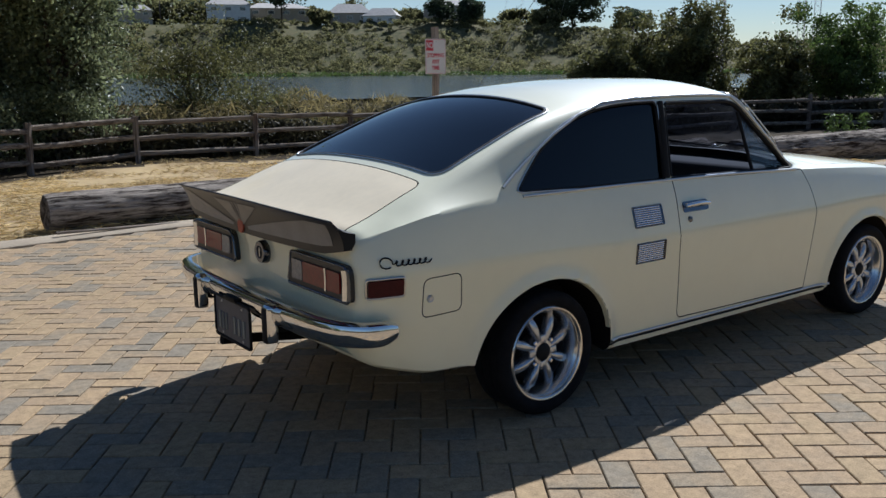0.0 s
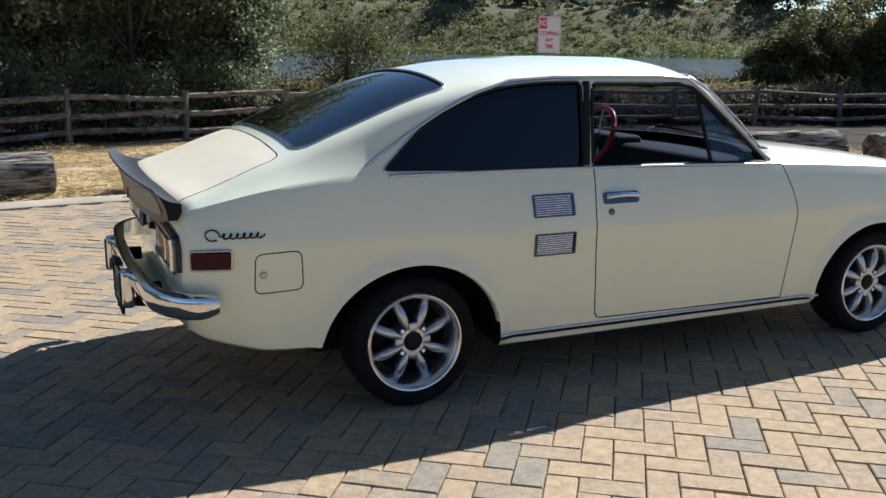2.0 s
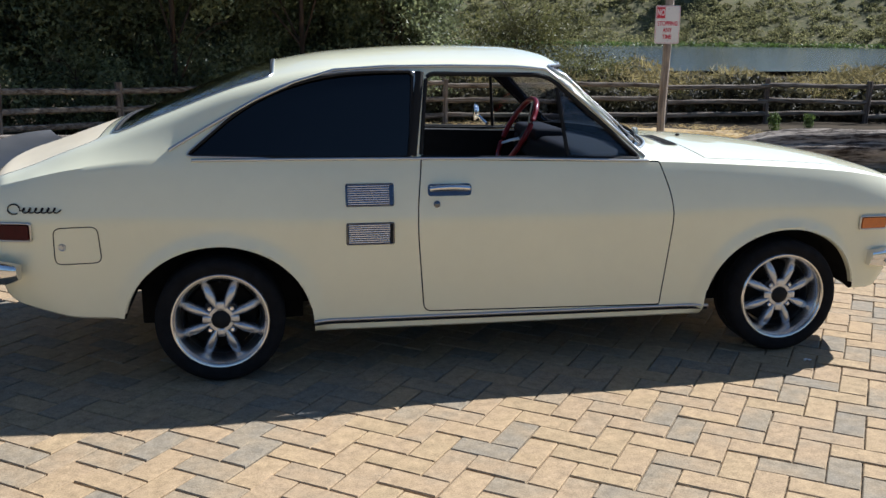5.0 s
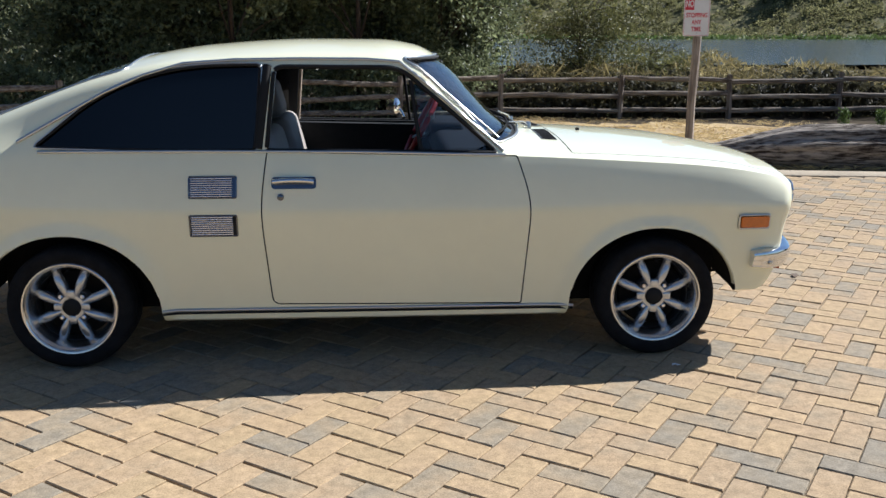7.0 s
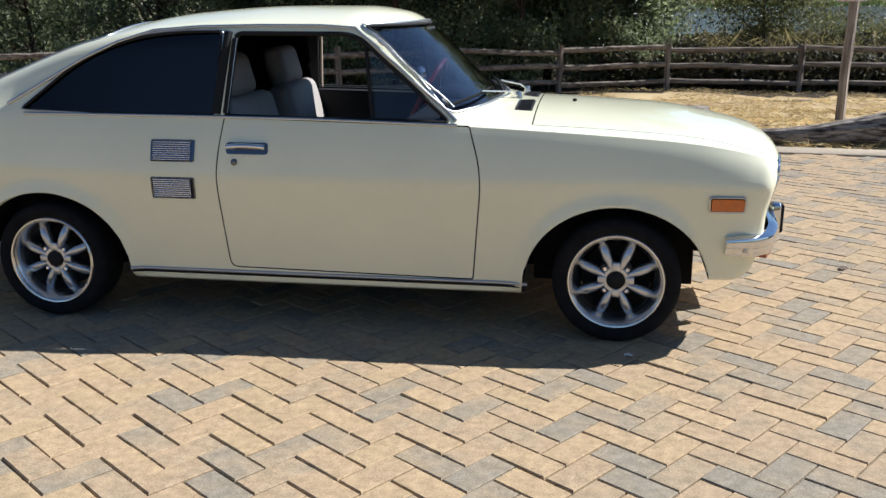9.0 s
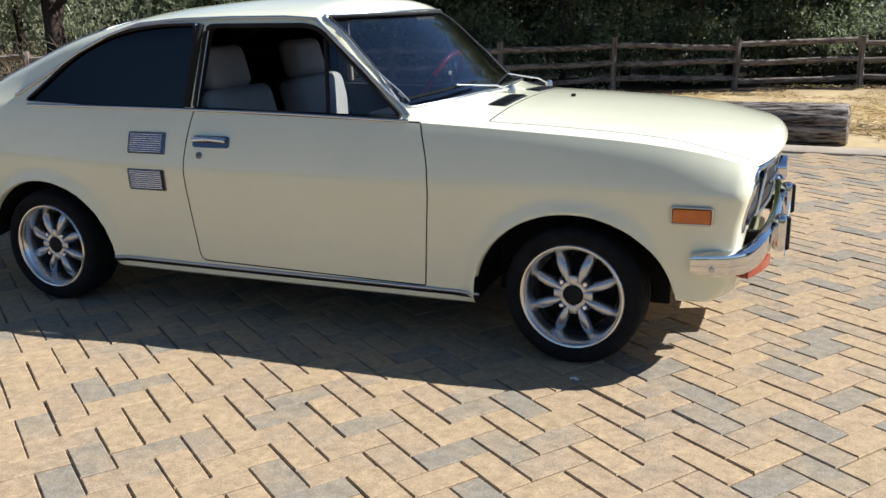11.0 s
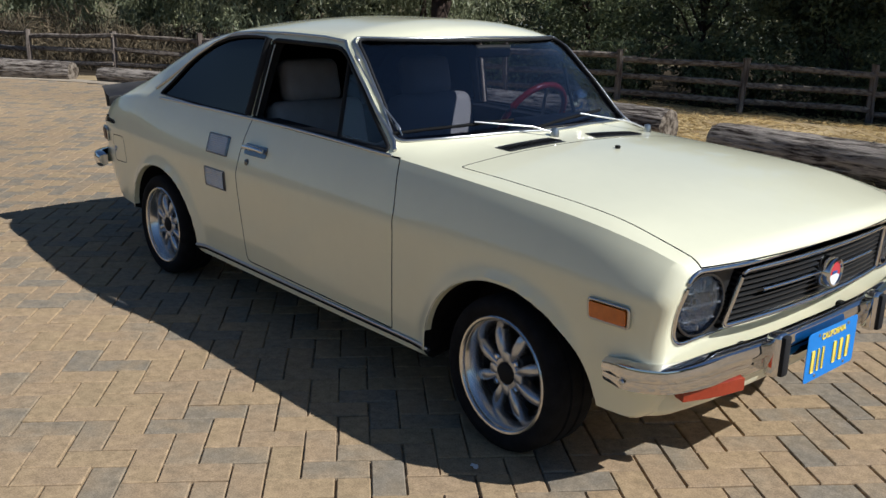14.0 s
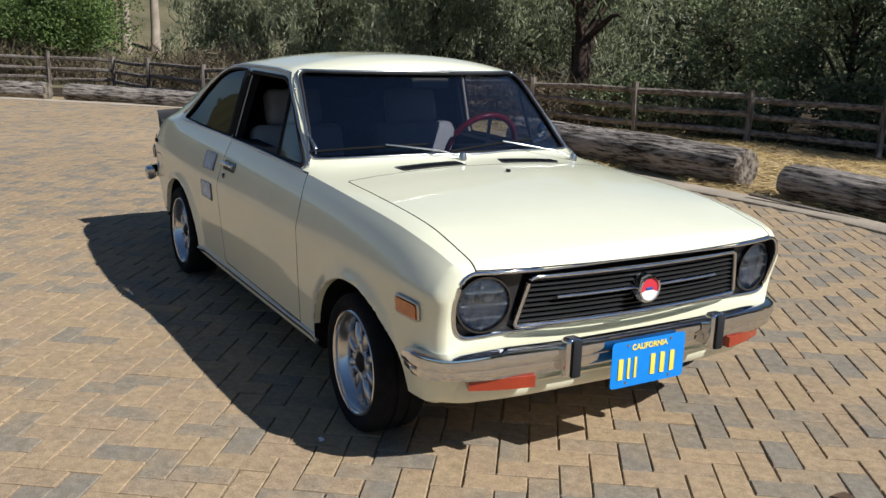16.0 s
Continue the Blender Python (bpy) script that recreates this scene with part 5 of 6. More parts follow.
def rough_bar(a, b, w, h, seed, n=8):
    """A split rail between two points, uneven and slightly bowed."""
    a, b = Vector(a), Vector(b)
    d = (b - a)
    sx = d.normalized().cross(Vector((0, 0, 1))).normalized()
    up = sx.cross(d.normalized())
    verts, faces = [], []
    for i in range(n + 1):
        t = i / n
        c = a + d * t + up * (0.03 * noise.noise(Vector((t * 2 + seed, seed, 0)))) + sx * 0.02 * noise.noise(Vector((seed, t * 2, 3)))
        for k in range(6):
            an = math.pi / 3 * k + 0.5
            q = 1 + 0.22 * noise.noise(Vector((t * 5 + seed, k * 1.7, seed)))
            verts.append(c + sx * math.cos(an) * w / 2 * q + up * math.sin(an) * h / 2 * q)
    for i in range(n):
        for k in range(6):
            l = (k + 1) % 6
            faces.append((i * 6 + k, i * 6 + l, (i + 1) * 6 + l, (i + 1) * 6 + k))
    faces += [tuple(range(6)), tuple(range(n * 6, n * 6 + 6))]
    return verts, faces


tops = []
for i, (x, y) in enumerate(POSTS):
    z = ground_z(x, y)
    lean = Vector((rng.uniform(-0.03, 0.03), rng.uniform(-0.03, 0.03), 0))
    h = 0.98 + rng.uniform(-0.05, 0.05)
    part("post", mesh_of("post", *rough_bar((x, y, z - 0.25), Vector((x, y, z + h)) + lean, 0.135, 0.125, i * 3.1, 6), POSTWOOD, sharp=40), None, fence)
    tops.append(z)
for i in range(len(POSTS) - 1):
    (x0, y0), (x1, y1) = POSTS[i], POSTS[i + 1]
    for j, h in enumerate((0.82, 0.51, 0.20)):
        j0, j1 = rng.uniform(-0.05, 0.05), rng.uniform(-0.05, 0.05)
        part("rail", mesh_of("rail", *rough_bar((x0, y0 - 0.02, tops[i] + h + j0), (x1, y1 + 0.02, tops[i + 1] + h + j1), 0.07, 0.105, i * 1.7 + j * 9), RAILWOOD, sharp=40), None, fence)

# sign
SIGN_WHITE = material("sign_white", (0.72, 0.70, 0.68), rough=0.5, vary=0.05, scale=9)
SIGN_RED = material("sign_red", (0.55, 0.03, 0.05), rough=0.5)
sign = thing("road_sign", "white and red no-stopping sign on a grey timber post", "sign", at=(4.98, 6.72, ground_z(4.98, 6.72)), rz=-9)
part("signpost", mesh_of("signpost", *rough_bar((0, 0, -0.3), (0.02, 0, 1.95), 0.115, 0.105, 44.0, 12), SUNLIT_POSTWOOD, sharp=40), None, sign)
SZ = -ground_z(4.98, 6.72)
FACE = Matrix.Translation((-0.01, -0.075, SZ + 1.475)) @ RIGHT
board = part("sign_board", prism(rounded([(-0.152, -0.228), (0.152, -0.228), (0.152, 0.228), (-0.152, 0.228)], 0.02, 5), "z", -0.003, 0.0, SIGN_WHITE), None, sign)
board.matrix_basis = FACE
tube_part("sign_border", [(x, y, 0.0008) for x, y in rounded([(-0.143, -0.219), (0.143, -0.219), (0.143, 0.219), (-0.143, 0.219)], 0.015, 4)], 0.0016, SIGN_RED, board, sides=6)
part("red_field", prism([(-0.138, 0.075), (-0.035, 0.075), (-0.035, 0.208), (-0.138, 0.208)], "z", 0.0, 0.0012, SIGN_RED), None, board)
lettering("NO", 0.085, SIGN_WHITE, board, Matrix.Translation((-0.086, 0.142, 0.002)) @ Matrix.Diagonal((0.72, 1.25, 1, 1)), bold=0.002)
for txt, y in (("STOPPING", 0.012), ("ANY", -0.068), ("TIME", -0.148)):
    lettering(txt, 0.072, SIGN_RED, board, Matrix.Translation((0.0, y, 0.0012)) @ Matrix.Diagonal((0.74, 1, 1, 1)), bold=0.0018)
for y in (0.19, -0.19):
    part("sign_bolt", lathe([(0.0, 0.006), (0.006, 0.005), (0.009, 0.0), (0.0, 0.0)], 12, "z", STEEL), None, board).matrix_basis = pose(0.01, y, 0.001)

# a paper scrap and a fallen leaf on the paving
DEADLEAF = material("dead_leaf", (0.085, 0.050, 0.026), rough=0.8, vary=0.3, scale=60)
PAPER = material("white_paper", (0.75, 0.74, 0.72), rough=0.8, vary=0.05, scale=60)
leaf_rng = random.Random(12)
for i, (x, y) in enumerate(((2.352, -0.870), (3.42, 0.405))):
    first = i == 0
    n = 9
    size = 0.016 if first else leaf_rng.uniform(0.022, 0.036)
    verts = []
    for lift in (0.0, 0.0012):
        for k in range(n):
            a = 2 * math.pi * k / n
            r = size * (1 + 0.25 * math.sin(3 * a + i)) * (0.55 + 0.45 * abs(math.cos(a)))
            verts.append((r * math.cos(a), r * math.sin(a) * 0.8, 0.004 + lift + 0.006 * math.cos(2 * a + i)**2))
    faces = [tuple(range(n))[::-1], tuple(range(n, 2 * n))] + [(k, (k + 1) % n, n + (k + 1) % n, n + k) for k in range(n)]
    scrap = part("paper_scrap" if first else "fallen_leaf", mesh_of("scrap", verts, faces, PAPER if first else DEADLEAF))
    tagged(scrap, "small crumpled white paper scrap on brick paving" if first else "curled dry brown leaf lying on the brick paving", "paper" if first else "leaf", "")
    scrap.matrix_basis = pose(x, y, 0, 0, 0, leaf_rng.uniform(0, 360))

# ---- plants ----
def leaf_material(name, color, second, rough=0.5, through_light=0.35, spread=0.45):
    m = bpy.data.materials.new(name)
    m.use_nodes = True
    nt = m.node_tree
    b = nt.nodes["Principled BSDF"]
    b.inputs["Roughness"].default_value = rough
    b.inputs["Specular IOR Level"].default_value = 0.3
    geo = nt.nodes.new("ShaderNodeNewGeometry")
    ramp = nt.nodes.new("ShaderNodeValToRGB")
    ramp.color_ramp.elements[0].color, ramp.color_ramp.elements[1].color = (*second, 1), (*color, 1)
    e = ramp.color_ramp.elements.new(0.93); e.color = (*[min(1, c * 1.5) for c in color], 1)
    nt.links.new(geo.outputs["Random Per Island"], ramp.inputs[0])
    tc = nt.nodes.new("ShaderNodeTexCoord")
    nz = nt.nodes.new("ShaderNodeTexNoise"); nz.inputs["Scale"].default_value = 0.7
    nt.links.new(tc.outputs["Object"], nz.inputs["Vector"])
    mr = nt.nodes.new("ShaderNodeMapRange"); mr.inputs[1].default_value = 0.3; mr.inputs[2].default_value = 0.7; mr.inputs[3].default_value = 1 - spread; mr.inputs[4].default_value = 1 + spread
    nt.links.new(nz.outputs["Fac"], mr.inputs[0])
    sc = nt.nodes.new("ShaderNodeVectorMath"); sc.operation = 'SCALE'
    nt.links.new(ramp.outputs[0], sc.inputs[0]); nt.links.new(mr.outputs[0], sc.inputs["Scale"])
    nt.links.new(sc.outputs[0], b.inputs["Base Color"])
    tl = nt.nodes.new("ShaderNodeBsdfTranslucent")
    nt.links.new(sc.outputs[0], tl.inputs[0])
    mx = nt.nodes.new("ShaderNodeMixShader"); mx.inputs[0].default_value = through_light
    nt.links.new(b.outputs[0], mx.inputs[1]); nt.links.new(tl.outputs[0], mx.inputs[2])
    nt.links.new(mx.outputs[0], nt.nodes["Material Output"].inputs[0])
    return m


def fast_mesh(name, verts, quads, mat, smooth=False):
    """A mesh of quads from arrays."""
    me = bpy.data.meshes.new(name)
    verts, quads = np.asarray(verts, np.float32), np.asarray(quads, np.int32)
    me.vertices.add(len(verts)); me.vertices.foreach_set("co", verts.ravel())
    me.loops.add(quads.size); me.loops.foreach_set("vertex_index", quads.ravel())
    me.polygons.add(len(quads)); me.polygons.foreach_set("loop_start", np.arange(0, quads.size, 4, dtype=np.int32))
    me.polygons.foreach_set("loop_total", np.full(len(quads), 4, np.int32))
    me.materials.append(mat)
    me.polygons.foreach_set("use_smooth", np.zeros(len(quads), bool))
    me.update(calc_edges=True)
    return me


def leaf_quads(P, length, width, rs, droop=0.0, flat=0.0):
    """A folded leaf of two quads at every point, turned at random."""
    n = len(P)
    d = rs.normal(size=(n, 3))
    d[:, 2] = d[:, 2] * (1 - flat) - droop
    d /= np.linalg.norm(d, axis=1, keepdims=True)
    s = np.cross(d, rs.normal(size=(n, 3)))
    s /= np.linalg.norm(s, axis=1, keepdims=True) + 1e-9
    u = np.cross(s, d)
    L = (length * rs.uniform(0.6, 1.3, n))[:, None]
    W = (width * rs.uniform(0.7, 1.25, n))[:, None]
    a, b = P - d * L * 0.5, P + d * L * 0.5
    V = np.stack([a, P + s * W * 0.5 + u * W * 0.2, b, P - s * W * 0.5 + u * W * 0.2], 1)
    return V.reshape(-1, 3), np.arange(4 * n).reshape(-1, 4)


def clumped(centre, radii, n, rs, clumps=60, size=0.16, shell=0.55):
    """Points gathered in uneven clumps through an ellipsoid, thicker near its outside."""
    d = rs.normal(size=(clumps, 3)); d /= np.linalg.norm(d, axis=1, keepdims=True)
    r = rs.uniform(shell, 1.0, clumps)[:, None] * (1 + 0.22 * rs.normal(size=(clumps, 1)))
    C = d * r
    w = rs.uniform(0.4, 1.6, clumps)
    k = rs.choice(clumps, n, p=w / w.sum())
    P = C[k] + np.clip(rs.normal(size=(n, 3)), -1.7, 1.7) * size * rs.uniform(0.6, 1.3, clumps)[k][:, None]
    return np.array(centre) + P * np.array(radii)


WOODBARK = material("tree_bark", (0.080, 0.056, 0.043), rough=0.95, spec=0.1, second=(0.030, 0.022, 0.018), scale=4, bump=0.8, bump_scale=22)
PALEBARK = material("pale_bark", (0.42, 0.35, 0.27), rough=0.9, second=(0.24, 0.19, 0.14), scale=3, bump=0.4, bump_scale=18)
LEAF_DARK = leaf_material("dark_glossy_leaf", (0.185, 0.205, 0.105), (0.068, 0.082, 0.040), 0.42, 0.45, 0.6)
LEAF_OLIVE = leaf_material("olive_leaf", (0.140, 0.135, 0.048), (0.062, 0.066, 0.026), 0.5)
LEAF_GREY = leaf_material("grey_green_leaf", (0.27, 0.28, 0.165), (0.115, 0.130, 0.072), 0.40, 0.45)
LEAF_BRIGHT = leaf_material("bright_green_leaf", (0.105, 0.150, 0.038), (0.050, 0.076, 0.022), 0.5)
LEAF_STRAW = leaf_material("dry_brush_leaf", (0.235, 0.190, 0.085), (0.090, 0.078, 0.036), 0.7)
LEAF_FAR = leaf_material("far_scrub", (0.175, 0.165, 0.078), (0.068, 0.074, 0.034), 0.9, 0.6, 0.5)
LEAF_THICKET_SHADE = leaf_material("shade_thicket_leaf", (0.060, 0.055, 0.032), (0.022, 0.021, 0.014), 0.7)
LEAF_STEM = leaf_material("dry_stem", (0.150, 0.115, 0.070), (0.040, 0.034, 0.022), 0.8)
LEAF_WOODS = leaf_material("deep_woods_leaf", (0.115, 0.122, 0.066), (0.040, 0.046, 0.024), 0.5, 0.4)
LEAF_PINE = leaf_material("dark_conifer", (0.050, 0.066, 0.036), (0.024, 0.033, 0.018), 0.7)
STRAW = leaf_material("dry_straw", (0.50, 0.38, 0.18), (0.28, 0.20, 0.09), 0.7, 0.3, 0.3)


def branch(path, r0, r1, sides=8):
    """A tapered limb along a path."""
    P = [Vector(p) for p in path]
    verts, faces = [], []
    for i, p in enumerate(P):
        t = i / (len(P) - 1)
        d = (P[min(i + 1, len(P) - 1)] - P[max(i - 1, 0)]).normalized()
        s = d.orthogonal().normalized(); w = d.cross(s)
        r = r0 + (r1 - r0) * t
        for k in range(sides):
            a = 2 * math.pi * k / sides
            verts.append(p + (s * math.cos(a) + w * math.sin(a)) * r * (1 + 0.15 * noise.noise(p * 3 + Vector((k, 0, 0)))))
    for i in range(len(P) - 1):
        for k in range(sides):
            l = (k + 1) % sides
            faces.append((i * sides + k, i * sides + l, (i + 1) * sides + l, (i + 1) * sides + k))
    faces.append(tuple(range((len(P) - 1) * sides, len(P) * sides)))
    return verts, faces


def limbs(height, spread, count, r, rs, lean=0.0, fork=0.25):
    """A trunk and its limbs as one mesh's vertices and faces."""
    V, F = [], []

    def addto(v, f):
        o = len(V)
        V.extend(v); F.extend(tuple(i + o for i in q) for q in f)
    trunk = [Vector((lean * t * t * height + 0.05 * math.sin(5 * t), 0.06 * math.sin(4 * t + 1), -0.2 + (height * 0.8 + 0.2) * t)) for t in np.linspace(0, 1, 8)]
    addto(*branch(trunk, r, r * 0.3, 10))
    for k in range(count):
        t0 = rs.uniform(fork, 0.95)
        base = trunk[min(7, int(t0 * 7))]
        a = rs.uniform(0, 2 * math.pi)
        end = base + Vector((math.cos(a) * spread * rs.uniform(0.5, 1), math.sin(a) * spread * rs.uniform(0.5, 1), rs.uniform(0.2, 0.7) * height * 0.5))
        mid = base.lerp(end, 0.5) + Vector((rs.normal() * 0.1, rs.normal() * 0.1, 0.12 * height * 0.5))
        addto(*branch([base, base.lerp(mid, 0.6), mid, mid.lerp(end, 0.6) + Vector((0, 0, 0.05)), end], r * 0.35, r * 0.07, 6))
    return V, F


def tree(at, height, radii, leaves, mat, seed, label, name="tree", leaf=(0.075, 0.04), trunk=0.11, low=0.15, bark=None, droop=0.0, clumps=70, count=9, lean=0.0, group="", category="tree", size=0.16, shell=0.5):
    rs = np.random.RandomState(seed)
    x, y = at
    ob = thing(name, label, category, group, at=on_ground(x, y))
    part("trunk", mesh_of("trunk", *limbs(height, max(radii[:2]) * 0.9, count, trunk, rs, lean), bark or WOODBARK, sharp=70), None, ob)
    centre = (lean * height * 0.5, 0, low * height + radii[2])
    P = clumped(centre, radii, leaves, rs, clumps, size, shell)
    P = P[P[:, 2] > 0.04]
    part("crown", fast_mesh("crown", *leaf_quads(P, leaf[0], leaf[1], rs, droop), mat), None, ob)
    return ob


# dense dark trees behind the fence
DENSE = [(3.0, 17.2, 4.6), (1.2, 17.4, 5.4), (-0.9, 16.4, 5.2), (-2.8, 15.6, 5.0), (-4.4, 14.9, 4.4), (0.2, 20.2, 6.2), (3.4, 20.6, 5.2)]
for i, (x, y, h) in enumerate(DENSE):
    tree((x, y), h, (1.6, 1.5, h * 0.5), 17000, LEAF_DARK, 40 + i, "dense dark-leaved tree behind the rail fence", low=0.02, group="dense trees behind the fence", clumps=150, size=0.13, leaf=(0.115, 0.062), shell=0.3)
for i, (x, y, h) in enumerate(((2.6, 16.0, 1.6), (0.6, 15.5, 1.5), (-1.4, 14.8, 1.6), (-3.4, 13.8, 1.5), (-5.2, 12.7, 1.4), (-7.2, 11.8, 1.2), (-9.4, 10.8, 1.1))):
    tree((x, y), h, (1.25, 0.7, h * 0.5), 5200, LEAF_DARK, 60 + i, "low dark bush against the rail fence", name="bush", low=0.0, trunk=0.03, category="bush", group="low bushes at the fence", clumps=60, leaf=(0.10, 0.052))
# tall crowns, mostly out of view, added to cast shade on the fence
for i, (x, y, h) in enumerate(((2.5, 16.5, 7.2), (0.7, 15.5, 7.6), (-1.8, 14.5, 7.4))):
    tree((x, y), h, (2.7, 2.5, h * 0.3), 13000, LEAF_DARK, 70 + i, "tall dark tree added to shade the rail fence, crown mostly unseen", low=0.40, trunk=0.07, group="overhanging trees at the fence", clumps=120, size=0.13, leaf=(0.13, 0.07), shell=0.3)
# thinner trees with visible trunks
for i, (x, y, h, t) in enumerate(((-6.65, 13.9, 4.2, 0.10), (-9.4, 13.6, 3.8, 0.08), (-10.4, 17.0, 4.4, 0.10), (-5.6, 18.0, 4.6, 0.10))):
    tree((x, y), h, (2.0, 1.8, h * 0.45), 8500, LEAF_DARK, 80 + i, "thin-crowned tree with a dark bare trunk behind the fence", low=0.08, trunk=t, group="thin trees behind the fence", clumps=90, lean=0.04, count=16, size=0.10, leaf=(0.11, 0.055), shell=0.3)
# drooping gum trees
for i, (x, y, h, r) in enumerate(((-12.7, 12.05, 5.6, 2.3), (-17.0, 10.4, 5.2, 2.3), (-20.8, 8.6, 4.8, 2.2), (-17.4, 15.5, 6.0, 2.8), (-25.5, 11.5, 6.5, 2.8), (-25.0, 7.2, 4.6, 1.9))):
    tree((x, y), h, (r, r, h * 0.46), 12000, LEAF_DARK if i == 0 else LEAF_GREY, 100 + i, "tall gum tree with drooping grey-green foliage", low=0.34 if i == 0 else 0.05, leaf=(0.24, 0.045), trunk=0.27 if i == 0 else 0.14, droop=1.6, group="drooping gum trees", clumps=90, size=0.12, shell=0.35)
for i, (x, y) in enumerate(((-34.3, 5.6), (-34.8, 6.9))):
    tree((x, y), 9, (2.6, 2.6, 2.6), 5500, LEAF_GREY, 120 + i, "pale-trunked gum tree on the grassy slope", low=0.45, bark=PALEBARK, leaf=(0.22, 0.04), trunk=0.22, droop=1.2, group="pale gum trees", count=6)
for i, (x, y, h, r) in enumerate(((-29.0, 2.2, 3.6, 2.0), (-31.5, -0.8, 4.0, 2.2), (-33.5, 3.6, 4.2, 2.2), (-36.0, 1.0, 5.0, 3.0), (-28.5, 14.0, 6, 3.0), (-23.0, 15.5, 7, 3.2))):
    tree((x, y), h, (r, r, h * 0.5), 12000, LEAF_BRIGHT if i < 4 else LEAF_GREY, 130 + i, "rounded bright green shrub beyond the fence" if i < 4 else "leafy tree beyond the fence", name="bush" if i < 4 else "tree", low=0.0,
         category="bush" if i < 4 else "tree", leaf=(0.14, 0.08), group="green shrubs beyond the fence" if i < 4 else "trees on the slope", clumps=110, shell=0.35)
# olive shrub at the water side
tree((6.1, 18.2), 2.9, (1.8, 1.4, 1.2), 9000, LEAF_OLIVE, 150, "open olive-green shrub with bare stems", name="shrub", low=0.20, trunk=0.05, category="shrub", count=18, leaf=(0.09, 0.04), clumps=100, shell=0.3)
tree((8.4, 19.4), 1.7, (1.5, 1.2, 0.7), 4500, LEAF_OLIVE, 151, "low olive shrub beyond the fence", name="shrub", low=0.1, trunk=0.03, category="shrub", count=12, leaf=(0.09, 0.04))
# tall shrubs along the shore
for i, (x, y, h, r) in enumerate(((19.2, 17.0, 2.5, 1.3), (20.6, 16.4, 3.6, 1.3), (21.9, 15.6, 3.8, 1.15), (24.0, 14.1, 2.9, 1.5), (26.0, 12.9, 3.7, 1.8), (28.4, 9.8, 4.3, 2.1), (29.8, 7.0, 4.6, 2.1), (30.8, 4.4, 4.8, 2.2))):
    tree((x, y), h, (r, r, h * 0.5), 20000, LEAF_OLIVE if i < 4 else LEAF_BRIGHT, 160 + i, "tall backlit evergreen shrub by the shore", name="shrub", low=0.0, category="shrub", leaf=(0.125, 0.065), trunk=0.09, group="tall shrubs along the shore", clumps=110, count=16, shell=0.25, size=0.11)
# woods that close the view behind the near trees
rs = np.random.RandomState(17)
n = 42000
H = np.radians(rs.uniform(-66, 9, n))
D = rs.uniform(25, 46, n)
X, Y = D * np.sin(H), 2 + D * np.cos(H)
top = np.array([6.5 + 2.5 * noise.noise(Vector((a * 0.16, b * 0.16, 4))) for a, b in zip(X, Y)])
Z = np.array([ground_z(a, b) for a, b in zip(X, Y)]) + rs.uniform(0, 1, n)**1.2 * top
keep = np.array([noise.noise(Vector((a * 0.35, b * 0.35, c * 0.35))) > -0.12 for a, b, c in zip(X, Y, Z)])
woods = part("woods", fast_mesh("woods", *leaf_quads(np.stack([X, Y, Z], 1)[keep], 0.42, 0.24, rs), LEAF_WOODS))
tagged(woods, "grey-green woodland behind the fence", "woods", kind="stuff")

# dry reeds and brush beyond the fence, as one stand
rs = np.random.RandomState(9)
V, Q, o = [], [], 0
for x0, x1, y0, y1, n, mat_i in ((4.6, 24.0, 16.0, 20.5, 26000, 0),):
    X, Y = rs.uniform(x0, x1, n), rs.uniform(y0, y1, n)
    Y = Y - 0.25 * np.maximum(0, X - 12) * 0.8
    hump = np.array([0.75 + 0.55 * noise.noise(Vector((a * 0.55, b * 0.55, 2))) for a, b in zip(X, Y)])
    Z = np.array([ground_z(a, b) for a, b in zip(X, Y)]) + rs.uniform(0.05, 1.0, n)**0.7 * 1.25 * hump
    v, q = leaf_quads(np.stack([X, Y, Z], 1), 0.38, 0.036, rs, droop=-0.35)
brush = part("dry_brush", fast_mesh("dry_brush", v, q, LEAF_STRAW))
tagged(brush, "tangled tan and green brush and reeds along the water", "brush", kind="stuff")
n = 9000
X, Y = rs.uniform(4.6, 23, n), rs.uniform(15.6, 19.5, n)
Y = Y - 0.2 * np.maximum(0, X - 12)
Z = np.array([ground_z(a, b) for a, b in zip(X, Y)]) + rs.uniform(0.0, 0.75, n)
low = part("green_undergrowth", fast_mesh("green_undergrowth", *leaf_quads(np.stack([X, Y, Z], 1), 0.10, 0.05, rs), LEAF_OLIVE))
# thicket leaves coloured dark for the shade low along the fence
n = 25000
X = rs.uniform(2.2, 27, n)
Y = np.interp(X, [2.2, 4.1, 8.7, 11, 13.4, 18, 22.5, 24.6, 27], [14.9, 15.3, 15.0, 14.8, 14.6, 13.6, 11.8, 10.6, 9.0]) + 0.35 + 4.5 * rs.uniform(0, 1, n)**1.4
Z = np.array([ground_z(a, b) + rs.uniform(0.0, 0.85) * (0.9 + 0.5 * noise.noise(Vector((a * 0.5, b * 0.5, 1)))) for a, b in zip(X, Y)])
thick = part("thicket", fast_mesh("thicket", *leaf_quads(np.stack([X, Y, Z], 1), 0.26, 0.10, rs), LEAF_THICKET_SHADE))
tagged(thick, "tangled thicket coloured dark for shade below the shore shrubs", "thicket", kind="stuff")
tagged(low, "shaded olive undergrowth below the brush", "undergrowth", kind="stuff")

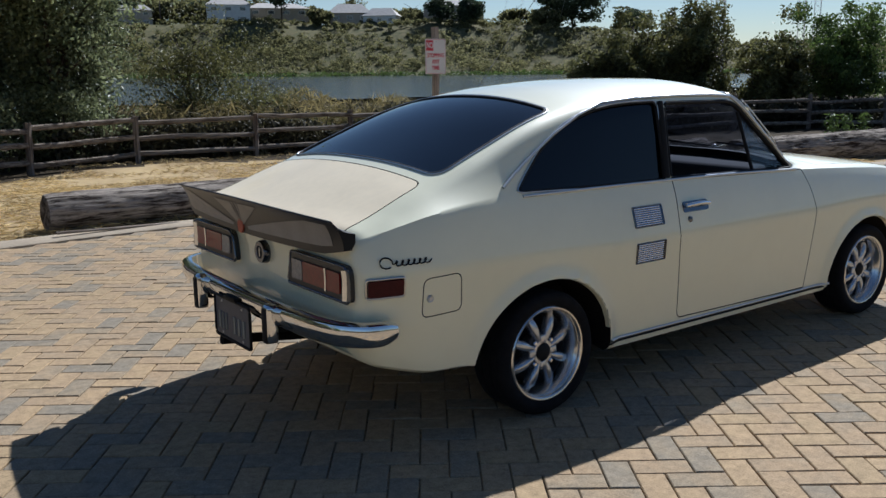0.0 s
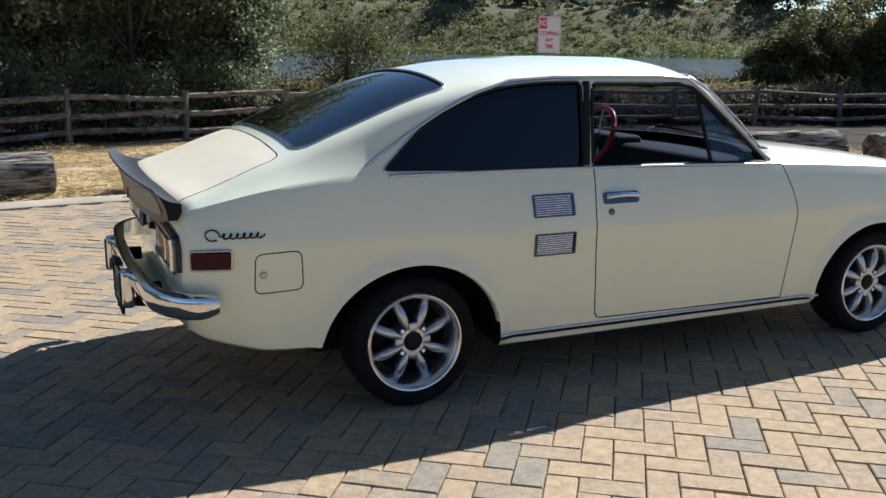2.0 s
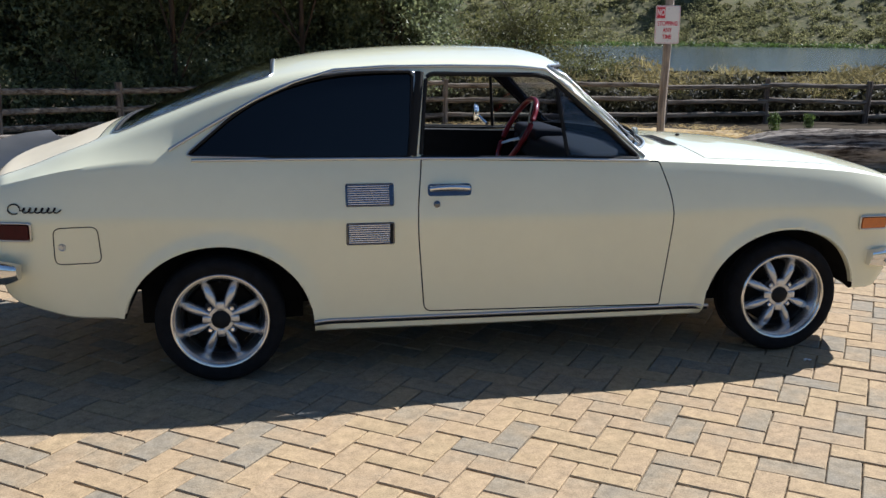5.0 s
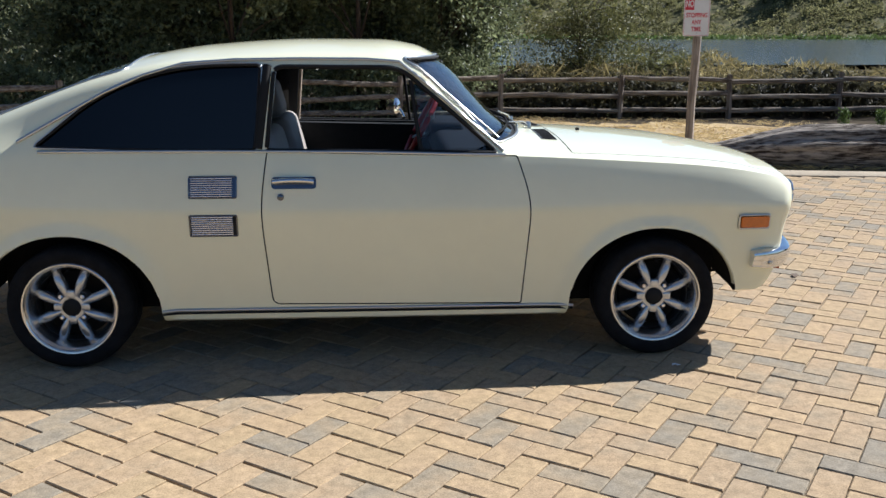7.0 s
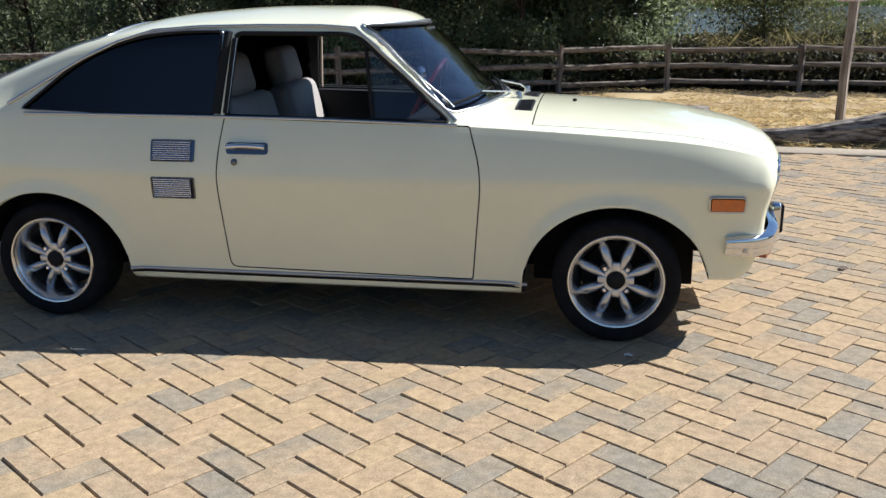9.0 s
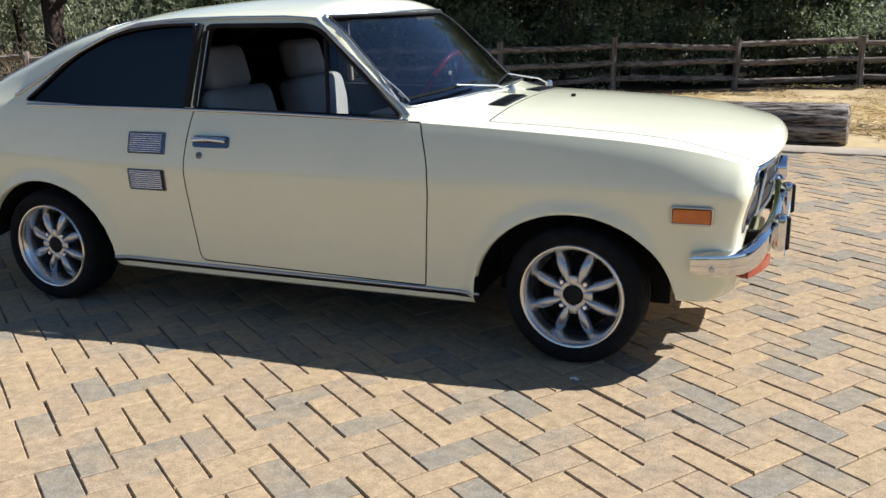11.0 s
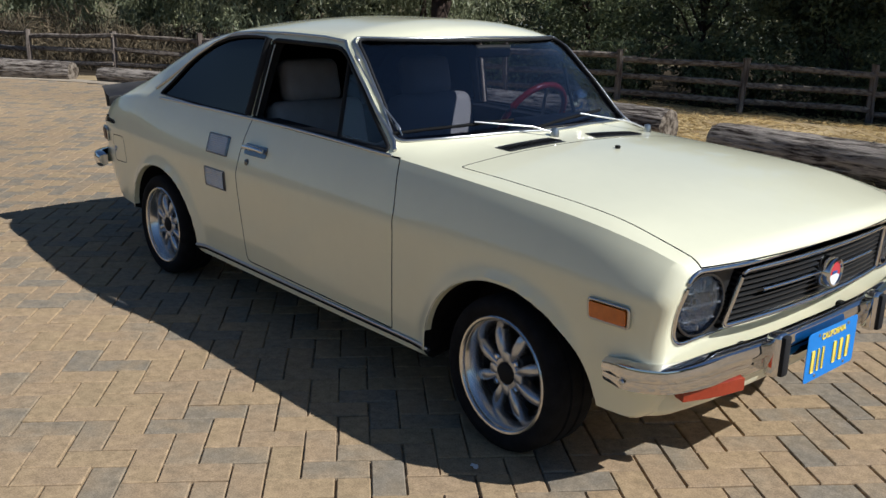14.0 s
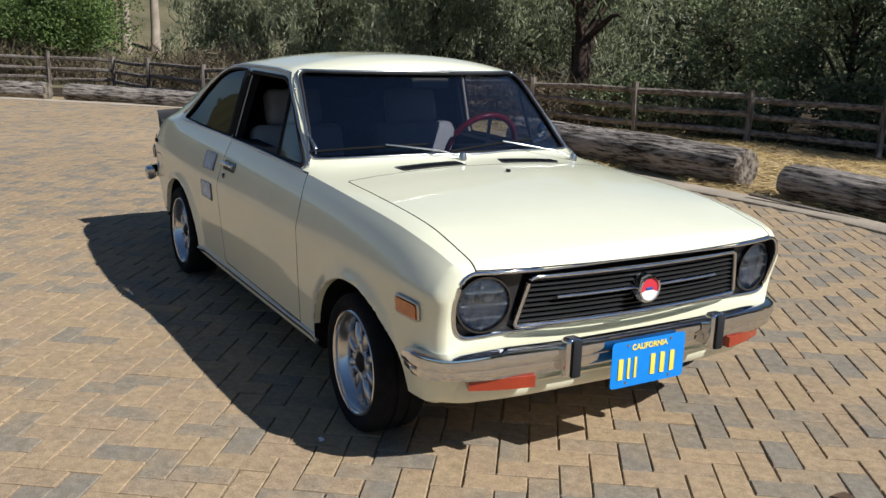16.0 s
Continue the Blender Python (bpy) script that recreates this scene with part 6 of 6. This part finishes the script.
# dry stems behind the far stretch of the fence
n = 15000
X = rs.uniform(-34, -9, n)
Y = np.interp(X, [-30.6, -27, -23.6, -19, -14.7, -9], [-4.0, -0.2, 3.2, 4.6, 6.9, 9.6]) + 0.5 + 5.0 * rs.uniform(0, 1, n)**1.3
Z = np.array([ground_z(a, b) + rs.uniform(0.0, 1.25) * (0.75 + 0.6 * noise.noise(Vector((a * 0.4, b * 0.4, 6)))) for a, b in zip(X, Y)])
stems = part("dry_stems", fast_mesh("dry_stems", *leaf_quads(np.stack([X, Y, Z], 1), 0.55, 0.035, rs, droop=-1.2), LEAF_STEM))
tagged(stems, "dry brown brush stems behind the fence", "brush", kind="stuff")

# straw on the dry ground
n = 60000
X = rs.uniform(-9, 10, n)
K = KERB(X)
Y = K + 0.32 + rs.uniform(0, 1, n)**1.3 * np.where(X > 2, 11.0, 9.0)
keep = np.array([noise.noise(Vector((a * 0.8, b * 0.8, 7))) > -0.28 + 0.35 * rs.uniform() * (b - k > 6) for a, b, k in zip(X, Y, K)])
X, Y = X[keep], Y[keep]
Z = np.array([ground_z(a, b) for a, b in zip(X, Y)]) + rs.uniform(0.0, 0.055, len(X))
straw = part("dry_grass", fast_mesh("dry_grass", *leaf_quads(np.stack([X, Y, Z], 1), 0.15, 0.010, rs, flat=0.75), STRAW))
tagged(straw, "flattened dry golden grass between kerb and fence", "grass", kind="stuff")
for i, (x, y) in enumerate(((13.1, 5.7), (13.55, 5.35), (13.4, 5.6), (10.4, 13.3), (11.0, 13.0))):
    P = np.stack([rs.normal(0, 0.05, 260), rs.normal(0, 0.05, 260), rs.uniform(0, 0.62 if i < 3 else 0.36, 260)], 1)
    wd = thing("weed", "upright green weed on dry ground", "weed", "green weeds", at=on_ground(x, y))
    part("leaves", fast_mesh("leaves", *leaf_quads(P, 0.10, 0.022, rs, droop=-0.9), LEAF_BRIGHT), None, wd)

# ---- far bank: scrub, houses, conifers, mast ----
n = 4200
H, D = np.radians(rs.uniform(-12, 66, n)), rs.uniform(296, 372, n)
P0 = []
for a, d in zip(H, D):
    x, y = d * math.sin(a), 2 + d * math.cos(a)
    patch = lump(x, y, 26, 8.0)
    if patch < -0.62 + (0.35 if d > 338 else 0): continue
    s = rs.uniform(0.7, 2.1) * (0.6 if d > 338 else 1) * (1.0 + 1.1 * max(0.0, patch))
    c = clumped((x, y, ground_z(x, y) + s * 0.25), (s * 1.3, s * 1.3, s * 0.95), 84, rs, 9, 0.24, 0.4)
    P0.append(c)
P0 = np.concatenate(P0)
scrub = part("far_scrub", fast_mesh("far_scrub", *leaf_quads(P0, 0.66, 0.46, rs), LEAF_FAR))
tagged(scrub, "green and tan scrub on the far bank", "scrub", kind="stuff")
n = 700
H, D = np.radians(rs.uniform(-12, 62, n)), rs.uniform(290, 302, n)
P0 = np.concatenate([clumped((d * math.sin(a), 2 + d * math.cos(a), WATER_Z + 0.5), (2.2, 2.2, 0.8), 26, rs, 8, 0.3, 0.3) for a, d in zip(H, D)])
reeds = part("shore_reeds", fast_mesh("shore_reeds", *leaf_quads(P0, 0.9, 0.4, rs, droop=-0.4), LEAF_BRIGHT))
tagged(reeds, "bright green reeds along the far shore", "reeds", kind="stuff")

ROOF = material("pale_roof", (0.42, 0.40, 0.38), rough=0.8, vary=0.12, scale=1)
STUCCO = material("white_stucco", (0.72, 0.70, 0.66), rough=0.9, vary=0.06, scale=1)
TANWALL = material("tan_wall", (0.42, 0.36, 0.29), rough=0.9, vary=0.08, scale=1)
PANE = material("dark_pane", (0.03, 0.035, 0.045), rough=0.08, spec=0.8)


def spot(head, dist):
    a = radians(head)
    return dist * math.sin(a), 2 + dist * math.cos(a)


def house(head, dist, w, d, h, roof, wall, label, turn=0.0, cols=3, floors=2, roof_mat=None):
    x, y = spot(head, dist)
    ob = thing("house", label, "house", "houses on the far bank", at=(x, y, ground_z(x, y) - 0.5), rz=-head + turn)
    part("wall", box_bm(0, 0, h / 2, w, d, h), wall, ob, smooth=False)
    ov = 0.5
    rf = mesh_of("roof", [(-w / 2 - ov, -d / 2 - ov, h - 0.1), (w / 2 + ov, -d / 2 - ov, h - 0.1), (w / 2 + ov, d / 2 + ov, h - 0.1), (-w / 2 - ov, d / 2 + ov, h - 0.1),
                          (-w / 2 + w * 0.2, 0, h + roof), (w / 2 - w * 0.2, 0, h + roof)],
                 [(0, 1, 5, 4), (2, 3, 4, 5), (1, 2, 5), (3, 0, 4), (3, 2, 1, 0)], roof_mat or ROOF, smooth=False)
    part("roof", rf, None, ob)
    for f in range(floors):
        for c in range(cols):
            wx = (c - (cols - 1) / 2) * w / cols
            wz = (f + 0.55) * h / floors
            win = part("window", box_bm(wx, -d / 2 - 0.03, wz, w / cols * 0.45, 0.08, h / floors * 0.38), STUCCO, ob, smooth=False)
            part("pane", box_bm(wx, -d / 2 - 0.075, wz, w / cols * 0.38, 0.03, h / floors * 0.31), PANE, win, smooth=False)
    return ob


house(24.0, 358, 16, 11, 7.2, 2.8, STUCCO, "white two-storey stucco house with a grey hip roof")
house(26.9, 370, 24, 12, 7.4, 2.2, TANWALL, "tan house with a pale roof and wide windows", turn=8, cols=4)
house(31.4, 364, 16, 11, 4.4, 3.6, TANWALL, "low house with a pale grey gabled roof", floors=1)
house(33.4, 360, 13, 9, 3.6, 3.0, STUCCO, "low white house with a grey roof", floors=1, turn=-12)
house(37.9, 372, 24, 14, 9.0, 3.0, TANWALL, "large tan house high on the bank", cols=5)
house(18.5, 366, 13, 10, 6.0, 2.2, TANWALL, "brown house half hidden by trees")
for i, (hd, ds, h, r) in enumerate(((27.2, 354, 21, 8.0), (24.8, 376, 18, 2.8), (37.2, 352, 10, 5.0), (38.9, 353, 10.5, 5.5), (35.4, 370, 9, 5.5), (22.3, 368, 10, 5), (20.8, 370, 12, 6), (16.0, 368, 13, 7), (13.0, 366, 13, 7), (9.0, 366, 12, 7), (45.3, 364, 22, 12), (41.8, 372, 8, 6), (49.0, 380, 13, 7), (52.0, 370, 12, 8), (31.4, 384, 15, 5), (29.6, 356, 8, 4), (19.3, 372, 13, 6), (17.7, 370, 14, 7), (5.0, 366, 12, 7), (1.0, 366, 12, 7), (43.6, 356, 9, 6), (29.0, 378, 10, 5), (14.2, 388, 18, 8), (16.6, 392, 18, 8), (19.2, 394, 17, 8), (21.4, 396, 16, 8), (23.2, 392, 15, 6), (25.7, 396, 16, 7), (34.6, 392, 9, 7))):
    x, y = spot(hd, ds)
    tree((x, y), h, (r, r, h * 0.36), 5200 if i in (0, 10) else 2600, LEAF_PINE if i in (0, 1, 2, 3, 10, 12, 13, 17) else LEAF_FAR, 200 + i, "dark conifer on the far bank" if i in (0, 1, 2, 3, 10, 12, 13, 17) else "rounded tree among houses on the far bank",
         leaf=(1.3, 0.9), trunk=0.3, low=0.35 if i == 0 else 0.08 if i == 10 else 0.05, group="trees on the far bank", clumps=34, count=8, size=0.2)

MAST = material("mast_steel", (0.50, 0.42, 0.40), rough=0.5, metal=0.4)


def lattice_mast(head, dist, width, height, leg):
    """A three-legged mast with zigzag bracing on every side."""
    mast = thing("lattice_mast", "tall slender steel lattice mast beyond the shrubs", "mast", "masts beyond the shrubs", at=(*spot(head, dist), -2.0))
    for k in range(3):
        a, b = 2 * math.pi * k / 3, 2 * math.pi * (k + 1) / 3
        tube_part("mast_leg", [(width * math.cos(a), width * math.sin(a), 0), (width * math.cos(a), width * math.sin(a), height)], leg, MAST, mast, closed=False, sides=5)
        zig = [(width * math.cos(a if i % 2 else b), width * math.sin(a if i % 2 else b), 1.25 * width * i) for i in range(int(height / width / 1.25))]
        tube_part("mast_brace", zig, leg * 0.55, MAST, mast, closed=False, sides=4)


lattice_mast(54.8, 150, 0.9, 34, 0.07)
lattice_mast(59.2, 190, 0.8, 42, 0.07)
lattice_mast(60.0, 200, 0.8, 44, 0.07)


def utility_pole(head, dist, height):
    """A timber pole with two crossarms and insulators."""
    x, y = spot(head, dist)
    pole = thing("utility_pole", "dark timber utility pole with crossarms among houses", "utility pole", "utility poles on the far bank", at=(x, y, ground_z(x, y) - 0.5), rz=-head)
    part("pole_shaft", lathe([(0.0, 0.0), (0.24, 0.0), (0.16, height), (0.0, height)], 10, "z", POSTWOOD), None, pole)
    for dz, w in ((0.7, 3.0), (1.9, 2.4)):
        arm = part("crossarm", box_bm(0, -0.18, height - dz, w, 0.14, 0.18, 0.02, 1), POSTWOOD, pole)
        for k in (-1, -0.45, 0.45, 1):
            part("insulator", lathe([(0.0, 0.0), (0.07, 0.0), (0.09, 0.12), (0.0, 0.26)], 8, "z", PANE), None, arm).matrix_basis = pose(k * w * 0.46, -0.18, height - dz + 0.09)


utility_pole(20.0, 366, 17.0)
utility_pole(23.0, 380, 15.0)
CABLE = material("cable_grey", (0.45, 0.44, 0.42), rough=0.5)
for (h0, d0, z0), (h1, d1, z1), r in (((40.3, 36, -0.6), (49.5, 30, 6.6), 0.011), ((41.0, 366, 22), (43.2, 180, 42), 0.05), ((42.0, 366, 22), (44.0, 180, 42), 0.05), ((44.5, 366, 20), (47.0, 180, 42), 0.05)):
    a, b = Vector((*spot(h0, d0), z0)), Vector((*spot(h1, d1), z1))
    cb = tagged(part("cable", mesh_of("cable", *tube([a.lerp(b, u) - Vector((0, 0, 0.02 * (b - a).length * u * (1 - u))) for u in np.linspace(0, 1, 9)], r, False, 5), CABLE)), "thin slanting overhead cable against the sky", "cable", "overhead cables")

# ---- brick paving ----
def brick_material(name, single):
    m = bpy.data.materials.new(name)
    m.use_nodes = True
    nt = m.node_tree
    b = nt.nodes["Principled BSDF"]
    b.inputs["Roughness"].default_value = 0.9
    b.inputs["Specular IOR Level"].default_value = 0.2
    src = nt.nodes.new("ShaderNodeObjectInfo").outputs["Random"] if single else nt.nodes.new("ShaderNodeNewGeometry").outputs["Random Per Island"]
    tc = nt.nodes.new("ShaderNodeNewGeometry")
    n1 = nt.nodes.new("ShaderNodeTexNoise"); n1.inputs["Scale"].default_value = 7.5; n1.inputs["Detail"].default_value = 5
    n2 = nt.nodes.new("ShaderNodeTexNoise"); n2.inputs["Scale"].default_value = 190; n2.inputs["Detail"].default_value = 4
    n3 = nt.nodes.new("ShaderNodeTexNoise"); n3.inputs["Scale"].default_value = 0.35; n3.inputs["Detail"].default_value = 3
    for n in (n1, n2, n3): nt.links.new(tc.outputs["Position"], n.inputs["Vector"])
    mix = nt.nodes.new("ShaderNodeMath"); mix.operation = 'MULTIPLY_ADD'; mix.inputs[1].default_value = 0.85
    nt.links.new(n1.outputs["Fac"], mix.inputs[0])
    off = nt.nodes.new("ShaderNodeMath"); off.operation = 'SUBTRACT'; off.inputs[1].default_value = 0.425
    nt.links.new(src, off.inputs[0]); nt.links.new(off.outputs[0], mix.inputs[2])
    ramp = nt.nodes.new("ShaderNodeValToRGB")
    els = ramp.color_ramp.elements
    els[0].position, els[0].color = 0.0, (0.375, 0.275, 0.160, 1)
    els[1].position, els[1].color = 1.0, (0.258, 0.220, 0.166, 1)
    for p, c in ((0.20, (0.405, 0.292, 0.170)), (0.48, (0.375, 0.270, 0.165)), (0.66, (0.340, 0.258, 0.166)), (0.82, (0.290, 0.234, 0.162))):
        e = els.new(p); e.color = (*c, 1)
    nt.links.new(mix.outputs[0], ramp.inputs[0])
    g = nt.nodes.new("ShaderNodeMapRange"); g.inputs[1].default_value = 0.25; g.inputs[2].default_value = 0.75; g.inputs[3].default_value = 0.64; g.inputs[4].default_value = 1.08
    nt.links.new(n2.outputs["Fac"], g.inputs[0])
    g3 = nt.nodes.new("ShaderNodeMapRange"); g3.inputs[1].default_value = 0.3; g3.inputs[2].default_value = 0.7; g3.inputs[3].default_value = 0.9; g3.inputs[4].default_value = 1.1
    nt.links.new(n3.outputs["Fac"], g3.inputs[0])
    n4 = nt.nodes.new("ShaderNodeTexNoise"); n4.inputs["Scale"].default_value = 26; n4.inputs["Detail"].default_value = 7; n4.inputs["Roughness"].default_value = 0.7
    nt.links.new(tc.outputs["Position"], n4.inputs["Vector"])
    g4 = nt.nodes.new("ShaderNodeMapRange"); g4.inputs[1].default_value = 0.3; g4.inputs[2].default_value = 0.7; g4.inputs[3].default_value = 0.70; g4.inputs[4].default_value = 1.22
    nt.links.new(n4.outputs["Fac"], g4.inputs[0])
    m4 = nt.nodes.new("ShaderNodeMath"); m4.operation = 'MULTIPLY'
    nt.links.new(g.outputs[0], m4.inputs[0]); nt.links.new(g4.outputs[0], m4.inputs[1])
    mu = nt.nodes.new("ShaderNodeMath"); mu.operation = 'MULTIPLY'
    nt.links.new(m4.outputs[0], mu.inputs[0]); nt.links.new(g3.outputs[0], mu.inputs[1])
    sc = nt.nodes.new("ShaderNodeVectorMath"); sc.operation = 'SCALE'
    nt.links.new(ramp.outputs[0], sc.inputs[0]); nt.links.new(mu.outputs[0], sc.inputs["Scale"])
    nt.links.new(sc.outputs[0], b.inputs["Base Color"])
    bp = nt.nodes.new("ShaderNodeBump"); bp.inputs["Strength"].default_value = 0.5; bp.inputs["Distance"].default_value = 0.002
    nt.links.new(n2.outputs["Fac"], bp.inputs["Height"]); nt.links.new(bp.outputs[0], b.inputs["Normal"])
    return m


BRICK_ONE, BRICK_MANY = brick_material("paver_single", True), brick_material("paver_field", False)
SAND = material("joint_sand", (0.22, 0.17, 0.11), rough=1.0, vary=0.5, scale=40, bump=0.4, bump_scale=200)
bed_pts = [(x, float(KERB(x)) + 0.02) for x in np.linspace(17, -21, 80)]
bed = part("paving", prism(bed_pts + [(-21, -9), (17, -9)], "z", -0.07, -0.009, SAND))
tagged(bed, "tan and grey pavers laid in herringbone with sandy joints", "paving", kind="structure")
U, CELL = radians(-36.0), 0.1
ax, ay = (math.cos(U), math.sin(U)), (-math.sin(U), math.cos(U))
OX, OY = 1.068, -1.674
BL, BW = 0.1955, 0.0955


def paver_shape():
    """A paver with worn, rounded upper edges: 9 quads."""
    v, q, e = [], [], 0.0034
    for w, l, z in ((BL / 2, BW / 2, -0.03), (BL / 2, BW / 2, -e), (BL / 2 - e, BW / 2 - e, 0.0)):
        v += [(-w, -l, z), (w, -l, z), (w, l, z), (-w, l, z)]
    for r in (0, 4):
        for k in range(4):
            q.append((r + k, r + (k + 1) % 4, r + 4 + (k + 1) % 4, r + 4 + k))
    q.append((8, 9, 10, 11))
    return np.array(v), np.array(q)


SV, SQ = paver_shape()
shapes = [fast_mesh("brick", SV, SQ, BRICK_ONE)]
rs = np.random.RandomState(3)
V, Q = [], []
cells = 330
for r in range(-cells, cells):
    for c in range(-cells, cells):
        k = (c + r) % 4
        if k == 0: du, dv, turn = c + 1.0, r + 0.5, 0.0
        elif k == 2: du, dv, turn = c + 0.5, r + 1.0, math.pi / 2
        else: continue
        u, v = du * CELL, dv * CELL
        x, y = OX + u * ax[0] + v * ay[0], OY + u * ax[1] + v * ay[1]
        if not (-20.5 < x < 11 and -6.2 < y and y < float(KERB(x)) - 0.035): continue
        if x < -12 and y < -5: continue
        a = U + turn + rs.normal() * 0.006
        z = rs.normal() * 0.0011
        tx, ty = rs.normal() * 0.006, rs.normal() * 0.010
        x, y = x + rs.normal() * 0.0007, y + rs.normal() * 0.0007
        if 0.15 < x < 3.35 and -2.72 < y < -1.0:
            ob = new("brick", shapes[0])
            ob.parent = bed
            ob.matrix_basis = Matrix.Translation((x, y, z)) @ Matrix.Rotation(a, 4, 'Z') @ Matrix.Rotation(tx, 4, 'Y') @ Matrix.Rotation(ty, 4, 'X')
            continue
        ca, sa = math.cos(a), math.sin(a)
        W = np.stack([x + SV[:, 0] * ca - SV[:, 1] * sa, y + SV[:, 0] * sa + SV[:, 1] * ca, z + SV[:, 2] + SV[:, 0] * -tx + SV[:, 1] * ty], 1)
        Q.append(SQ + 12 * len(V)); V.append(W)
field = part("brick_field", fast_mesh("brick_field", np.concatenate(V), np.concatenate(Q), BRICK_MANY), None, bed)
tagged(field, kind="stuff")
